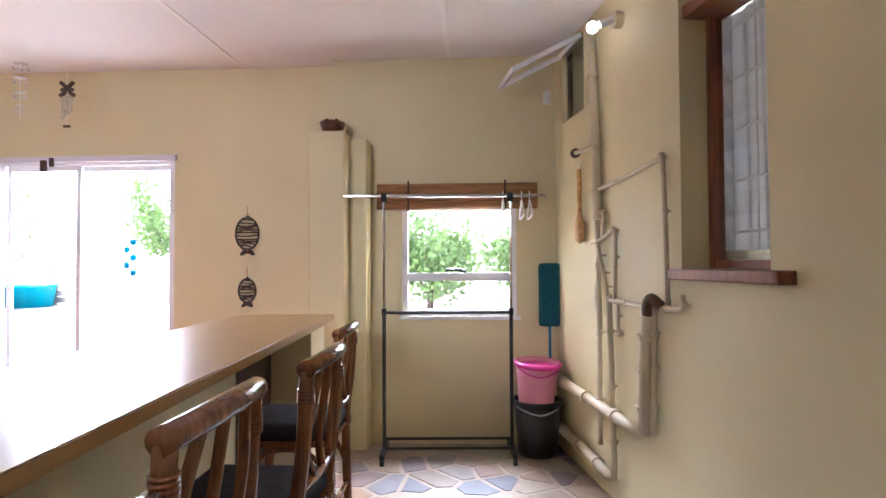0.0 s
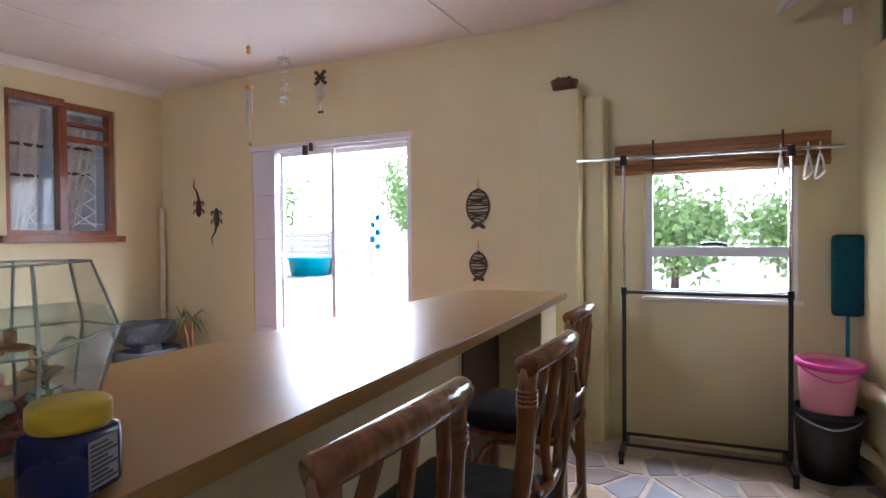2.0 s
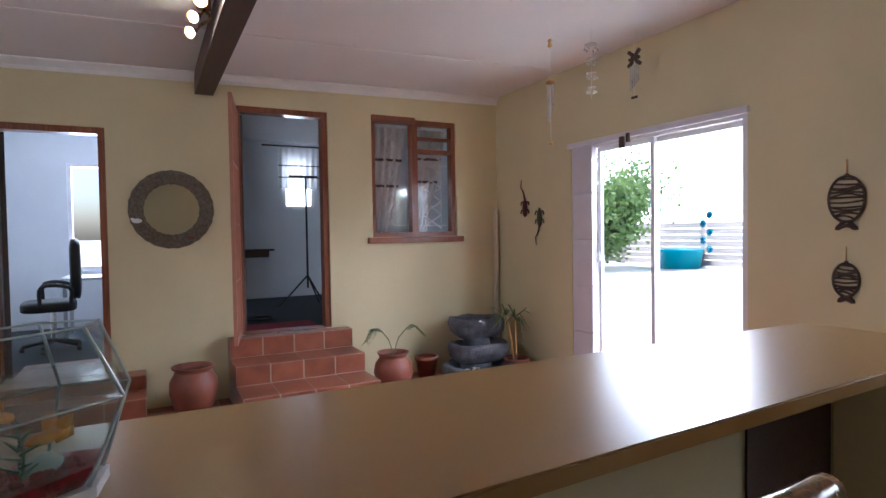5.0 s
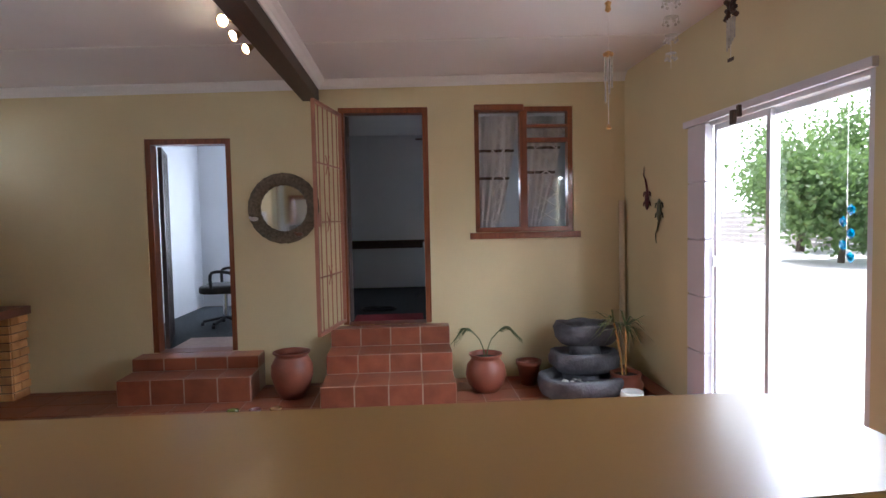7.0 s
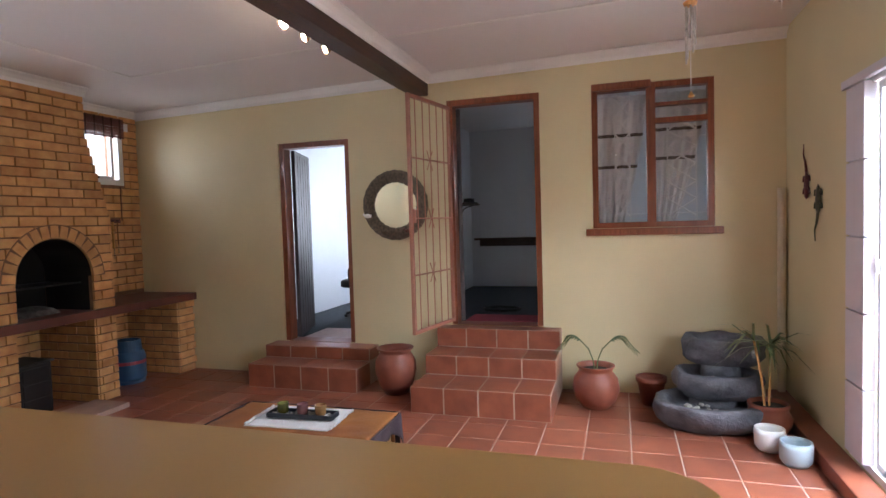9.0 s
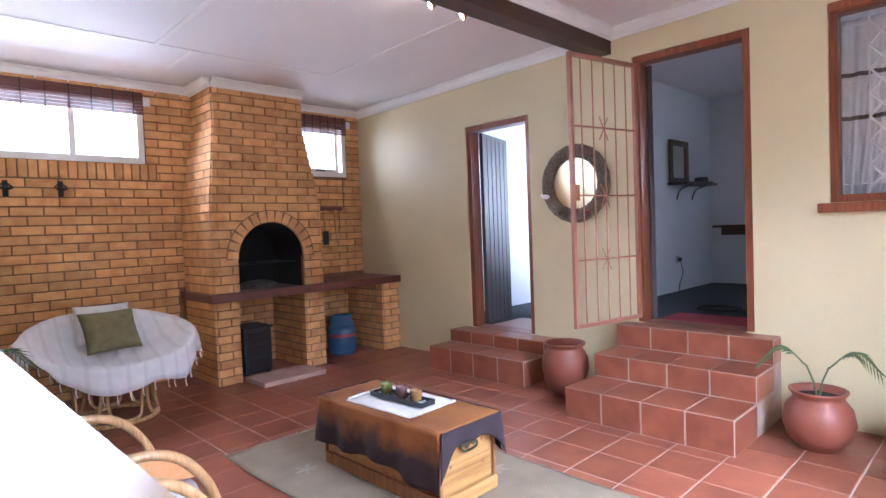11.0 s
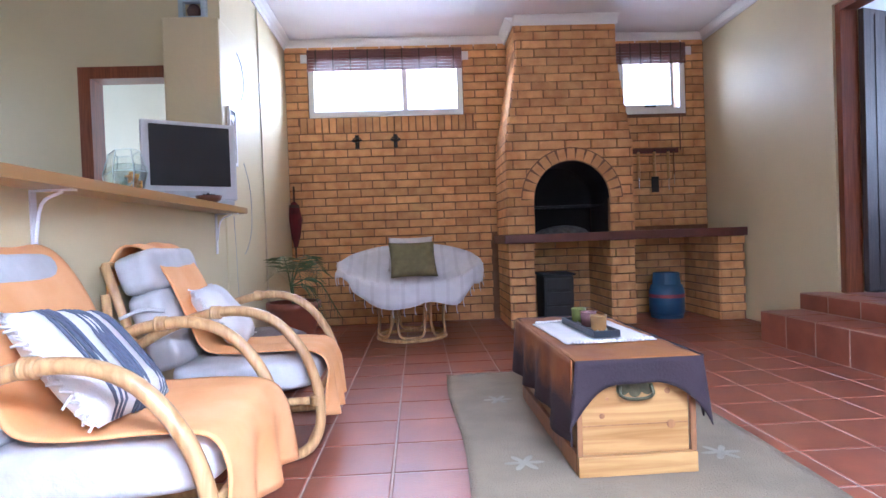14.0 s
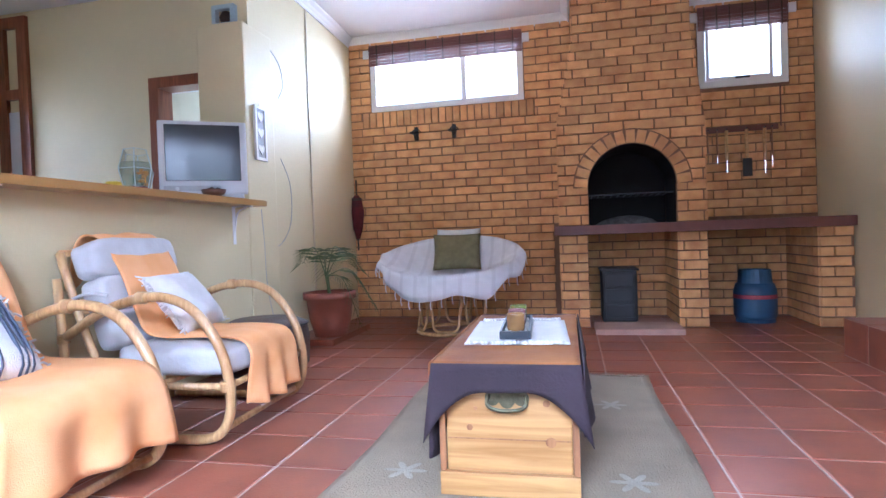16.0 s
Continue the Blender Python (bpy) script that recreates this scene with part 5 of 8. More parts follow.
for (x, z, c, dz) in ((-5.15, 1.80, (0.14, 0.02, 0.025), 1), (-4.89, 1.69, (0.09, 0.10, 0.05), -1)):
    gk = thing("gecko_ornament", (x, YN - 0.015, z), "painted metal gecko ornament crawling on the wall", "ornament", "gecko ornaments")
    m = mat("gecko_paint", c, 0.5, 0.3, 30, 0.2, 60)
    part("body", lathe(bmesh.new(), [(0.001, -0.11), (0.03, -0.09), (0.042, -0.03), (0.035, 0.04), (0.02, 0.08), (0.001, 0.10)], 12, (0, 0, 0), 1, 0.35), m, gk, "", True)
    part("tail", T([(0.0, 0, 0.09 * dz), (-0.03, 0, 0.17 * dz), (-0.07, 0, 0.22 * dz), (-0.06, 0, 0.30 * dz)], 0.011, 6, 4, 0.003), m, gk, "", True)
    for s in (-1, 1):
        for zz in (-0.05, 0.04):
            part("leg", T([(0.02 * s, 0, zz), (0.06 * s, 0, zz + 0.02), (0.075 * s, 0, zz - 0.02)], 0.007, 5, 3), m, gk)

# wind chimes hung from a line under the ceiling
M_SHELL = mat("shell_and_glass", (0.62, 0.60, 0.56), 0.3, 0.2, 30, 0.1, 60)


def chime(at, drop, kind_, label):
    ch = thing("wind_chime", at, label, "wind chime", "wind chimes")
    part("cord", C((0, 0, -drop), (0, 0, ceil_z(at[1]) - at[2] - 0.002), 0.002, n=4), M_CORNICE, ch)
    if kind_ == "tubes":
        part("cap", lathe(bmesh.new(), [(0.001, 0.0), (0.03, 0.005), (0.035, 0.02), (0.02, 0.03), (0.001, 0.04)], 14), M_PINE, ch, "pale wooden disc", True)
        for k in range(5):
            a = k * 1.256
            L = 0.16 + 0.03 * k
            part("tube", C((0.022 * math.cos(a), 0.022 * math.sin(a), -L), (0.022 * math.cos(a), 0.022 * math.sin(a), 0.0), 0.005, n=6), M_SHELL, ch, "", True)
        part("pendant", lathe(bmesh.new(), [(0.001, -0.03), (0.018, -0.02), (0.001, 0.01)], 8, (0, 0, -drop)), M_PINE, ch)
    elif kind_ == "shells":
        for j in range(4):
            bm = bmesh.new()
            z = 0.12 - 0.11 * j
            cyl(bm, (0, 0, z), (0, 0, z + 0.004), 0.05 - 0.006 * j, n=10)
            for k in range(6):
                a = k * 1.047 + j
                r = 0.05 - 0.006 * j
                bmesh.ops.create_icosphere(bm, subdivisions=1, radius=0.011, matrix=Matrix.Translation((r * math.cos(a), r * math.sin(a), z - 0.035)))
                cyl(bm, (r * math.cos(a), r * math.sin(a), z), (r * math.cos(a), r * math.sin(a), z - 0.03), 0.0015, n=4)
            part("tier", bm, M_SHELL, ch, "ring of clear shells and beads")
    else:
        m = M_DARKWOOD
        bm = tube(bmesh.new(), [(-0.055, 0, 0.06), (-0.02, 0, 0.03), (-0.015, 0, 0.0), (-0.03, 0, -0.03), (-0.06, 0, -0.05)], 0.016, 8, 4)
        tube(bm, [(0.055, 0, 0.06), (0.02, 0, 0.03), (0.015, 0, 0.0), (0.03, 0, -0.03), (0.06, 0, -0.05)], 0.016, 8, 4)
        cyl(bm, (-0.05, 0, 0.0), (0.05, 0, 0.0), 0.014, n=8)
        part("carved_head", bm, m, ch, "dark carved wooden crosspiece")
        for k in range(5):
            part("tube", C((-0.04 + 0.02 * k, 0, -0.24 + 0.015 * k), (-0.04 + 0.02 * k, 0, -0.05), 0.005, n=6), M_SHELL, ch, "", True)
        part("sail", B(-0.03, 0.03, -0.003, 0.003, -drop - 0.01, -drop + 0.01), m, ch)
    return ch


tubes = chime((-3.45, 3.75, 2.63), 0.42, "tubes", "pale tube wind chime under a wooden disc")
part("ornament", lathe(bmesh.new(), [(0.001, 0.27), (0.02, 0.285), (0.014, 0.31), (0.022, 0.33), (0.001, 0.345)], 10), M_PINE, tubes, "small pale wooden ornament", True)
chime((-3.45, 4.15, 2.86), 0.30, "shells", "tiered shell and glass bead wind chime")
chime((-3.30, 4.45, 2.87), 0.30, "carved", "wind chime with a dark carved wooden head")
M_CHBLUE = mat("blue_glass_charm", (0.0, 0.16, 0.30), 0.15, 0.2, 20, 0.0, 50)
sc = thing("sun_catcher", (-3.15, YN + 0.35, 1.60), "string of blue and green glass charms outside the door", "sun catcher")
part("cord", C((0, 0, -0.25), (0, 0, 1.409), 0.002, n=4), M_CORNICE, sc)
for k in range(5):
    bm = bmesh.new()
    bmesh.ops.create_icosphere(bm, subdivisions=1, radius=0.035, matrix=Matrix.Translation((0.03 * (-1) ** k, 0, 0.05 - 0.07 * k)) @ Matrix.Diagonal((1, 0.3, 1, 1)))
    part("charm", bm, M_CHBLUE, sc)
solid("roof_eave", B(XW - 0.3, XE + 1.2, YN + 0.2, YN + 0.75, ZC + 0.02, ZC + 0.12), M_CORNICE, "white soffit over the garden door", "eave")

# spotlights under the beam
M_BRASS = mat("worn_brass", (0.42, 0.27, 0.12), 0.3, 0.15, 12, 0.05, 60, metal=0.9)
M_SPOT = emit("spot_bulb", (1.0, 0.80, 0.52), 60)
spots = thing("spotlight_bar", (-3.95, 1.40, ceil_z(1.40)), "brass ceiling spotlight with three lit lamps", "spotlight")
part("bar", T([(-0.34, 0, -0.05), (-0.12, 0.05, -0.06), (0.12, -0.05, -0.06), (0.34, 0, -0.05)], 0.012, 8, 6), M_BRASS, spots, "", True)
part("mount", C((0, 0, -0.055), (0, 0, -0.001), 0.045, n=16), M_BRASS, spots)
for x, y in ((-0.30, -0.20), (0.0, -0.14), (0.28, -0.20)):
    hd_ = part("head", lathe(bmesh.new(), [(0.018, 0.0), (0.026, 0.03), (0.042, 0.075), (0.040, 0.075), (0.024, 0.03), (0.016, 0.005)], 14), M_BRASS, spots, "", True)
    hd_.matrix_basis = pose(x, -0.03, -0.10, 118, 0, 75 if x > 0 else 50)
    bb = part("bulb", lathe(bmesh.new(), [(0.001, 0.02), (0.028, 0.05), (0.03, 0.068), (0.001, 0.08)], 14), M_SPOT, hd_, "lit warm bulb", True)
    part("arm", T([(x, 0.0, -0.055), (x, -0.01, -0.085), (x, -0.03, -0.10)], 0.007, 6, 3), M_BRASS, spots)

# ---- mirror ----
M_WICKER = mat("grey_wicker", (0.20, 0.155, 0.105), 0.8, 0.3, 40, 0.9, 90)
mir = thing("round_mirror", (XW, 1.245, 1.785), "round mirror in a thick wicker frame with small birds", "mirror")
bm = bmesh.new()
NR, NS = 56, 12
rings = []
for i in range(NR):
    a = 2 * math.pi * i / NR
    ring = []
    for k in range(NS):
        b = 2 * math.pi * k / NS
        rr = 0.29 + 0.062 * math.cos(b) * (1 + 0.06 * math.sin(i * 3.7 + k))
        ring.append(bm.verts.new((0.028 + 0.028 * math.sin(b) * (1 + 0.15 * math.sin(i * 5.1)), rr * math.cos(a), rr * math.sin(a))))
    rings.append(ring)
for i in range(NR):
    for k in range(NS):
        bm.faces.new((rings[i][k], rings[(i + 1) % NR][k], rings[(i + 1) % NR][(k + 1) % NS], rings[i][(k + 1) % NS]))
part("frame", bm, M_WICKER, mir, "thick woven wicker ring")
part("mirror_glass", C((0.004, 0, 0), (0.02, 0, 0), 0.245, n=56), M_MIRROR, mir, "clear mirror glass")
for a, c in ((200, M_CORNICE), (250, M_WICKER), (300, M_CLAYBOWL)):
    y, z = 0.30 * math.cos(radians(a)), 0.30 * math.sin(radians(a))
    bm = bmesh.new()
    bmesh.ops.create_icosphere(bm, subdivisions=2, radius=0.028, matrix=Matrix.Translation((0.075, y, z)) @ Matrix.Diagonal((1, 1.5, 0.8, 1)))
    bmesh.ops.create_icosphere(bm, subdivisions=1, radius=0.015, matrix=Matrix.Translation((0.09, y - 0.035, z + 0.015)))
    part("bird_ornament", bm, c, mir, "small bird ornament", True)

# ---- pots and plants along the west wall ----
M_POT = mat("terracotta_pot", (0.27, 0.08, 0.045), 0.5, 0.15, 8, 0.15, 60, second=(0.19, 0.055, 0.032))
M_SOIL = mat("dark_soil", (0.04, 0.028, 0.02), 0.95, 0.3, 40, 0.8, 90)
M_PALM = mat("palm_leaf", (0.07, 0.13, 0.045), 0.45, 0.3, 8, 0.1, 60, second=(0.12, 0.13, 0.05))


def pot(at, prof, label, name="plant_pot"):
    p = thing(name, at, label, "pot", "terracotta pots")
    part("body", lathe(bmesh.new(), prof, 36), M_POT, p, "", True)
    return p


def inner(prof, t=0.015):
    """Closes a pot's profile with an inside wall."""
    return prof + [(prof[-1][0] - t, prof[-1][1])] + [(max(0.01, r - t), z) for r, z in prof[::-1][1:-1]] + [(0.001, 0.03)]


pot((-5.30, 1.36, 0), inner([(0.105, 0.0), (0.16, 0.09), (0.195, 0.22), (0.19, 0.31), (0.15, 0.385), (0.145, 0.40), (0.17, 0.42), (0.175, 0.435)]), "large terracotta urn beside the steps", "terracotta_urn")
p1 = pot((-5.28, 3.19, 0), inner([(0.11, 0.0), (0.17, 0.07), (0.196, 0.16), (0.18, 0.25), (0.138, 0.305), (0.138, 0.325), (0.156, 0.345), (0.16, 0.358)]), "round terracotta pot with a small palm")
pot((-5.45, 3.64, 0), inner([(0.08, 0.0), (0.112, 0.19), (0.125, 0.195), (0.128, 0.235), (0.118, 0.235)]), "plain terracotta flower pot")
p4 = pot((-4.90, 4.41, 0), inner([(0.10, 0.0), (0.145, 0.07), (0.157, 0.13), (0.125, 0.19), (0.135, 0.205), (0.138, 0.235)]), "wide terracotta pot with a spiky plant")
for p, z, r in ((p1, 0.315, 0.128), (p4, 0.205, 0.115)):
    part("soil", C((0, 0, z - 0.03), (0, 0, z), r, n=24), M_SOIL, p, "dark potting soil")
for at, m, lb in (((-4.60, 4.35, 0), M_CORNICE, "small white ceramic plant pot"), ((-4.38, 4.45, 0), M_TEALBOX, "small pale plant pot with a dark rim")):
    w = thing("small_pot", at, lb, "pot", "small pots")
    part("body", lathe(bmesh.new(), inner([(0.07, 0.0), (0.092, 0.03), (0.098, 0.12), (0.094, 0.15)], 0.012), 24), m, w, "", True)


def frond(bm, base, tip, rise, n, leaf):
    """A feathered leaf that bends from base to tip."""
    b, t = Vector(base), Vector(tip)
    mid = (b + t) / 2 + Vector((0, 0, rise))
    P = smooth_path([b, mid, t], 8)
    tube(bm, [tuple(p) for p in P], 0.006, 5, 1, 0.002)
    L = len(P)
    for k in range(n):
        f = 0.3 + 0.7 * k / n
        i = min(L - 2, int(f * (L - 1)))
        p, d = P[i], (P[i + 1] - P[i]).normalized()
        side = d.cross(Vector((0, 0, 1))).normalized()
        for s in (-1, 1):
            q = p + (side * s * 0.75 + d * 0.6 + Vector((0, 0, -0.35))).normalized() * leaf * (1 - 0.5 * abs(f - 0.6))
            w = d * 0.0045
            a, c, e = bm.verts.new(p - w), bm.verts.new(p + w), bm.verts.new(q)
            m2 = bm.verts.new((p + q) / 2 + w * 1.4 + Vector((0, 0, 0.01)))
            bm.faces.new((a, c, m2))
            bm.faces.new((a, m2, e))


palm = thing("potted_palm", (-5.28, 3.19, 0.315), "young palm with two drooping fronds", "plant")
for s_ in (-1, 1):
    part("stem", T([(0, 0.008 * s_, -0.01), (0.01, 0.02 * s_, 0.08), (0.01, 0.06 * s_, 0.19)], 0.005, 6, 3), M_PALM, palm)
bm = bmesh.new()
frond(bm, (0.01, 0.06, 0.185), (0.06, 0.33, 0.19), 0.115, 17, 0.12)
frond(bm, (0.01, -0.06, 0.185), (0.08, -0.31, 0.18), 0.115, 17, 0.12)
part("fronds", bm, M_PALM, palm, "green feathered fronds")


def spiky(at, stems, label, seed):
    rnd = random.Random(seed)
    sp_ = thing("potted_dracaena", at, label, "plant")
    for k in range(stems):
        x, y, h = rnd.uniform(-0.07, 0.07), rnd.uniform(-0.07, 0.07), rnd.uniform(0.38, 0.60)
        part("stem", T([(x * 0.4, y * 0.4, -0.01), (x * 0.8, y * 0.8, h * 0.5), (x * 1.5, y * 1.5, h)], 0.009, 6, 3), M_PINE, sp_)
        bm = bmesh.new()
        for j in range(18):
            a = rnd.uniform(0, 6.28)
            L = rnd.uniform(0.2, 0.40)
            up = rnd.uniform(-0.16, 0.16)
            c = Vector((x * 1.5, y * 1.5, h))
            e = c + Vector((math.cos(a) * L, math.sin(a) * L, up - 0.05))
            m_ = (c + e) / 2 + Vector((0, 0, 0.06))
            s = Vector((-math.sin(a), math.cos(a), 0)) * 0.009
            v = [bm.verts.new(q) for q in (c - s, c + s, m_ + s, m_ - s, e)]
            bm.faces.new(v[:4])
            bm.faces.new((v[3], v[2], v[4]))
        part("leaf_head", bm, M_PALM, sp_, "tuft of narrow green leaves")
    return sp_


spiky((-4.90, 4.41, 0.205), 2, "spiky dracaena with bare stems", 4)

# stone fountain of three stacked basins
M_STONE = mat("dark_carved_stone", (0.15, 0.15, 0.17), 0.75, 0.3, 7, 0.9, 40, second=(0.055, 0.055, 0.062))
M_PEBBLE = mat("pale_pebbles", (0.55, 0.51, 0.45), 0.6, 0.3, 30, 0.2, 60)
fnt = thing("stone_fountain", (-5.18, 4.0, 0), "three-tiered rough dark stone fountain with pebbles", "fountain")
for (cx, cy, cz, r, h) in ((0.20, 0.0, 0.0, 0.36, 0.20), (0.03, 0.09, 0.19, 0.285, 0.19), (-0.10, 0.17, 0.42, 0.265, 0.20)):
    prof = [(r * 0.72, 0.0), (r * 0.95, h * 0.35), (r, h * 0.75), (r * 0.95, h), (r * 0.78, h * 0.98), (r * 0.7, h * 0.65), (0.001, h * 0.6)]
    bm = lathe(bmesh.new(), prof, 30, (cx, cy, cz), 0.85, 1.12, 0.2)
    bmesh.ops.subdivide_edges(bm, edges=bm.edges[:], cuts=1, use_grid_fill=True)
    for v in bm.verts:
        k = 0.045 * noise.noise(v.co * 4.5) + 0.022 * noise.noise(v.co * 13)
        d = v.co - Vector((cx, cy, cz + h * 0.5))
        v.co += d.normalized() * k * (0.25 if v.co.z < cz + 0.02 else 1)
    part("basin", bm, M_STONE, fnt, "", True)
part("pedestal", lathe(bmesh.new(), [(0.19, 0.0), (0.16, 0.23)], 20, (0.0, 0.07, 0.0), wob=0.2), M_STONE, fnt, "", True)
part("pedestal", lathe(bmesh.new(), [(0.16, 0.27), (0.13, 0.46)], 20, (-0.09, 0.15, 0.0), wob=0.2), M_STONE, fnt, "", True)
rnd = random.Random(8)
for (cx, cy, cz, r) in ((0.24, -0.01, 0.128, 0.22), (0.05, 0.09, 0.31, 0.17)):
    for k in range(16):
        bm = bmesh.new()
        a, q = rnd.uniform(0, 6.28), r * math.sqrt(rnd.random())
        s = rnd.uniform(0.018, 0.042)
        bmesh.ops.create_icosphere(bm, subdivisions=2, radius=s, matrix=Matrix.Translation((cx + q * 0.8 * math.cos(a), cy + q * math.sin(a), cz + s * 0.3)) @ Matrix.Diagonal((1.2, 0.9, 0.6, 1)))
        part("pebble", bm, M_PEBBLE, fnt, "", True)

# ---- lounge ----
M_CUSHION = mat("pale_cushion_cloth", (0.58, 0.565, 0.57), 0.9, 0.1, 9, 0.35, 35)
M_ORANGE = mat("orange_cotton_throw", (0.84, 0.44, 0.19), 0.9, 0.10, 8, 0.3, 260, second=(0.78, 0.36, 0.12))
M_WHITECLOTH = mat("white_woven_cloth", (0.78, 0.76, 0.76), 0.95, 0.06, 12, 0.5, 220)
M_STRIPE = mat("blue_grey_stripe", (0.12, 0.14, 0.20), 0.95, 0.15, 40, 0.4, 200)
M_OLIVE = mat("olive_cloth", (0.22, 0.19, 0.09), 0.95, 0.15, 18, 0.4, 200)


def puff(bm, x0, x1, y0, y1, z0, z1, m=None, n=10, lump=0.012, seed=0.0, power=5.0):
    """A stuffed cushion: a box with rounded, uneven faces."""
    c = Vector(((x0 + x1) / 2, (y0 + y1) / 2, (z0 + z1) / 2))
    h = Vector(((x1 - x0) / 2, (y1 - y0) / 2, (z1 - z0) / 2))
    tmp = bmesh.new()
    bmesh.ops.create_cube(tmp, size=2)
    bmesh.ops.subdivide_edges(tmp, edges=tmp.edges, cuts=n, use_grid_fill=True)
    for v in tmp.verts:
        p = v.co
        s = (abs(p.x) ** power + abs(p.y) ** power + abs(p.z) ** power) ** (1 / power)
        p = p / s
        w = 1 + lump * 6 * noise.noise(p * 2.2 + Vector((seed, 0, 0))) + lump * 3 * noise.noise(p * 6 + Vector((0, seed, 0)))
        v.co = Vector((c.x + p.x * h.x, c.y + p.y * h.y, c.z + p.z * h.z * w))
    me = bpy.data.meshes.new("tmp")
    tmp.to_mesh(me)
    tmp.free()
    k = len(bm.verts)
    bm.from_mesh(me)
    bpy.data.meshes.remove(me)
    bm.verts.ensure_lookup_table()
    if m is not None:
        bmesh.ops.transform(bm, matrix=m, verts=bm.verts[k:])
    return bm


def pillow(bm, w, h, t, m, seed=0.0):
    """A square pillow: thick in the middle, thin at the seams."""
    n = 14
    grid = {}
    for side in (1, -1):
        for i in range(n + 1):
            for j in range(n + 1):
                u, v = i / n * 2 - 1, j / n * 2 - 1
                if side < 0 and (i in (0, n) or j in (0, n)):
                    grid[side, i, j] = grid[1, i, j]
                    continue
                k = ((1 - u ** 4) * (1 - v ** 4)) ** 0.55
                bul = 1 - 0.10 * (1 - abs(v)) * (abs(u) ** 3)
                z = side * t / 2 * k * (1 + 0.25 * noise.noise((u * 2 + seed, v * 2, side)))
                grid[side, i, j] = bm.verts.new(m @ Vector((u * w / 2 * (1 - 0.06 * (1 - v * v)), v * h / 2 * (1 - 0.06 * (1 - u * u)), z)))
    for side in (1, -1):
        for i in range(n):
            for j in range(n):
                q = [grid[side, i, j], grid[side, i + 1, j], grid[side, i + 1, j + 1], grid[side, i, j + 1]]
                bm.faces.new(q if side > 0 else q[::-1])
    return bm


def draped(name, prof, y0, y1, material, parent, wave=0.008, n=16, label="", seed=0.0, flare=0.0):
    """A cloth laid over a profile of (x, z), from y0 to y1, with soft folds where it hangs."""
    P = smooth_path([(x, 0, z) for x, z in prof], 5)
    bm = bmesh.new()
    rows = []
    for i, p in enumerate(P):
        f = i / (len(P) - 1)
        row = []
        for k in range(n + 1):
            u = k / n
            hang = max(0.0, (f - 0.72) / 0.28)
            d = wave * (0.35 + 2.4 * hang) * math.sin(u * 17 + seed + f * 2) + 0.012 * noise.noise((u * 3 + seed, f * 5, 0.3))
            w = 1 + flare * hang
            row.append(bm.verts.new((p.x + d * (0.4 + hang), (y0 + y1) / 2 + (u - 0.5) * (y1 - y0) * w, p.z + d * (1 - 0.7 * hang) + 0.02 * hang * noise.noise((u * 4, seed, 0)))))
        rows.append(row)
    for a, b in zip(rows, rows[1:]):
        for k in range(n):
            bm.faces.new((a[k], a[k + 1], b[k + 1], b[k]))
    ob = part(name, bm, material, parent, label, True)
    s = ob.modifiers.new("thick", "SOLIDIFY")
    s.thickness, s.offset = 0.007, 1
    return ob


def fringe(bm, a, b, n, length, seed):
    """Loose threads hanging between two points."""
    rnd = random.Random(seed)
    a, b = Vector(a), Vector(b)
    for k in range(n):
        p = a.lerp(b, (k + rnd.random()) / n)
        q = p + Vector((rnd.uniform(-0.02, 0.02), rnd.uniform(-0.02, 0.02), -length * rnd.uniform(0.6, 1.1)))
        tube(bm, [tuple(p), tuple((p + q) / 2 + Vector((rnd.uniform(-0.01, 0.01), rnd.uniform(-0.01, 0.01), 0))), tuple(q)], 0.0035, 4, 2)


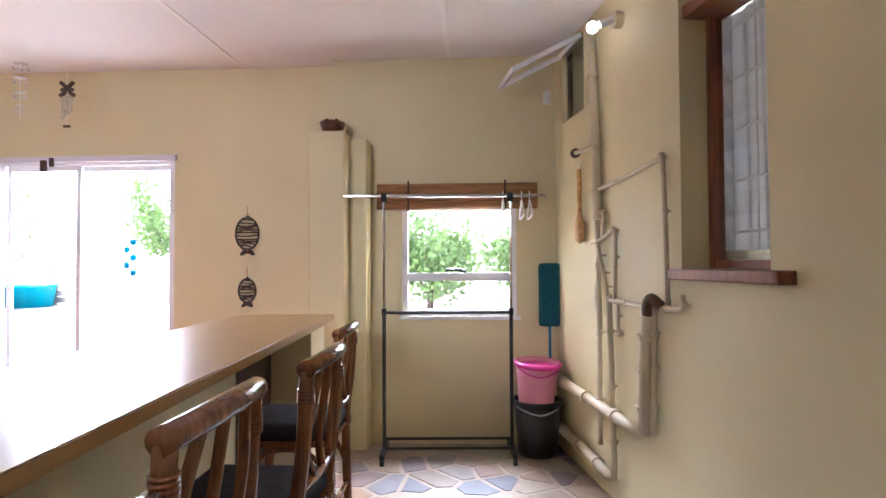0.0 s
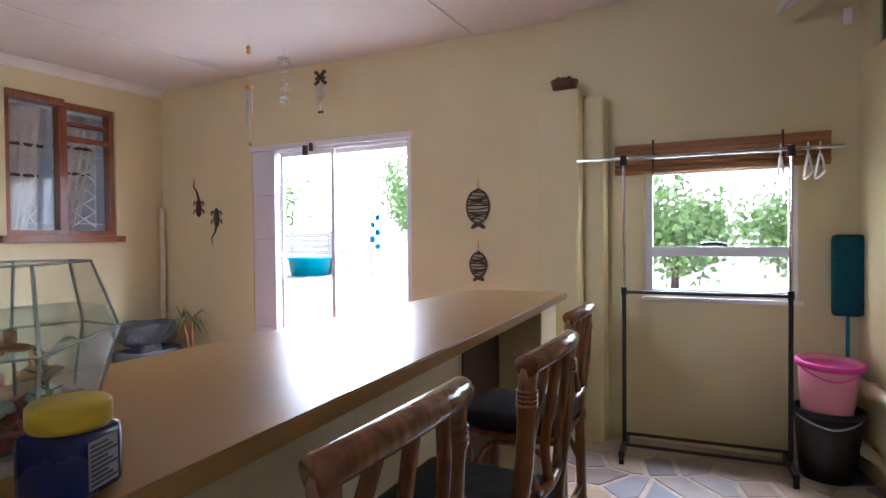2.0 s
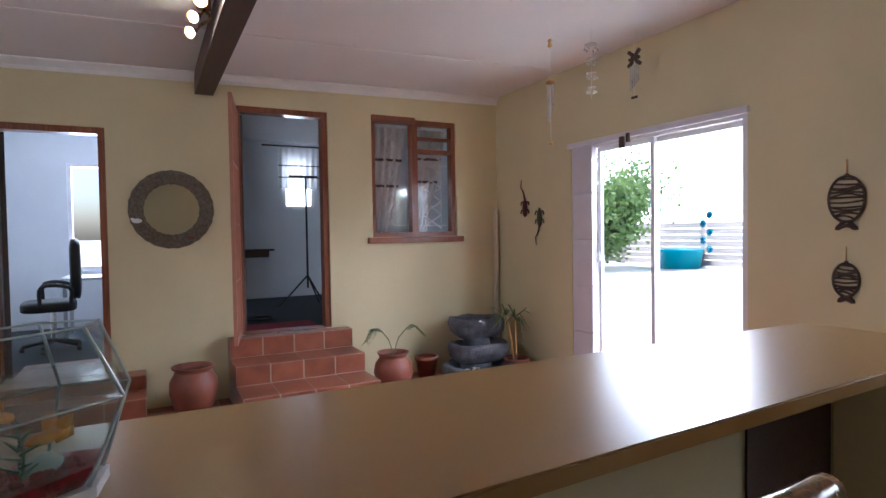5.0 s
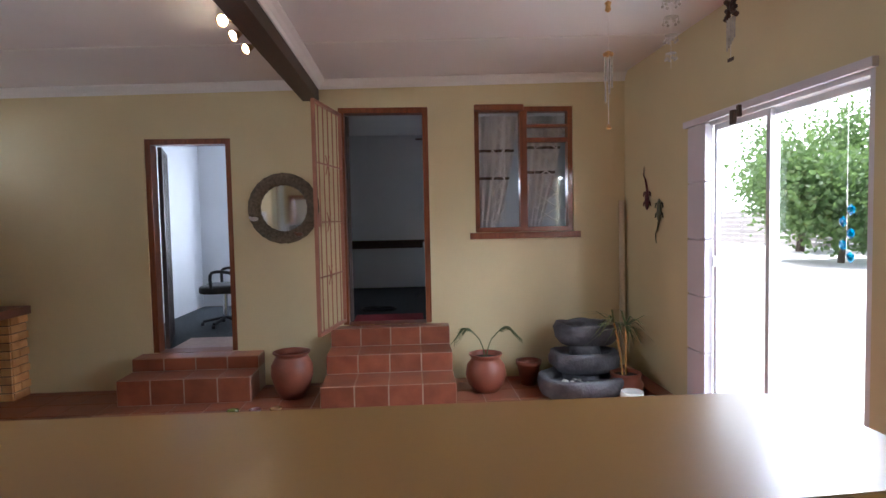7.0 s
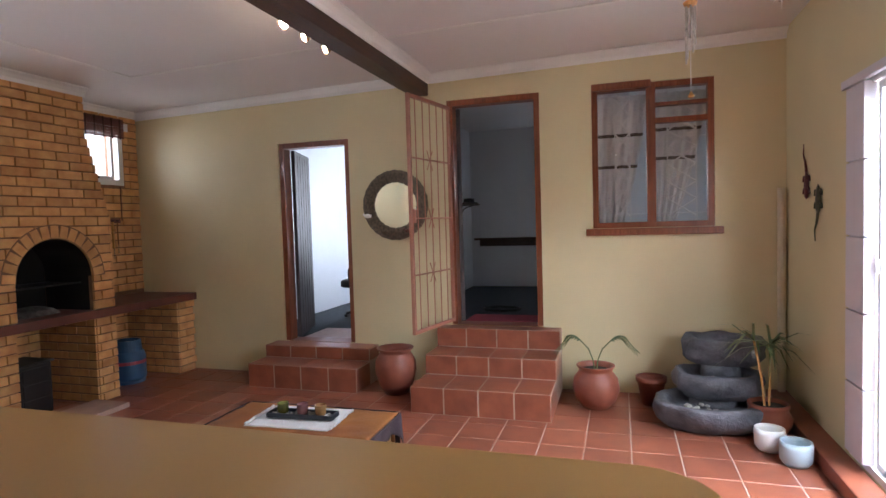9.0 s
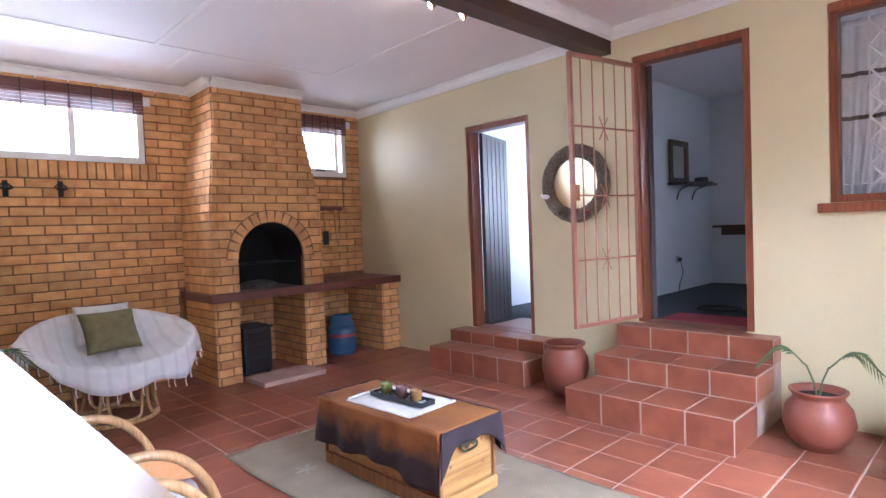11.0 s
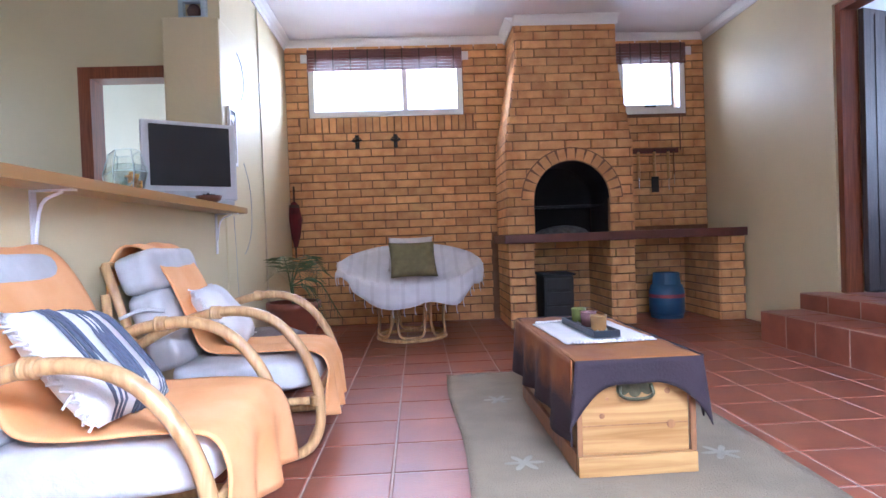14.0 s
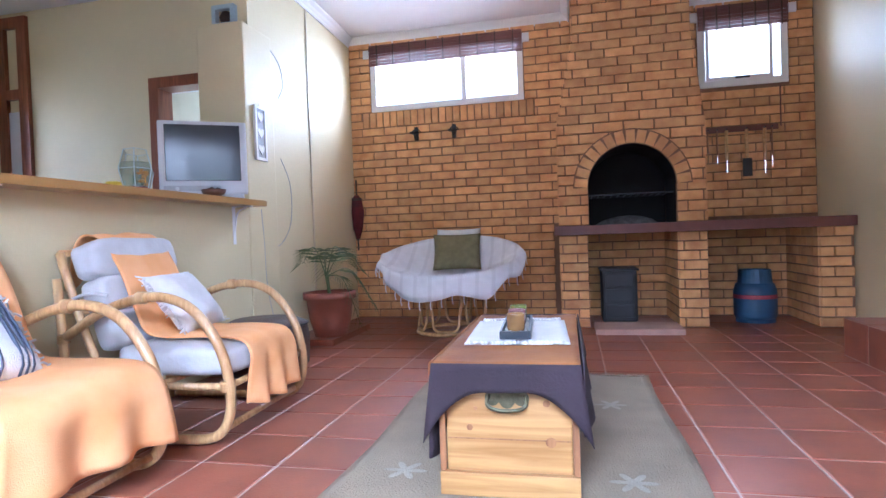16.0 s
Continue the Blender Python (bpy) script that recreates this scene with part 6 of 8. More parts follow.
def cane_chair(at, rz, throw, label):
    ch = thing("cane_armchair", at, label, "armchair", "cane armchairs", rz=rz)
    for s in (-1, 1):
        y = s * 0.345
        part("arm_hoop", T([(0.33, y, 0.44), (0.12, y, 0.56), (-0.10, y, 0.615), (-0.27, y, 0.575), (-0.39, y, 0.44), (-0.445, y, 0.27), (-0.44, y, 0.12), (-0.37, y, 0.035), (-0.2, y, 0.021), (0.1, y, 0.021), (0.30, y, 0.021)], 0.021, 10, 6), M_CANE, ch, "bent honey-coloured cane", True)
        part("back_post", T([(0.20, s * 0.30, 0.30), (0.29, s * 0.30, 0.54), (0.375, s * 0.30, 0.81)], 0.019, 8, 4), M_CANE, ch, "", True)
        part("rear_leg", T([(0.33, s * 0.335, 0.0), (0.34, s * 0.335, 0.35), (0.36, s * 0.335, 0.70)], 0.019, 8, 4), M_CANE, ch, "", True)
        part("side_rail", C((-0.43, s * 0.335, 0.24), (0.32, s * 0.335, 0.24), 0.016, n=8), M_CANE, ch, "", True)
        for (px, pz) in ((-0.435, 0.245), (-0.06, 0.612), (0.33, 0.44)):
            bm = lathe(bmesh.new(), [(0.018, -0.02)] + [q for k in range(4) for q in ((0.0255, -0.019 + 0.01 * k), (0.0275, -0.0145 + 0.01 * k), (0.0245, -0.0095 + 0.01 * k))] + [(0.018, 0.022)], 12)
            bd = part("binding", bm, M_CANE, ch, "split cane binding", True)
            bd.matrix_basis = pose(px, y, pz, 0, 0 if pz < 0.5 else 90, 0)
    for x, z in ((-0.43, 0.24), (-0.1, 0.24), (0.25, 0.24), (-0.40, 0.06)):
        part("cross_rail", C((x, -0.335, z), (x, 0.335, z), 0.015, n=8), M_CANE, ch, "", True)
    for z, x in ((0.81, 0.375), (0.55, 0.29)):
        part("back_rail", C((x, -0.30, z), (x, 0.30, z), 0.015, n=8), M_CANE, ch, "", True)
    bm = puff(bmesh.new(), -0.43, 0.18, -0.29, 0.29, 0.255, 0.40, seed=1.7)
    part("seat_cushion", bm, M_CUSHION, ch, "pale quilted seat cushion", True)
    tilt = Matrix.Translation((0.19, 0, 0.36)) @ Matrix.Rotation(radians(17), 4, "Y")
    bm = puff(bmesh.new(), -0.10, 0.04, -0.28, 0.28, 0.0, 0.18, tilt, seed=3.1)
    part("back_cushion", bm, M_CUSHION, ch, "pale quilted roll of the back cushion", True)
    part("back_cushion", puff(bmesh.new(), -0.11, 0.05, -0.28, 0.28, 0.165, 0.345, tilt, seed=5.2), M_CUSHION, ch, "pale quilted roll of the back cushion", True)
    part("back_cushion", puff(bmesh.new(), -0.12, 0.05, -0.28, 0.28, 0.33, 0.51, tilt, seed=7.7), M_CUSHION, ch, "pale quilted roll of the back cushion", True)
    for s in (-1, 1):
        part("tie_tape", T([(0.16, s * 0.28, 0.62), (0.24, s * 0.31, 0.63), (0.32, s * 0.32, 0.60)], 0.008, 5, 3), M_CUSHION, ch)
    for y0, y1 in throw:
        draped("throw", [(0.425, 0.64), (0.405, 0.81), (0.35, 0.885), (0.26, 0.86), (0.17, 0.73), (0.09, 0.53), (0.04, 0.435), (-0.08, 0.415), (-0.28, 0.418), (-0.42, 0.405), (-0.468, 0.34), (-0.475, 0.25), (-0.478, 0.13)], y0, y1, M_ORANGE, ch, 0.006, 24, "orange cotton throw laid over the back and seat", at[1], 0.12)
    return ch


cane_chair((-1.735, 1.40, 0), 2, [(-0.19, 0.20)], "honey cane armchair with pale cushions and an orange throw")
cane_chair((-1.66, 2.36, 0), 1, [(-0.31, 0.27)], "honey cane armchair almost covered by an orange throw")


def throw_pillow(label, m4, stripes, w=0.40, h=0.34):
    pl = new("throw_pillow")
    tagged(pl, label, "pillow", "pillows on the armchairs")
    pl.matrix_world = m4
    part("body", pillow(bmesh.new(), w, h, 0.13, Matrix.Identity(4), m4.translation.y), M_WHITECLOTH, pl, "", True)
    if stripes:
        for u in (-0.15, -0.128, -0.106, -0.035, -0.012, 0.012, 0.035, 0.106, 0.128, 0.15):
            bm = bmesh.new()
            rows = []
            for j in range(15):
                v = -1 + 2 * j / 14
                uu = u / (w / 2)
                k = ((1 - uu ** 4) * (1 - v ** 4)) ** 0.55
                z = 0.065 * k * 1.05 + 0.004
                rows.append([bm.verts.new((u + du, v * h / 2 * 0.97, z)) for du in (-0.004, 0.004)])
            for a, b in zip(rows, rows[1:]):
                bm.faces.new((a[0], a[1], b[1], b[0]))
            ob = part("stripe", bm, M_STRIPE, pl, "woven blue-grey stripe", True)
            ob.modifiers.new("thick", "SOLIDIFY").thickness = 0.008
    for s in (-1, 1):
        bm = bmesh.new()
        rnd = random.Random(int(10 * s + m4.translation.y * 10))
        for k in range(26):
            v = (-0.5 + (k + 0.5) / 26) * h
            d = rnd.uniform(0.025, 0.05)
            tube(bm, [(s * w * 0.48, v, 0), (s * (w * 0.48 + d * 0.5), v + rnd.uniform(-0.01, 0.01), rnd.uniform(-0.01, 0.015)), (s * (w * 0.48 + d), v + rnd.uniform(-0.015, 0.015), rnd.uniform(-0.015, 0.01))], 0.004, 4, 2)
        part("fringe", bm, M_WHITECLOTH, pl, "knotted white fringe")
    return pl


throw_pillow("white fringed cotton pillow on the armchair", pose(-1.70, 1.32, 0.555, 0, -52, 10) @ pose(0, 0, 0, 0, 0, 90), False)
throw_pillow("white fringed pillow with blue-grey stripes", pose(-1.70, 2.40, 0.56, 0, -50, 8) @ pose(0, 0, 0, 0, 0, 80), True, 0.44, 0.38)

# round papasan chair
pap = thing("papasan_chair", (-2.53, -1.07, 0), "round cane bowl chair under a white striped throw", "papasan chair")
for r, z, rad in ((0.30, 0.018, 0.017), (0.31, 0.37, 0.016)):
    part("ring", T([(r * math.cos(a), r * math.sin(a), z) for a in (2 * math.pi * k / 20 for k in range(21))], rad, 8, 3), M_CANE, pap, "", True)
for k in range(6):
    a0, a1 = 2 * math.pi * k / 6 + 0.08, 2 * math.pi * (k + 1) / 6 - 0.08
    pts = []
    for a, z, q in ((a0, 0.34, 1.0), (a0 + 0.02, 0.18, 0.95), (a0 + 0.12, 0.06, 0.99), ((a0 + a1) / 2, 0.045, 1.0), (a1 - 0.12, 0.06, 0.99), (a1 - 0.02, 0.18, 0.95), (a1, 0.34, 1.0), ((a0 + a1) / 2, 0.355, 1.0), (a0, 0.34, 1.0)):
        pts.append((0.30 * q * math.cos(a), 0.30 * q * math.sin(a), z))
    part("loop", T(pts, 0.012, 8, 4), M_CANE, pap, "", True)
tiltm = Matrix.Translation((0, -0.02, 0.625)) @ Matrix.Rotation(radians(-15), 4, "X")
RB = 0.60


def bowl_point(r, a, lift=0.0):
    return tiltm @ Vector((r * RB * math.cos(a), r * RB * 0.95 * math.sin(a), -0.25 + 0.25 * r * r + lift))


bm = bmesh.new()
for k in range(14):
    a = 2 * math.pi * k / 14
    tube(bm, [tuple(bowl_point(q, a)) for q in (0.25, 0.6, 0.98)], 0.009, 6, 3)
part("bowl_ribs", bm, M_CANE, pap, "cane ribs of the bowl")
part("bowl_rim", T([tuple(bowl_point(0.98, 2 * math.pi * k / 24)) for k in range(25)], 0.017, 8, 3), M_CANE, pap, "", True)
bm = bmesh.new()
rows = []
for i in range(16):
    q = i / 15
    row = []
    for k in range(72):
        a = 2 * math.pi * k / 72
        wob = noise.noise((math.cos(a) * 2.4, math.sin(a) * 2.4, 1.7))
        if q <= 0.72:
            p = bowl_point(q / 0.72 * 1.02, a, 0.045 + 0.018 * noise.noise((math.cos(a) * q * 5, math.sin(a) * q * 5, 2.2)) + 0.016 * noise.noise((math.cos(a) * q * 13, math.sin(a) * q * 9, 5.2)))
        else:
            f = (q - 0.72) / 0.28
            p = bowl_point(1.02 + 0.05 * math.sin(f * 1.57), a, 0.05)
            drop = (0.11 + 0.12 * wob + 0.12 * max(0.0, math.sin(a)) ** 3) * f
            fold = 0.016 * f * math.sin(a * 11 + wob * 5)
            out = Vector((math.cos(a), math.sin(a), 0))
            p = p + out * fold - Vector((0, 0, drop))
        row.append(bm.verts.new(p))
    rows.append(row)
for a_, b_ in zip(rows, rows[1:]):
    for k in range(72):
        bm.faces.new((a_[k], a_[(k + 1) % 72], b_[(k + 1) % 72], b_[k]))
bmesh.ops.remove_doubles(bm, verts=bm.verts, dist=1e-5)
M_THROW = mat("white_striped_throw", (0.74, 0.73, 0.76), 0.95, 0.06, 10, 0.4, 200)
nt = M_THROW.node_tree
wv = nt.nodes.new("ShaderNodeTexWave")
wv.inputs["Scale"].default_value, wv.inputs["Distortion"].default_value = 2.6, 1.2
geo_ = [n for n in nt.nodes if n.type == "NEW_GEOMETRY"][0]
nt.links.new(geo_.outputs["Position"], wv.inputs["Vector"])
rmp = nt.nodes.new("ShaderNodeValToRGB")
rmp.color_ramp.elements[0].position, rmp.color_ramp.elements[1].position = 0.80, 0.93
rmp.color_ramp.elements[0].color, rmp.color_ramp.elements[1].color = (0, 0, 0, 1), (0.25, 0.25, 0.25, 1)
nt.links.new(wv.outputs["Fac"], rmp.inputs[0])
mx = nt.nodes.new("ShaderNodeMix")
mx.data_type = "RGBA"
src = [n for n in nt.nodes if n.type == "VALTORGB" and n is not rmp][0]
nt.links.new(rmp.outputs[0], mx.inputs[0])
nt.links.new(src.outputs[0], mx.inputs[6])
mx.inputs[7].default_value = (0.40, 0.38, 0.40, 1)
bs = nt.nodes["Principled BSDF"]
nt.links.new(mx.outputs[2], bs.inputs["Base Color"])
thr = tagged(part("bowl_throw", bm, M_THROW, None, "", True), "white throw with grey stripes spread over the bowl chair", "throw")
thr.matrix_world = pose(-2.53, -1.07, 0)
thr.modifiers.new("thick", "SOLIDIFY").thickness = 0.008
bm = bmesh.new()
for k in range(46):
    a = 2 * math.pi * k / 46
    wob = noise.noise((math.cos(a) * 2.4, math.sin(a) * 2.4, 1.7))
    p = bowl_point(1.07, a, 0.05) - Vector((0, 0, 0.11 + 0.12 * wob + 0.12 * max(0.0, math.sin(a)) ** 3))
    p += Vector((math.cos(a), math.sin(a), 0)) * 0.016 * math.sin(a * 11 + wob * 5)
    tube(bm, [tuple(p + Vector((0, 0, 0.01))), tuple(p + Vector((0.004, 0.004, -0.03))), tuple(p + Vector((-0.004, 0.006, -0.065)))], 0.0045, 4, 2)
fr_ = tagged(part("fringe", bm, M_WHITECLOTH, thr, "white tasselled fringe"), kind="stuff")
for lb, mm, m4, w, h in (("pale cream pillow leaning behind another", M_WHITECLOTH, pose(-2.54, -1.35, 0.74, 112, 0, -4), 0.42, 0.34), ("olive green pillow with faded round motifs", M_OLIVE, pose(-2.56, -1.22, 0.69, 118, 0, 8), 0.43, 0.36)):
    pl = new("cushion")
    pl.matrix_world = m4
    tagged(pl, lb, "pillow", "pillows on the bowl chair")
    part("body", pillow(bmesh.new(), w, h, 0.12, Matrix.Identity(4), w), mm, pl, "", True)
    if mm is M_OLIVE:
        for u in (-0.11, 0.11):
            bm = bmesh.new()
            tube(bm, [(u + 0.03 * math.cos(a), 0.03 * math.sin(a), 0.056) for a in (2 * math.pi * k / 12 for k in range(13))], 0.005, 6, 2)
            part("motif", bm, M_PEBBLE, pl, "faded round motif")

# chest with cloth, runner, tray and candles
M_CHESTWOOD = wood("chest_pine", (0.29, 0.135, 0.036), (0.47, 0.275, 0.10), 0, 0.45, 3.0, 10, 0.06, 0.1)
M_CHESTEDGE = wood("chest_dark_edge", (0.16, 0.065, 0.025), (0.33, 0.15, 0.06), 2, 0.5, 4, 9, 0.1)
chest = thing("pine_chest", (-3.355, 1.545, 0), "low yellow pine chest with a brass end handle", "chest", rz=0.5)
part("body", B(-0.195, 0.195, -0.49, 0.49, 0.055, 0.395, bev=0.006), M_CHESTWOOD, chest)
for y0, y1 in ((-0.515, -0.49), (0.4905, 0.515)):
    part("plinth_board", B(-0.215, 0.215, y0, y1, 0.012, 0.085, bev=0.004), M_CHESTWOOD, chest, "pale plinth board")
for x0, x1 in ((-0.2155, -0.1955), (0.1955, 0.2155)):
    part("plinth_board", B(x0, x1, -0.49, 0.49, 0.012, 0.085, bev=0.004), M_CHESTEDGE, chest, "darker plinth board")
    for y in (-0.505, 0.494):
        part("corner_strip", B(x0, x1, y - 0.004, y + 0.012, 0.085, 0.395, bev=0.003), M_CHESTEDGE, chest, "worn dark corner strip")
part("lid", B(-0.21, 0.21, -0.51, 0.51, 0.395, 0.425, bev=0.005), M_CHESTEDGE, chest)
part("board_joint", B(-0.19, 0.19, 0.4902, 0.4915, 0.183, 0.187), M_CHESTEDGE, chest)
for x, z, r in ((-0.13, 0.12 + 0.06, 0.016), (0.12, 0.22, 0.010), (-0.12, 0.30, 0.011), (0.1, 0.28, 0.006)):
    part("knot", C((x, 0.4895, z), (x, 0.4912, z), r, n=14), M_CHESTEDGE, chest, "dark round knot")
M_OLDBRASS = mat("tarnished_brass", (0.14, 0.13, 0.075), 0.45, 0.3, 25, 0.3, 70, metal=0.7)
bm = B(-0.06, 0.06, 0.4905, 0.496, 0.300, 0.335, bev=0.002)
for s in (-1, 0, 1):
    bmesh.ops.create_cone(bm, cap_ends=True, segments=14, radius1=0.024, radius2=0.020, depth=0.006, matrix=Matrix.Translation((0.045 * s, 0.4935, 0.315 - 0.008 * (s == 0))) @ Matrix.Rotation(radians(90), 4, "X"))
part("handle_plate", bm, M_OLDBRASS, chest, "tarnished brass back plate")
part("bail", T([(-0.055, 0.50, 0.325), (-0.06, 0.515, 0.30), (-0.03, 0.52, 0.285), (0.03, 0.52, 0.285), (0.06, 0.515, 0.30), (0.055, 0.50, 0.325)], 0.006, 8, 4), M_OLDBRASS, chest, "brass bail handle", True)
M_CLOTH = mat("dyed_chest_cloth", (0.34, 0.13, 0.025), 0.85, 0.2, 3.5, 0.4, 120, second=(0.17, 0.05, 0.012))
M_DARKCLOTH = mat("dark_plum_cloth", (0.035, 0.02, 0.028), 0.85, 0.3, 7, 0.3, 120, second=(0.018, 0.010, 0.014))
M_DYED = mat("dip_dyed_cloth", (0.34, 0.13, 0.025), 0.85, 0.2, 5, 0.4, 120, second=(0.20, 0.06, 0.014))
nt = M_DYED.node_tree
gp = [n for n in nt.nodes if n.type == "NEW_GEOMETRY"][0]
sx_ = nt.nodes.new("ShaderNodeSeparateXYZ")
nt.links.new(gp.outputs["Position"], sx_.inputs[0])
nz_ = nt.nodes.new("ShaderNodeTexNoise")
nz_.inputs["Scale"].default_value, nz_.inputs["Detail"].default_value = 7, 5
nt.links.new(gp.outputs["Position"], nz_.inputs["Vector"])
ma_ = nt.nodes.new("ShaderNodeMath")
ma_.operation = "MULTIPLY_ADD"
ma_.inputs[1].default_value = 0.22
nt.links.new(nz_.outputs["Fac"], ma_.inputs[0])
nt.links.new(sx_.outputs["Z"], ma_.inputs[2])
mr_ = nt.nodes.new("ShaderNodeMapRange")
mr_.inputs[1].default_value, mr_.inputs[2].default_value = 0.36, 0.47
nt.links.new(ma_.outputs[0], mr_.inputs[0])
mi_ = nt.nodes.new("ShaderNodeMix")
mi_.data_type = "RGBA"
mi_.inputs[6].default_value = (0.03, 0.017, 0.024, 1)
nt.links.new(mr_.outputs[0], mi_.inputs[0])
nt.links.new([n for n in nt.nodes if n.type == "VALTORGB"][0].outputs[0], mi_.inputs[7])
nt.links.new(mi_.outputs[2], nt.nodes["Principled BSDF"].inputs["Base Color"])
cl = thing("chest_cloth", (-3.355, 1.545, 0.426), "dyed brown and plum cloth spread over the chest", "cloth", rz=0.5)


def sheet(f, nu, nv, material, parent, name, label, thick=0.005):
    bm = bmesh.new()
    g = [[bm.verts.new(f(i / nu, j / nv)) for j in range(nv + 1)] for i in range(nu + 1)]
    for i in range(nu):
        for j in range(nv):
            bm.faces.new((g[i][j], g[i + 1][j], g[i + 1][j + 1], g[i][j + 1]))
    ob = part(name, bm, material, parent, label, True)
    sm = ob.modifiers.new("thick", "SOLIDIFY")
    sm.thickness, sm.offset = thick, 1
    return ob


def top_sheet(u, v):
    return (-0.225 + 0.45 * u, -0.53 + 1.06 * v, 0.004 + 0.006 * noise.noise((u * 6, v * 10, 0)))


sheet(top_sheet, 20, 34, M_CLOTH, cl, "top", "golden brown dyed middle")


def side_sheet(s, drop, dark):
    def f(u, v):
        d = drop * (0.85 + 0.30 * noise.noise((u * 2.2, s, 0.5)))
        k = 0.018 * v * math.sin(u * 24 + s) + 0.012 * v
        return (s * (0.2255 + k + 0.006), -0.53 + 1.06 * u, 0.006 - (d if dark else 0.17) * v - (0.17 * 0 if not dark else 0))
    return f


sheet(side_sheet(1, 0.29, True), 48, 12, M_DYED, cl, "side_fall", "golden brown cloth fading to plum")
sheet(side_sheet(-1, 0.26, True), 48, 8, M_DARKCLOTH, cl, "side_fall", "dark plum cloth fall")


def end_sheet(s, drop):
    def f(u, v):
        edge = abs(u * 2 - 1) ** 3
        d = drop * (1 + 1.9 * edge)
        k = 0.012 * v * math.sin(u * 15) + 0.01
        return (-0.225 + 0.45 * u + (0.03 * v * (u * 2 - 1)), s * (0.532 + k), 0.006 - d * v)
    return f


sheet(end_sheet(1, 0.085), 30, 6, M_DARKCLOTH, cl, "end_fall", "dark plum end fall")
sheet(end_sheet(-1, 0.10), 30, 6, M_DARKCLOTH, cl, "end_fall", "dark plum end fall")
run = thing("table_runner", (-3.355, 1.52, 0.436), "white cotton runner with a tasselled edge", "runner", rz=3)
sheet(lambda u, v: (-0.185 + 0.37 * u, -0.27 + 0.54 * v, 0.002 + 0.004 * noise.noise((u * 5, v * 5, 3))), 12, 16, M_WHITECLOTH, run, "cloth", "")
bm = bmesh.new()
rnd = random.Random(2)
for s in (-1, 1):
    for k in range(24):
        x = -0.17 + 0.34 * (k + 0.5) / 24
        bmesh.ops.create_icosphere(bm, subdivisions=1, radius=0.009, matrix=Matrix.Translation((x, s * (0.268 + rnd.uniform(0, 0.012)), 0.006)))
tagged(part("tassels", bm, M_WHITECLOTH, run, "white knotted tassels", True), kind="stuff")
tray = thing("candle_tray", (-3.35, 1.54, 0.446), "narrow dark slate tray filled with small stones", "tray", rz=3)
bm = B(-0.05, 0.05, -0.21, 0.21, 0.0, 0.008)
for v in ((-0.055, -0.047, -0.215, 0.215), (0.047, 0.055, -0.215, 0.215), (-0.047, 0.047, -0.215, -0.207), (-0.047, 0.047, 0.207, 0.215)):
    box(bm, *v, 0.0, 0.028)
M_SLATE = mat("dark_slate", (0.03, 0.038, 0.05), 0.4, 0.2, 12, 0.2, 60)
part("body", bm, M_SLATE, tray)
bm = bmesh.new()
for k in range(60):
    bmesh.ops.create_icosphere(bm, subdivisions=1, radius=rnd.uniform(0.006, 0.011), matrix=Matrix.Translation((rnd.uniform(-0.04, 0.04), rnd.uniform(-0.2, 0.2), 0.014)))
tagged(part("stone_fill", bm, M_PEBBLE, tray, "loose small stones", True), kind="stuff")
for y, c, lb in ((0.12, (0.30, 0.16, 0.06), "amber glass tealight cup"), (0.0, (0.22, 0.10, 0.10), "mauve round tealight cup"), (-0.13, (0.16, 0.17, 0.04), "olive green tealight cup")):
    cu = thing("candle_holder", (-3.35 - y * 0.05, 1.54 + y, 0.460), lb, "candle holder", "candles on the tray")
    part("cup", lathe(bmesh.new(), inner([(0.026, 0.0), (0.033, 0.012), (0.034, 0.06), (0.036, 0.066)], 0.005), 20), mat("cup_glass", c, 0.2, 0.15, 20, 0.05, 50), cu, "", True)
    part("wax", C((0, 0, 0.006), (0, 0, 0.046), 0.025, n=16), M_CORNICE, cu, "pale candle wax")

# rug
M_RUG = mat("pale_sage_rug", (0.30, 0.235, 0.155), 0.98, 0.16, 4, 0.8, 130, second=(0.215, 0.17, 0.112))
rug = thing("area_rug", (-3.36, 1.60, 0), "worn pale grey-green rug with faint pattern", "rug")
sheet(lambda u, v: (-0.60 + 1.20 * u + 0.012 * math.sin(v * 9), -1.15 + 2.30 * v + 0.012 * math.sin(u * 7), 0.004 + 0.003 * noise.noise((u * 6, v * 9, 1))), 30, 50, M_RUG, rug, "rug_cloth", "", 0.006)
M_RUGM = mat("rug_motif", (0.38, 0.33, 0.25), 0.98, 0.15, 12, 0.6, 160)
for x, y in ((0.36, -0.55), (-0.36, -0.55), (0.38, 0.30), (-0.38, 0.30), (0.0, 0.95)):
    bm = bmesh.new()
    ed_ = [bm.verts.new((x + r_ * math.cos(a), y + r_ * math.sin(a), 0.0145)) for r_, a in ((0.05 + 0.028 * math.cos(6 * 2 * math.pi * k / 48), 2 * math.pi * k / 48) for k in range(48))]
    mid_ = bm.verts.new((x, y, 0.0165))
    for k in range(48):
        bm.faces.new((ed_[k], ed_[(k + 1) % 48], mid_))
    part("motif", bm, M_RUGM, rug, "faded flower motif")
bm = bmesh.new()
for s in (-1, 1):
    for k in range(90):
        x = -0.6 + 1.2 * (k + 0.5) / 90
        tube(bm, [(x, s * 1.15, 0.008), (x + rnd.uniform(-0.01, 0.01), s * 1.17, 0.006), (x + rnd.uniform(-0.015, 0.015), s * (1.185 + rnd.uniform(0, 0.015)), 0.005)], 0.003, 4, 2)
part("fringe", bm, M_RUGM, rug, "short pale fringe")

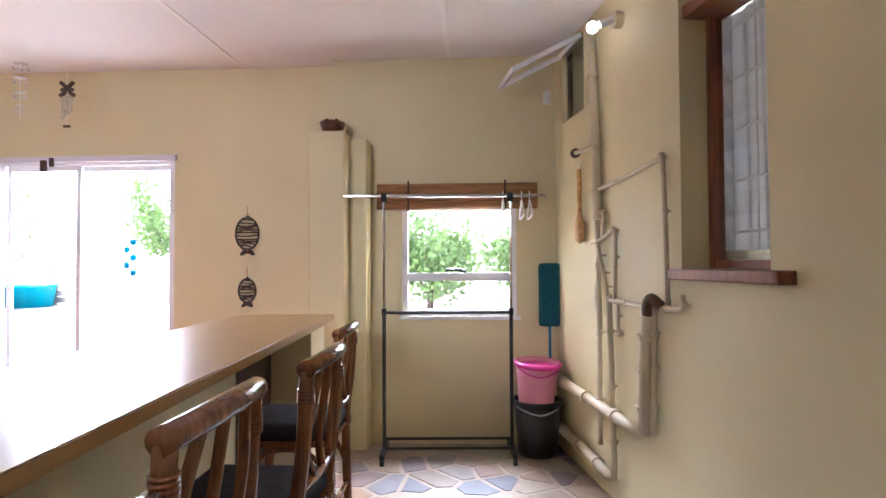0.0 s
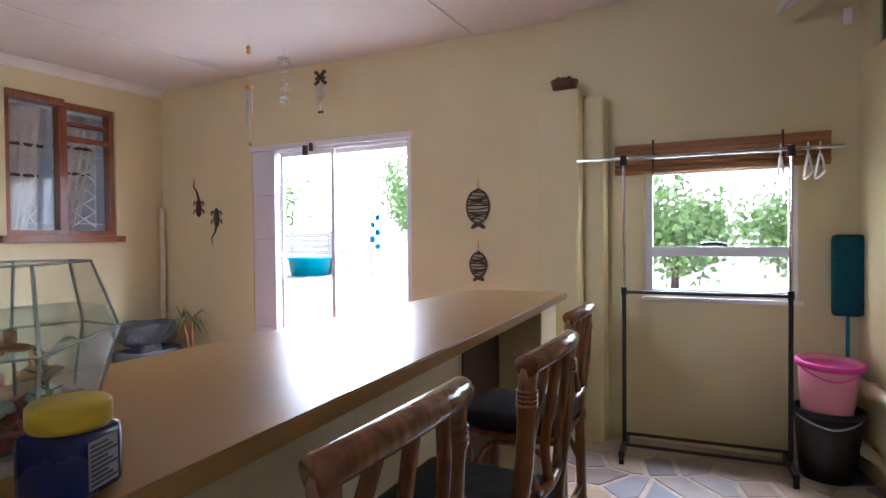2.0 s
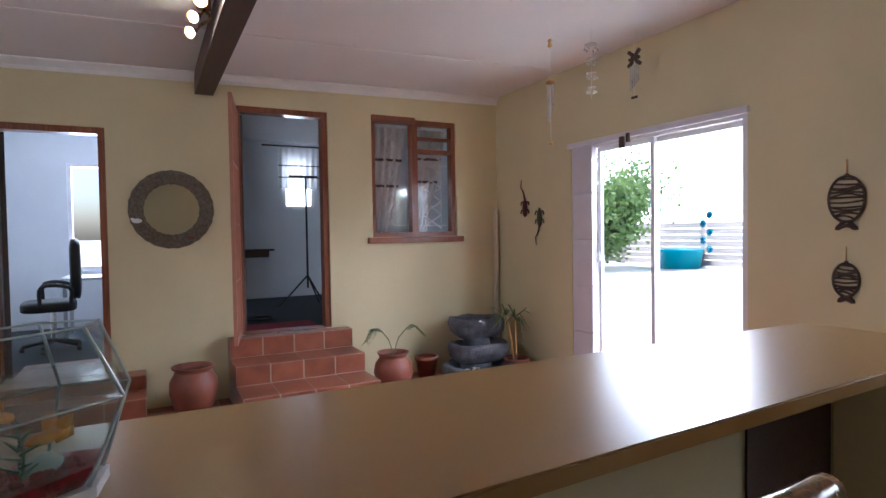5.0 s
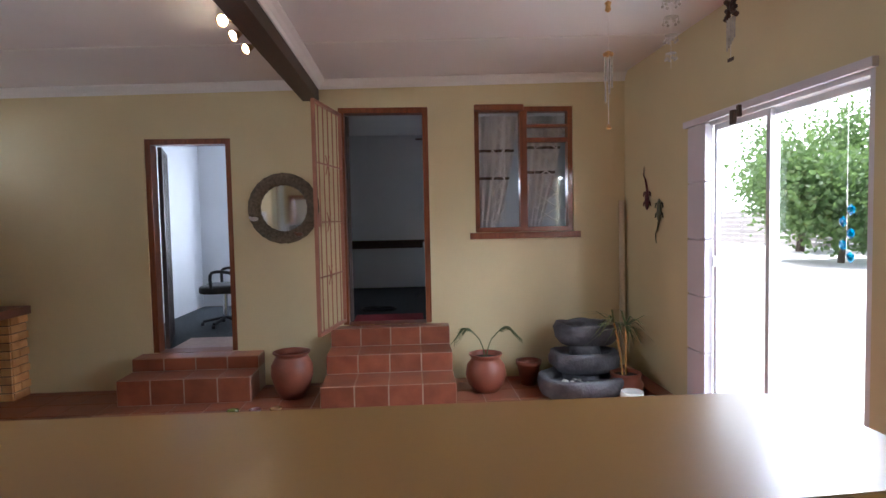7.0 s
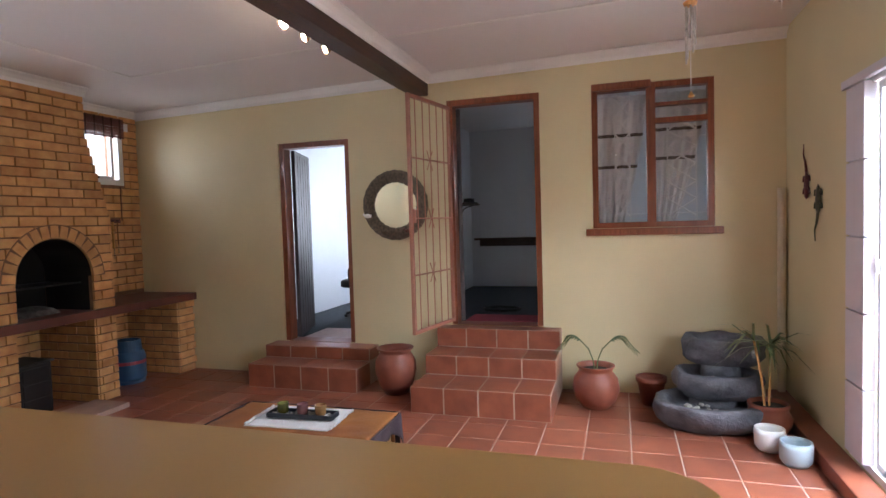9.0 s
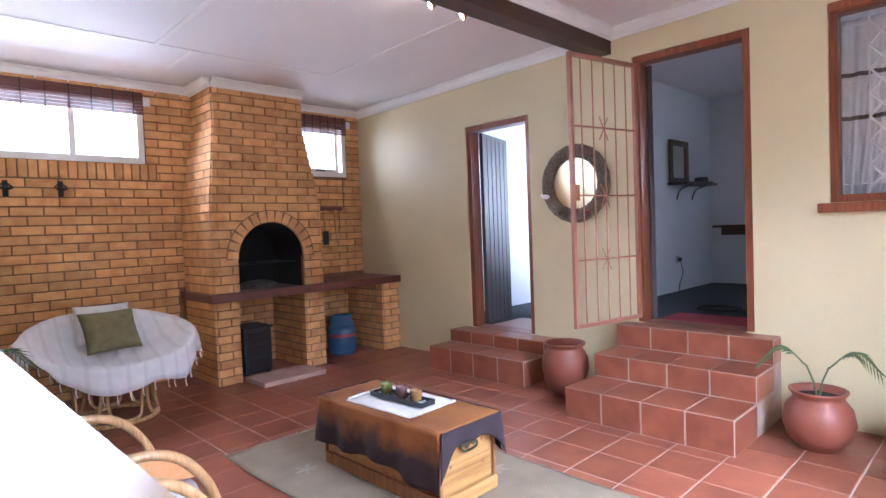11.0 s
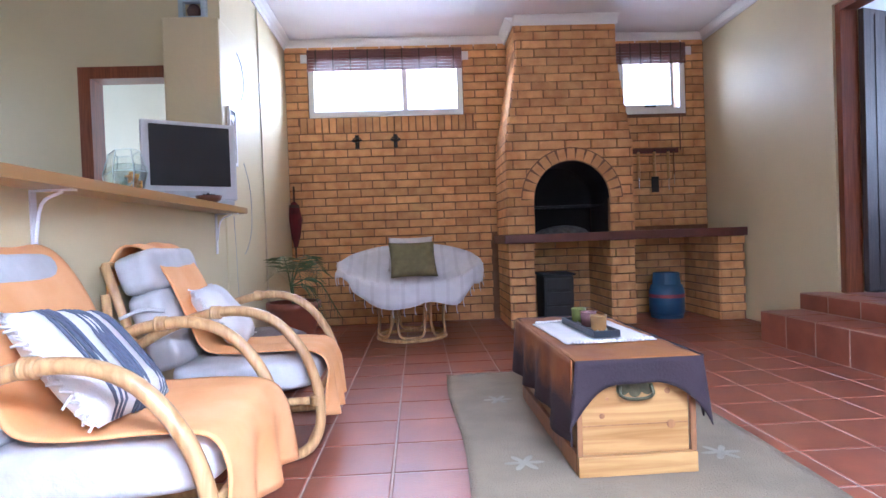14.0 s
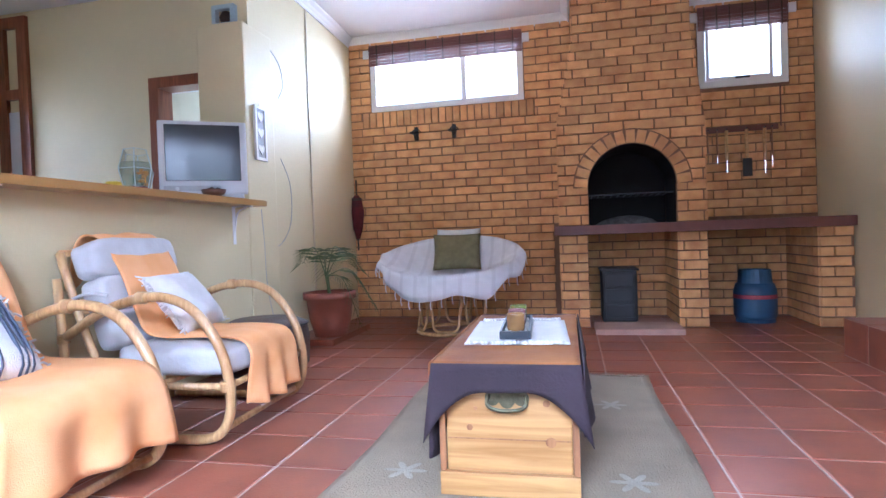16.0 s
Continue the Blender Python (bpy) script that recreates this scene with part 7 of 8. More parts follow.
# corner plant, pouf, umbrella ornament
cp = pot((-1.60, -0.60, 0.05), inner([(0.13, 0.0), (0.17, 0.14), (0.19, 0.30), (0.215, 0.305), (0.215, 0.36), (0.20, 0.36)]), "terracotta pot holding a palm in the corner")
part("soil", C((0, 0, 0.28), (0, 0, 0.31), 0.17, n=24), M_SOIL, cp, "dark potting soil")
plb = solid("plant_plinth", B(XL - 0.42, XL - 0.005, -1.20, -0.37, 0.0, 0.05, bev=0.008), M_TILE, "low tiled plinth in the corner", "plinth")
cpalm = thing("corner_palm", (-1.60, -0.60, 0.36), "palm with long drooping fronds", "plant")
part("stem", T([(0, 0, -0.02), (0.0, 0.02, 0.1), (0.01, 0.03, 0.2)], 0.015, 6, 3), M_PALM, cpalm)
bm = bmesh.new()
for a, L, dz in ((2.4, 0.48, 0.12), (3.5, 0.46, -0.28), (2.9, 0.40, -0.42), (1.5, 0.42, 0.12), (4.3, 0.40, 0.02), (2.0, 0.52, 0.02)):
    frond(bm, (0.01, 0.03, 0.18), (L * math.cos(a) * 0.8, L * math.sin(a), 0.18 + dz), 0.18, 30, 0.18)
part("fronds", bm, M_PALM, cpalm, "green feathered fronds")
M_POUF = mat("dark_brown_leather", (0.085, 0.045, 0.035), 0.45, 0.2, 10, 0.3, 60)
pf = thing("leather_pouf", (-1.62, 0.55, 0), "dark brown round leather pouf by the half wall", "pouf")
pf.matrix_world = pose(-1.625, 0.47, 0)
part("body", lathe(bmesh.new(), [(0.22, 0.0), (0.27, 0.05), (0.28, 0.2), (0.265, 0.31), (0.20, 0.34), (0.001, 0.345)], 32), M_POUF, pf, "", True)
part("seam", lathe(bmesh.new(), [(0.268, 0.295), (0.277, 0.302), (0.268, 0.31)], 32), M_BLACK, pf, "", True)
M_RED = mat("dark_red_cloth", (0.16, 0.015, 0.02), 0.8, 0.3, 10, 0.3, 80)
fan = thing("hanging_umbrella", (XL - 0.06, YS + 0.09, 0.84), "dark red folded cloth ornament hung in the corner", "ornament")
part("cloth", lathe(bmesh.new(), [(0.02, 0.0), (0.05, 0.12), (0.065, 0.28), (0.05, 0.42), (0.02, 0.46)], 14, wob=0.3), M_RED, fan, "", True)
part("stick", C((0, 0, -0.12), (0, 0, 0.62), 0.010, n=8), M_DARKWOOD, fan)
part("tie", C((0, 0, 0.40), (0, 0, 0.43), 0.052, n=12), M_DARKWOOD, fan)

# wall sconces on the brick
for x in (-2.02, -2.42):
    s_ = thing("candle_sconce", (x, YS + 0.012, 1.90), "small dark iron candle sconce on the brick wall", "sconce", "iron sconces")
    part("plate", B(-0.02, 0.02, 0.0, 0.012, -0.06, 0.08, bev=0.004), M_BLACK, s_)
    part("arm", T([(0, 0.01, -0.02), (0, 0.06, -0.05), (0, 0.09, -0.01)], 0.007, 6, 4), M_BLACK, s_)
    part("dish", lathe(bmesh.new(), [(0.015, 0.0), (0.045, 0.01), (0.05, 0.022), (0.042, 0.02), (0.001, 0.012)], 14, (0, 0.09, -0.01)), M_BLACK, s_, "", True)
    part("scroll", T([(-0.05, 0.012, 0.02), (-0.02, 0.015, 0.05), (0.02, 0.015, 0.05), (0.05, 0.012, 0.02)], 0.006, 6, 4), M_BLACK, s_)

# ---- high windows ----
for nm, S, two in (("window_south", S1, True), ("window_south_small", S2, False)):
    w_ = thing(nm, ((S[0] + S[1]) / 2, YS, S[2]), "white framed high window in the brick wall", "window", kind="structure")
    def sp2(name, bm, m, label=""):
        return under(part(name, bm, m, None, label), w_)
    sp2("frame", frame_rect(bmesh.new(), "y", YS - 0.05, YS + 0.016, S[0] - 0.02, S[1] + 0.02, S[2] - 0.02, S[3], 0.06), M_CORNICE)
    if two:
        sp2("mullion", B(S[0] + 0.56, S[0] + 0.61, YS - 0.045, YS + 0.005, S[2] + 0.04, S[3] - 0.06), M_CORNICE)
    else:
        sp2("casement", frame_rect(bmesh.new(), "y", YS - 0.04, YS + 0.004, S[0] + 0.10, S[1] - 0.05, S[2] + 0.045, S[3] - 0.065, 0.03), M_CORNICE)
        sp2("catch", B(S[0] + 0.30, S[0] + 0.42, YS + 0.005, YS + 0.02, S[2] + 0.05, S[2] + 0.065), M_BLACK, "dark window stay")
    sp2("pane", B(S[0] + 0.04, S[1] - 0.04, YS - 0.025, YS - 0.021, S[2] + 0.04, S[3] - 0.06), M_GLASS).visible_shadow = False
    for x in (S[0] - 0.09, S[1] + 0.022):
        sp2("bracket_block", B(x, x + 0.068, YS + 0.002, YS + 0.035, 2.735, 2.82), M_CORNICE, "white painted blind bracket")
M_SLAT = wood("maroon_slats", (0.10, 0.035, 0.03), (0.22, 0.09, 0.075), 0, 0.55, 5, 20, 0.2)
for S, n in ((S1, 7), (S2, 7)):
    bl = thing("slatted_blind", ((S[0] + S[1]) / 2, YS + 0.05, 2.80), "red-brown slatted roman blind pulled up", "blind", "rolled window blinds")
    hw = (S[1] - S[0]) / 2 + 0.02
    for k in range(14):
        part("slat", B(-hw, hw, -0.012 + 0.004 * (k % 2), -0.004 + 0.004 * (k % 2), 0.045 - 0.0155 * k, 0.058 - 0.0155 * k), M_SLAT, bl)
    for t in range(n if hw < 0.5 else 9):
        x = -hw + 2 * hw * (t + 0.5) / (n if hw < 0.5 else 9)
        part("tape", B(x - 0.006, x + 0.006, 0.001, 0.006, -0.17, 0.06), M_DARKWOOD, bl, "dark tape")

# ---- fireplace masonry and its fittings ----
ZS, ZT = 0.80, 0.88
SPR, RAD = 1.20, 0.355
AX = -4.07
under(part("core", (lambda bm: [box(bm, *v) for v in (
    (-3.70, -3.465, YS, FY - 0.015, 0, ZS), (-4.655, -4.43, YS, FY - 0.015, 0, ZS), (-5.72, -5.47, YS, FY - 0.015, 0, ZS),
    (-3.715, -3.465, YS, FY - 0.015, ZT, 1.75), (-4.655, -4.425, YS, FY - 0.015, ZT, 1.75), (-4.425, -3.715, YS, FY - 0.015, SPR + RAD + 0.02, 1.75),
    (-4.425, -3.715, YS, YS + 0.12, ZT, 1.75))] and bm)(bmesh.new()), M_MORTAR), fire)
bm = bmesh.new()
a4 = [(-3.465, FY - 0.015, 1.75), (-4.655, FY - 0.015, 1.75), (-4.655, YS, 1.75), (-3.465, YS, 1.75)]
b4 = [(-3.615, -1.495, 2.55), (-4.605, -1.495, 2.55), (-4.605, YS, 2.55), (-3.615, YS, 2.55)]
c4 = [(x, y, ZC) for x, y, z in b4]
rws = [[bm.verts.new(p) for p in q] for q in (a4, b4, c4)]
for p_, q_ in zip(rws, rws[1:]):
    for i in range(4):
        bm.faces.new((p_[i], p_[(i + 1) % 4], q_[(i + 1) % 4], q_[i]))
bm.faces.new(rws[0][::-1])
bm.faces.new(rws[-1])
under(part("stack_core", bm, M_MORTAR), fire)
under(part("slab", B(XW + 0.005, -3.42, YS, FY + 0.035, ZS, ZT, bev=0.006), M_SLAB, None, "red oxide coated slab"), fire)
# spandrels left open above the arch springing are closed by a sooty liner
bm = bmesh.new()
for k in range(16):
    a0_, a1_ = math.pi * k / 16, math.pi * (k + 1) / 16
    q = [(AX + RAD * math.cos(a0_), SPR + RAD * math.sin(a0_)), (AX + RAD * math.cos(a1_), SPR + RAD * math.sin(a1_))]
    o_ = [(AX + (RAD + 0.16) * math.cos(a0_), SPR + (RAD + 0.16) * math.sin(a0_)), (AX + (RAD + 0.16) * math.cos(a1_), SPR + (RAD + 0.16) * math.sin(a1_))]
    f_ = [bm.verts.new((x, FY - 0.012, z)) for x, z in (q[0], q[1], o_[1], o_[0])]
    g_ = [bm.verts.new((x, YS + 0.121, z)) for x, z in (q[0], q[1], o_[1], o_[0])]
    bm.faces.new((f_[0], g_[0], g_[1], f_[1]))
    bm.faces.new((f_[2], g_[2], g_[3], f_[3]))
under(part("arch_liner", bm, M_SOOT, None, "soot-blackened vault"), fire)
bm = bmesh.new()
q0 = [(bm.verts.new((AX + RAD * math.cos(a), FY + 0.0095, SPR + RAD * math.sin(a))), bm.verts.new((AX + (RAD + 0.126) * math.cos(a), FY + 0.0095, SPR + (RAD + 0.126) * math.sin(a)))) for a in (math.pi * k / 24 for k in range(25))]
for (a_, b_), (c_, d_) in zip(q0, q0[1:]):
    bm.faces.new((a_, c_, d_, b_))
under(part("arch_bed", bm, M_MORTAR, None, "mortar bed of the arch"), fire)
under(part("fire_back", B(-4.42, -3.72, YS + 0.121, YS + 0.135, ZT + 0.001, 1.6), M_SOOT, None, "soot-blackened back wall"), fire)
for x0, x1 in ((-3.719, -3.7155), (-4.4245, -4.421)):
    under(part("fire_cheek", B(x0, x1, YS + 0.136, FY - 0.05, ZT + 0.001, SPR), M_SOOT, None, "soot-blackened side wall"), fire)
grid_ = thing("braai_grid", (AX, -1.62, 1.14), "black iron cooking grid resting in the fire opening", "grill")
for k in range(12):
    part("rod", C((-0.32 + 0.058 * k, -0.2, 0), (-0.32 + 0.058 * k, 0.2, 0), 0.005, n=6), M_BLACK, grid_)
for y in (-0.2, 0.2):
    part("edge_bar", C((-0.349, y, 0), (0.349, y, 0), 0.008, n=6), M_BLACK, grid_)
ash = tagged(part("ash_mound", lathe(bmesh.new(), [(0.26, 0.0), (0.2, 0.04), (0.1, 0.07), (0.001, 0.08)], 24, (AX, -1.62, ZT + 0.001), 1, 0.7, 0.3), mat("grey_ash", (0.16, 0.15, 0.14), 0.95, 0.3, 20, 0.6, 60)), "heap of grey ash on the hearth", "ash")
hearth = solid("hearth_slab", B(-4.40, -3.73, -1.30, -0.90, 0.0, 0.045, bev=0.006), mat("pale_pink_slab", (0.50, 0.33, 0.27), 0.6, 0.1, 8, 0.15, 60), "pale pink stone slab before the fireplace", "hearth")
stv = thing("cast_iron_stove", (-3.96, -1.61, 0), "small black cast iron stove under the slab", "stove")
part("body", B(-0.15, 0.15, -0.18, 0.16, 0.02, 0.47, bev=0.02), M_BLACK, stv)
for k in range(3):
    part("door_panel", B(-0.12, 0.12, 0.161, 0.172, 0.06 + 0.135 * k, 0.175 + 0.135 * k, bev=0.006), M_BLACKPL, stv, "glossy black door panel")
part("top_plate", B(-0.165, 0.165, -0.19, 0.18, 0.471, 0.49, bev=0.006), M_BLACK, stv)
for x in (-0.12, 0.12):
    part("foot", B(x - 0.02, x + 0.02, 0.08, 0.12, 0.0, 0.02), M_BLACK, stv)
M_GAS = mat("blue_gas_enamel", (0.035, 0.10, 0.20), 0.4, 0.12, 9, 0.08, 50)
gas = thing("gas_cylinder", (-5.09, -1.61, 0), "blue gas cylinder with a red band under the slab", "gas cylinder")
part("body", lathe(bmesh.new(), [(0.155, 0.03), (0.168, 0.06), (0.168, 0.265), (0.15, 0.325), (0.09, 0.36), (0.001, 0.37)], 28), M_GAS, gas, "", True)
part("foot_ring", lathe(bmesh.new(), [(0.145, 0.0), (0.155, 0.0), (0.155, 0.035), (0.145, 0.035), (0.145, 0.0)], 28), M_GAS, gas)
part("collar", lathe(bmesh.new(), [(0.125, 0.335), (0.135, 0.335), (0.125, 0.45), (0.115, 0.45), (0.125, 0.335)], 24), M_GAS, gas)
part("band", lathe(bmesh.new(), [(0.1685, 0.205), (0.170, 0.207), (0.170, 0.237), (0.1685, 0.239)], 28), mat("red_band", (0.45, 0.06, 0.08), 0.5), gas, "red printed band")
part("valve", C((0, 0, 0.36), (0, 0, 0.43), 0.02, n=10), M_BRASS, gas)
rk = thing("utensil_rack", (-5.10, YS + 0.02, 1.72), "wooden rack with hanging braai tools", "rack")
part("board", B(-0.32, 0.36, 0.0, 0.02, -0.025, 0.025, bev=0.004), M_SLAB, rk)
for x, L, kind_ in ((0.28, 0.30, 0), (0.20, 0.32, 0), (0.12, 0.40, 1), (-0.05, 0.38, 2), (-0.20, 0.42, 1), (-0.26, 0.36, 0)):
    part("peg", C((x, 0.02, 0), (x, 0.05, 0), 0.006, n=6), M_BLACK, rk)
    t_ = thing("braai_tool", (-5.10 + x, YS + 0.055, 1.72), "long wooden-handled braai tool hanging on a peg", "tool", "braai tools")
    part("handle", T([(0, 0, -0.012), (0.004, 0, -0.1), (0, 0, -L * 0.72)], 0.015 if kind_ else 0.008, 6, 3), M_PINE if kind_ else M_CHESTEDGE, t_)
    if kind_ == 2:
        part("blade", B(-0.04, 0.04, -0.004, 0.004, -L - 0.06, -L * 0.72, bev=0.003), M_BLACK, t_, "slotted dark blade")
    else:
        part("tip", T([(0, 0, -L * 0.72), (0.002, 0, -L * 0.9), (0, 0.0, -L)], 0.006, 6, 3), M_STEEL, t_, "steel tip")
chn = tagged(part("hanging_chain", C((-5.44, YS + 0.04, 1.72), (-5.44, YS + 0.04, 2.10), 0.006, n=6), M_SLAB), "thin red-brown cord beside the window", "cord")

# ---- things in the back rooms ----
och = thing("office_chair", (-7.35, 0.34, FO), "black leather swivel office chair", "chair", rz=-85)
part("backrest", puff(bmesh.new(), -0.05, 0.06, -0.26, 0.26, 0.55, 1.18, seed=2.0), M_BLACK, och, "", True)
part("seat", puff(bmesh.new(), 0.0, 0.50, -0.26, 0.26, 0.42, 0.54, seed=4.0), M_BLACK, och, "", True)
part("column", C((0.22, 0, 0.10), (0.22, 0, 0.43), 0.03, n=10), M_STEEL, och)
for k in range(5):
    a = k * 1.257
    part("foot_arm", C((0.22, 0, 0.11), (0.22 + 0.28 * math.cos(a), 0.28 * math.sin(a), 0.06), 0.02, n=8), M_BLACK, och)
    part("castor", C((0.22 + 0.28 * math.cos(a) - 0.02, 0.28 * math.sin(a), 0.028), (0.22 + 0.28 * math.cos(a) + 0.02, 0.28 * math.sin(a), 0.028), 0.027, n=10), M_BLACK, och)
for s in (-1, 1):
    part("armrest", T([(0.05, s * 0.29, 0.52), (0.06, s * 0.30, 0.68), (0.30, s * 0.30, 0.70), (0.32, s * 0.29, 0.5)], 0.02, 8, 4), M_BLACK, och)
dsk = thing("office_desk", (-8.2, 0.55, FO), "plain pale office desk beside the window", "desk")
part("top", B(-0.35, 0.35, -0.42, 0.42, 0.70, 0.73, bev=0.004), M_LABEL, dsk)
for x in (-0.3, 0.3):
    for y in (-0.38, 0.38):
        part("leg", B(x - 0.02, x + 0.02, y - 0.02, y + 0.02, 0, 0.70), M_LABEL, dsk)
mt = tagged(part("door_mat", B(XW - 0.75, XW - 0.12, D1[0] + 0.1, D1[1] - 0.08, FO + 0.002, FO + 0.016, bev=0.004), mat("pale_pink_mat", (0.55, 0.42, 0.38), 0.95, 0.1, 20, 0.5, 150)), "pale pink cotton mat inside the door", "mat")
mt2 = tagged(part("floor_mat", B(XW - 0.62, XW - 0.21, D2[0] + 0.08, D2[1] - 0.08, FB + 0.002, FB + 0.018, bev=0.004), mat("red_mat", (0.28, 0.03, 0.045), 0.95, 0.1, 20, 0.5, 150)), "red cotton mat inside the bedroom door", "mat")
shf = thing("wall_shelf", (-8.22, 1.172, 1.84), "small dark wall shelf holding a framed mirror", "shelf")
part("board", B(-0.44, 0.44, 0.0, 0.24, -0.012, 0.012, bev=0.003), M_DARKWOOD, shf)
for x in (-0.22, 0.22):
    part("bracket", T([(x, 0.01, -0.18), (x, 0.06, -0.06), (x, 0.19, -0.015)], 0.008, 6, 3), M_BLACK, shf)
fm = thing("framed_mirror", (-8.03, 1.19, 1.853), "small framed mirror leaning on the shelf", "mirror")
part("frame", frame_rect(bmesh.new(), "y", 0.0, 0.03, -0.25, 0.25, 0.0, 0.50, 0.06), M_WICKER, fm)
part("glass", B(-0.19, 0.19, 0.004, 0.012, 0.06, 0.44), M_MIRROR, fm)
hat = tagged(part("dark_hat", lathe(bmesh.new(), [(0.14, 0.0), (0.13, 0.012), (0.08, 0.02), (0.075, 0.07), (0.001, 0.08)], 20, (-8.42, 1.31, 1.853)), M_BLACK), "dark felt hat lying on the shelf", "hat")
bnc = thing("wall_ledge", (-8.55, 2.2, 1.30), "long narrow wooden ledge on the bedroom wall", "ledge")
part("board", B(-0.545, -0.35, -0.95, 0.55, 0.0, 0.03, bev=0.003), M_DARKWOOD, bnc)
part("support", B(-0.545, -0.52, -0.9, 0.5, -0.10, 0.0), M_DARKWOOD, bnc)
cbl = tagged(part("cable_coil", T([(-6.75 + (0.14 + 0.02 * (k % 3)) * math.cos(k * 0.9), 2.1 + (0.20 + 0.02 * (k % 2)) * math.sin(k * 0.9), FB + 0.014 + 0.004 * (k % 4)) for k in range(30)], 0.007, 6, 3), M_BLACK), "loose coil of black cable on the carpet", "cable")
soc = thing("wall_socket", (-8.0, 1.173, 0.95), "grey wall socket with a plug and cord", "socket")
part("plate", B(-0.05, 0.05, 0.0, 0.012, -0.04, 0.04, bev=0.003), M_LABEL, soc)
part("plug", B(-0.02, 0.02, 0.012, 0.05, -0.02, 0.02, bev=0.005), M_BLACK, soc)
part("cord", T([(0, 0.04, -0.02), (-0.03, 0.05, -0.16), (0.05, 0.04, -0.30), (0.10, 0.06, -0.42)], 0.005, 6, 4), M_BLACK, soc)
stn = thing("tripod_stand", (-7.7, 2.95, FB), "black tripod stand in the dark bedroom", "stand")
part("column", C((0, 0, 0.25), (0, 0, 1.75), 0.014, n=8), M_BLACK, stn)
for k in range(3):
    a = k * 2.094 + 0.4
    part("leg", C((0, 0, 0.42), (0.38 * math.cos(a), 0.38 * math.sin(a), 0.012), 0.011, n=6), M_BLACK, stn)
part("cross_arm", C((0, -0.22, 1.75), (0, 0.16, 1.75), 0.012, n=6), M_BLACK, stn)

# ---- stones of the bar floor ----
M_STONES = mat("slate_paving_stone", (0.28, 0.22, 0.18), 0.55, 0.2, 6, 0.25, 70)
nt = M_STONES.node_tree
info = nt.nodes.new("ShaderNodeObjectInfo")
rp = nt.nodes.new("ShaderNodeValToRGB")
for pos_, c in ((0.0, (0.45, 0.33, 0.20)), (0.25, (0.27, 0.26, 0.31)), (0.45, (0.50, 0.40, 0.28)), (0.62, (0.34, 0.22, 0.19)), (0.8, (0.22, 0.23, 0.28)), (1.0, (0.46, 0.31, 0.19))):
    e = rp.color_ramp.elements.new(pos_) if pos_ not in (0.0, 1.0) else rp.color_ramp.elements[0 if pos_ == 0.0 else -1]
    e.color = (*c, 1)
mxx = nt.nodes.new("ShaderNodeMix")
mxx.data_type, mxx.blend_type = "RGBA", "MULTIPLY"
mxx.inputs[0].default_value = 0.6
base = [n for n in nt.nodes if n.type == "VALTORGB" and n is not rp][0]
base.color_ramp.elements[0].color, base.color_ramp.elements[1].color = (0.55, 0.55, 0.55, 1), (1, 1, 1, 1)
nt.links.new(info.outputs["Random"], rp.inputs[0])
nt.links.new(rp.outputs[0], mxx.inputs[6])
nt.links.new(base.outputs[0], mxx.inputs[7])
nt.links.new(mxx.outputs[2], nt.nodes["Principled BSDF"].inputs["Base Color"])
bar_floor = solid("floor_bar", B(-1.16, 1.7, -0.46, YB, -0.0115, -0.006), mat("grey_stone_joint", (0.55, 0.52, 0.50), 0.9, 0.12, 20, 0.4, 90), "grey mortar bed of the crazy stone paving", "floor")
rnd = random.Random(5)
pts = []
while len(pts) < 250:
    for _ in range(30):
        c = (rnd.uniform(-1.16, 1.4), rnd.uniform(-0.3, 4.6))
        if all((c[0] - p[0]) ** 2 + (c[1] - p[1]) ** 2 > 0.155 ** 2 for p in pts):
            break
    pts.append(c)


def cell(i):
    """The part of the floor nearest to point i, as a polygon."""
    poly = [(-1.16, -0.46), (1.5, -0.46), (1.5, YB), (-1.16, YB)]
    px, py = pts[i]
    for j, (qx, qy) in enumerate(pts):
        if j == i or abs(qx - px) > 1.2 or abs(qy - py) > 1.2:
            continue
        nx_, ny_ = qx - px, qy - py
        c = (nx_ * (px + qx) + ny_ * (py + qy)) / 2 - 0.016 * math.hypot(nx_, ny_)
        out = []
        for (ax, ay), (bx, by) in zip(poly, poly[1:] + poly[:1]):
            da, db = nx_ * ax + ny_ * ay - c, nx_ * bx + ny_ * by - c
            if da <= 0:
                out.append((ax, ay))
            if da * db < 0:
                t = da / (da - db)
                out.append((ax + (bx - ax) * t, ay + (by - ay) * t))
        poly = out
        if len(poly) < 3:
            return []
    return poly


for i in range(len(pts)):
    poly = cell(i)
    if len(poly) < 3:
        continue
    cx = sum(p[0] for p in poly) / len(poly)
    cy = sum(p[1] for p in poly) / len(poly)
    bm = bmesh.new()
    lo = [bm.verts.new((x, y, -0.006)) for x, y in poly]
    hi = [bm.verts.new((cx + (x - cx) * 0.97, cy + (y - cy) * 0.97, rnd.uniform(0.0, 0.002))) for x, y in poly]
    bm.faces.new(hi)
    for k in range(len(poly)):
        bm.faces.new((lo[k], lo[(k + 1) % len(poly)], hi[(k + 1) % len(poly)], hi[k]))
    part("paving_stone", bm, M_STONES, bar_floor)

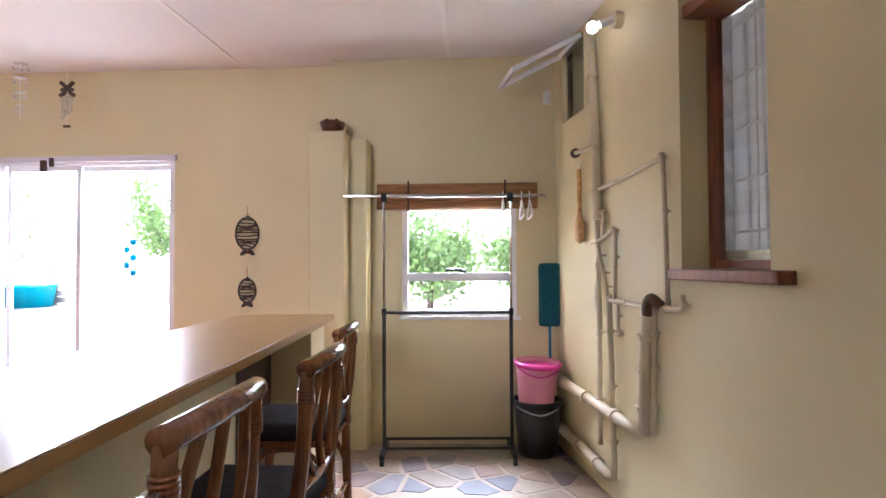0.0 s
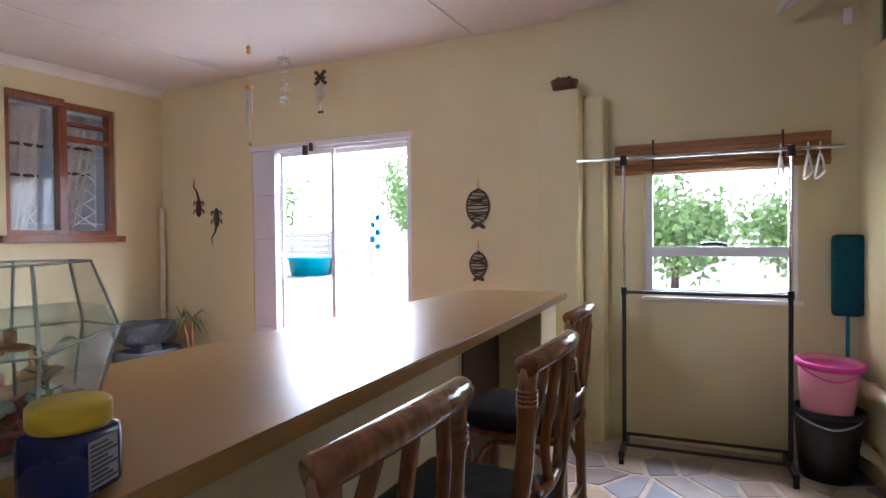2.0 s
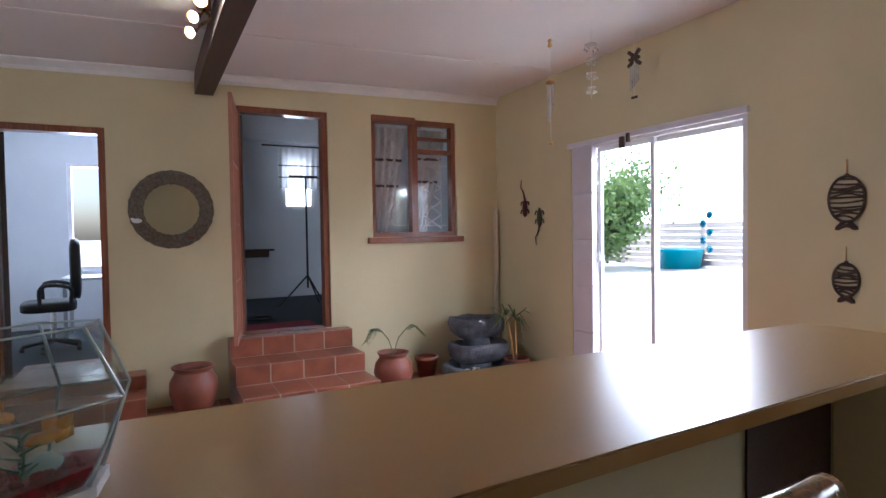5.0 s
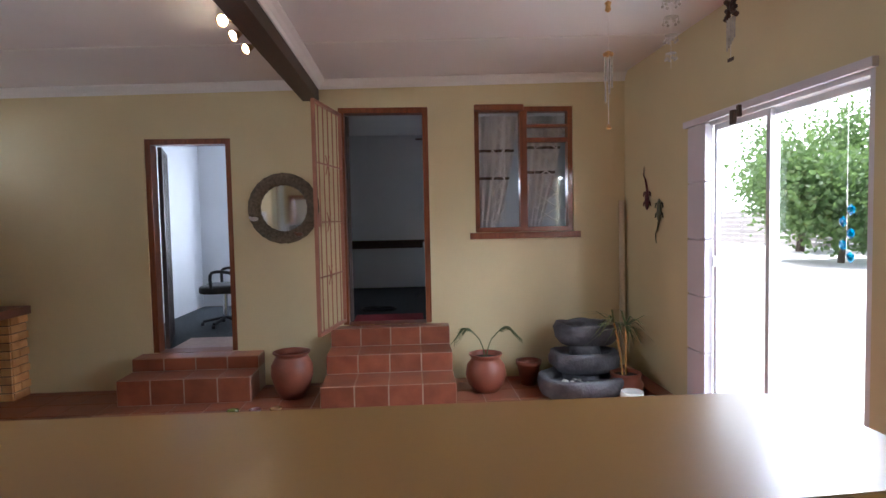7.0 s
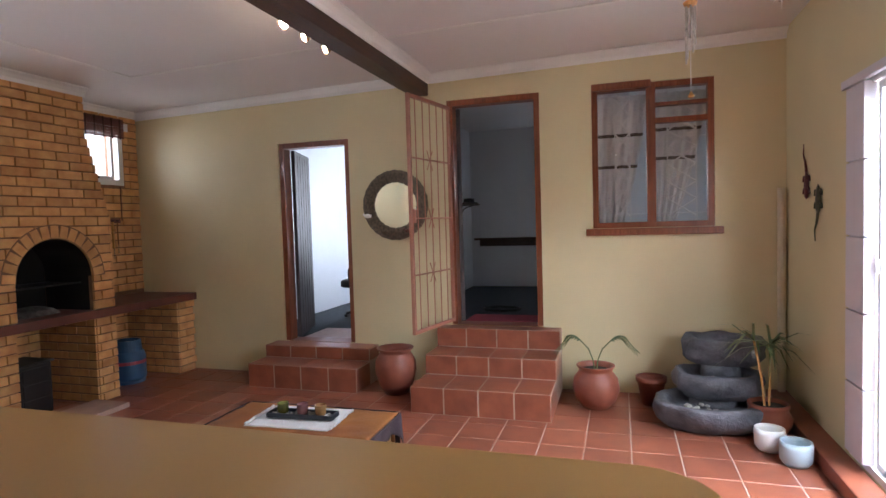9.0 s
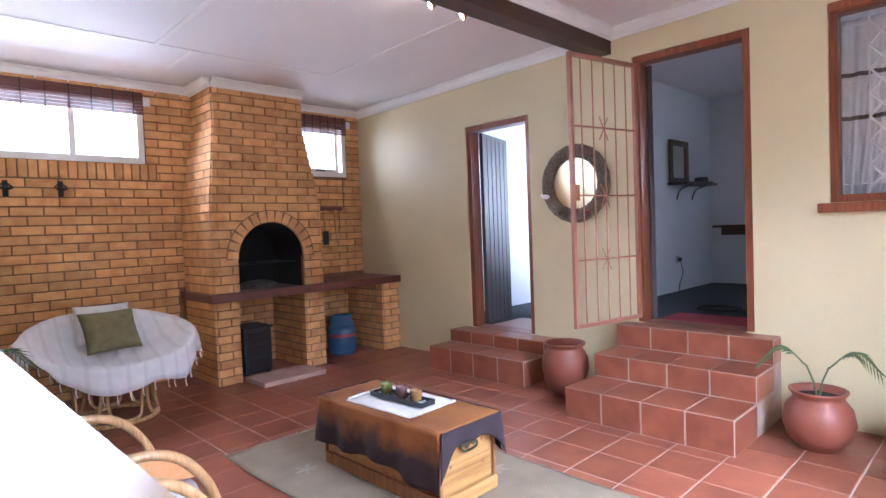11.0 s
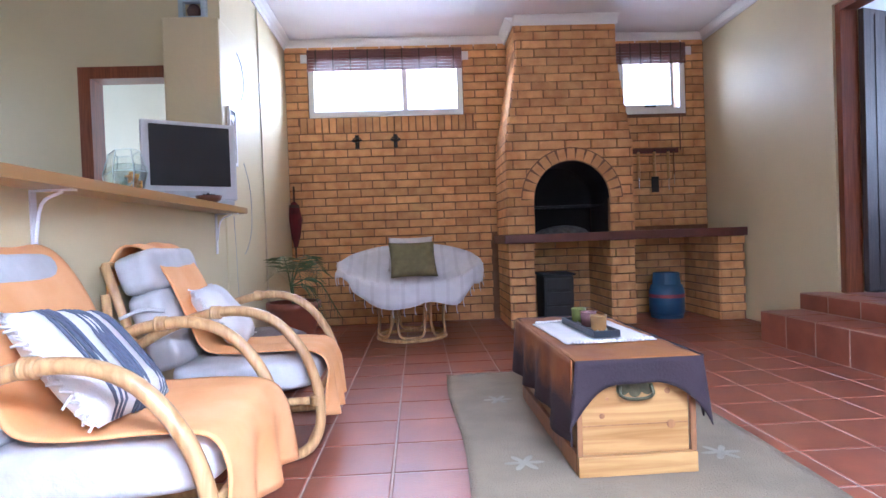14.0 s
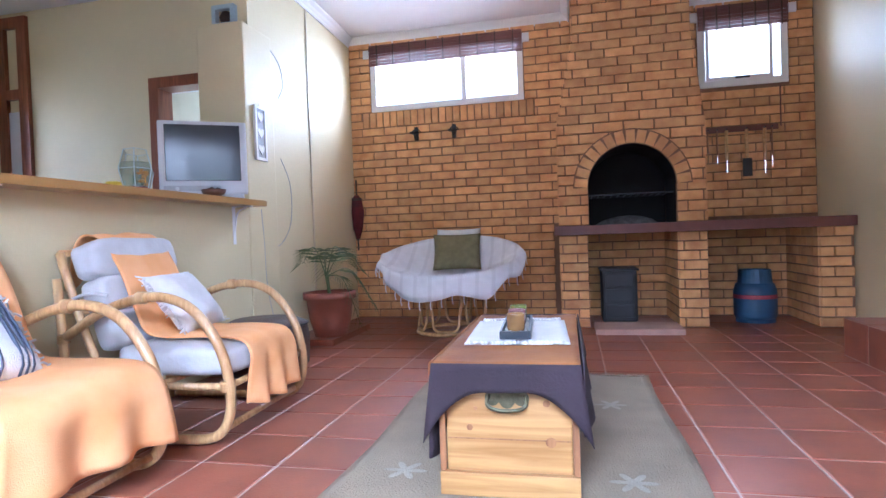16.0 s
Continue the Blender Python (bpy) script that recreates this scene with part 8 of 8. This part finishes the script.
# ---- floor tiles of the lounge ----
def unit_piece(name, bev, material):
    """A unit piece with chamfered face edges; its face looks to +z and its back is open."""
    bm = bmesh.new()
    lo = [bm.verts.new((x, y, -0.5)) for x, y in ((-0.5, -0.5), (0.5, -0.5), (0.5, 0.5), (-0.5, 0.5))]
    md = [bm.verts.new((x, y, 0.5 - bev[2])) for x, y in ((-0.5, -0.5), (0.5, -0.5), (0.5, 0.5), (-0.5, 0.5))]
    hi = [bm.verts.new((x * (1 - bev[0]), y * (1 - bev[1]), 0.5)) for x, y in ((-0.5, -0.5), (0.5, -0.5), (0.5, 0.5), (-0.5, 0.5))]
    for a, b in ((lo, md), (md, hi)):
        for i in range(4):
            bm.faces.new((a[i], a[(i + 1) % 4], b[(i + 1) % 4], b[i]))
    bm.faces.new(hi)
    me = finish(bm, name)
    me.materials.append(material)
    return me


TILE = unit_piece("tile", (0.03, 0.03, 0.25), M_TILE)
TS, X0, Y0 = 0.3125, -2.485, 0.02
for i in range(-11, 5):
    for j in range(-8, 17):
        xa, xb = max(XW, X0 + i * TS), min(-1.165, X0 + (i + 1) * TS)
        ya, yb = max(YS, Y0 + j * TS), min(YN, Y0 + (j + 1) * TS)
        if xb - xa < 0.03 or yb - ya < 0.03:
            continue
        t_ = new("tile", TILE)
        t_.parent = floor
        t_.matrix_basis = Matrix.Translation(((xa + xb) / 2, (ya + yb) / 2, -0.006)) @ Matrix.Diagonal((xb - xa - 0.007, yb - ya - 0.007, 0.012, 1))

# ---- bricks ----
BRICK = unit_piece("brick", (0.02, 0.08, 0.15), M_BRICK)
CH, BL = 0.0835, 0.246
rest = {}


def brick_panel(parent, origin, u, nrm, z0, z1, spans, count, phase=0.0, limit=10 ** 6):
    """Courses of half-bond brick on an upright face. spans(z) gives the stretches (u0, u1) that are brick at that height."""
    u, nrm, o = Vector(u), Vector(nrm), Vector(origin)
    n = int(round((z1 - z0) / CH))
    ch = (z1 - z0) / n
    for c in range(n):
        zc = z0 + (c + 0.5) * ch
        off = (phase + (BL / 2 if (c + int(round(z0 / CH))) % 2 else 0)) % BL
        for s0, s1 in spans(zc):
            k = math.floor((s0 - off) / BL)
            while off + k * BL < s1 - 1e-6:
                a, b = max(s0, off + k * BL), min(s1, off + (k + 1) * BL)
                k += 1
                if b - a < 0.025:
                    continue
                mid = o + u * ((a + b) / 2) + Vector((0, 0, zc))
                rot = Matrix((u, Vector((0, 0, 1)), nrm)).transposed().to_4x4()
                m = Matrix.Translation(mid) @ rot @ Matrix.Diagonal((b - a - 0.011, ch - 0.012, 0.024, 1))
                if count[0] < limit:
                    ob = new("brick", BRICK)
                    ob.parent = parent
                    ob.matrix_parent_inverse = parent.matrix_world.inverted()
                    ob.matrix_basis = m
                else:
                    rest.setdefault(parent.name, []).append(m)
                count[0] += 1


def minus(s0, s1, cuts):
    out = [(s0, s1)]
    for c0, c1 in cuts:
        out = [q for a, b in out for q in ((a, min(b, c0)), (max(a, c1), b)) if q[1] - q[0] > 1e-4]
    return out


cnt = [0]
wall_w = XL - XW


def south_spans(z):
    """Along the wall from its east end westwards, short of the chimney and the windows."""
    cuts = [(3.465 + XL, 4.655 + XL)] if z < 1.8 else [(3.61 + XL, 4.605 + XL)]
    for S in (S1, S2):
        if S[2] - 0.03 < z < S[3]:
            cuts.append((XL - S[1] - 0.025, XL - S[0] + 0.025))
    if 2.02 < z < 2.13:
        cuts.append((XL - S1[1] - 0.12, XL - S1[0] + 0.12))
    if z < ZT:
        cuts.append((XL + 3.40, 10))
    return minus(0.0, wall_w, cuts)


brick_panel(wall_south, (XL, YS + 0.004, 0), (-1, 0, 0), (0, 1, 0), 0.0, 2.922, south_spans, cnt, 0.0, 300)
for k in range(24):
    ob = new("brick", BRICK)
    ob.parent, ob.matrix_parent_inverse = wall_south, wall_south.matrix_world.inverted()
    ob.matrix_basis = Matrix.Translation((S1[0] - 0.08 + 0.075 * k, YS + 0.004, 2.088)) @ Matrix(((0, -1, 0), (0, 0, 1), (1, 0, 0))).to_4x4() @ Matrix.Diagonal((0.155, 0.064, 0.024, 1))
cnt2 = [0]


def front_low(z):
    return [(0.0, 0.235), (0.965, 1.19), (2.005, 2.255)]


brick_panel(fire, (-3.465, FY - 0.004, 0), (-1, 0, 0), (0, 1, 0), 0.0, 0.80, lambda z: front_low(z), cnt2, 0.02)


def front_mid(z):
    h = 0.0
    r = RAD + 0.02
    low = z - 0.04 - SPR
    if low < 0:
        h = RAD
    elif low < r:
        h = math.sqrt(r * r - low * low)
    c = -3.465 - AX
    return minus(0.0, 1.19, [(c - h, c + h)] if h else [])


brick_panel(fire, (-3.465, FY - 0.004, 0), (-1, 0, 0), (0, 1, 0), 0.88, 1.75, front_mid, cnt2, 0.06)
for c in range(15):
    zc = 1.75 + (c + 0.5) * CH
    t = min(1.0, (zc - 1.75) / 0.80)
    y = FY - 0.004 + (-1.484 - FY + 0.004) * t
    xl, xr = -3.465 - 0.15 * t, -4.655 + 0.05 * t
    if zc < 2.95:
        brick_panel(fire, (xl, y, 0), (-1, 0, 0), (0, 1, 0), 1.75 + c * CH, 1.75 + (c + 1) * CH, lambda z: [(0.0, xl - xr)], cnt2, 0.06)
        brick_panel(fire, (xl - 0.004, YS, 0), (0, 1, 0), (1, 0, 0), 1.75 + c * CH, 1.75 + (c + 1) * CH, lambda z: [(0.0, y - YS)], cnt2)
brick_panel(fire, (-3.469, YS, 0), (0, 1, 0), (1, 0, 0), 0.0, 0.80, lambda z: [(0.0, FY - YS)], cnt2)
brick_panel(fire, (-3.469, YS, 0), (0, 1, 0), (1, 0, 0), 0.88, 1.75, lambda z: [(0.0, FY - YS)], cnt2)
for x in (-4.434, -5.474):
    brick_panel(fire, (x, YS, 0), (0, 1, 0), (1, 0, 0), 0.0, 0.80, lambda z: [(0.0, FY - YS)], cnt2)
brick_panel(fire, (-4.651, YS, 0), (0, 1, 0), (-1, 0, 0), 0.88, 1.75, lambda z: [(0.0, FY - YS)], cnt2)
brick_panel(fire, (-3.70, YS + 0.004, 0), (-1, 0, 0), (0, 1, 0), 0.0, 0.80, lambda z: [(0.0, 0.73), (0.955, 1.77)], cnt2)
# arch ring of bricks on edge
for k in range(15):
    a = math.pi * (k + 0.5) / 15
    r = RAD + 0.06
    m = Matrix.Translation((AX + r * math.cos(a), FY - 0.002, SPR + r * math.sin(a))) @ Matrix((Vector((-math.sin(a), 0, math.cos(a))), Vector((math.cos(a), 0, math.sin(a))), Vector((0, 1, 0)))).transposed().to_4x4() @ Matrix.Diagonal((0.073, 0.112, 0.03, 1))
    ob = new("arch_brick", BRICK)
    ob.parent, ob.matrix_parent_inverse = fire, fire.matrix_world.inverted()
    ob.matrix_basis = m
for pname, ms in rest.items():
    verts, faces = [], []
    for m in ms:
        k = len(verts)
        verts += [tuple(m @ v.co) for v in BRICK.vertices]
        faces += [tuple(i + k for i in p.vertices) for p in BRICK.polygons]
    me = bpy.data.meshes.new("far_bricks")
    me.from_pydata(verts, [], faces)
    me.materials.append(M_BRICK)
    ob = new("far_bricks", me)
    ob.parent = bpy.data.objects[pname]
    ob["kind"] = "stuff"
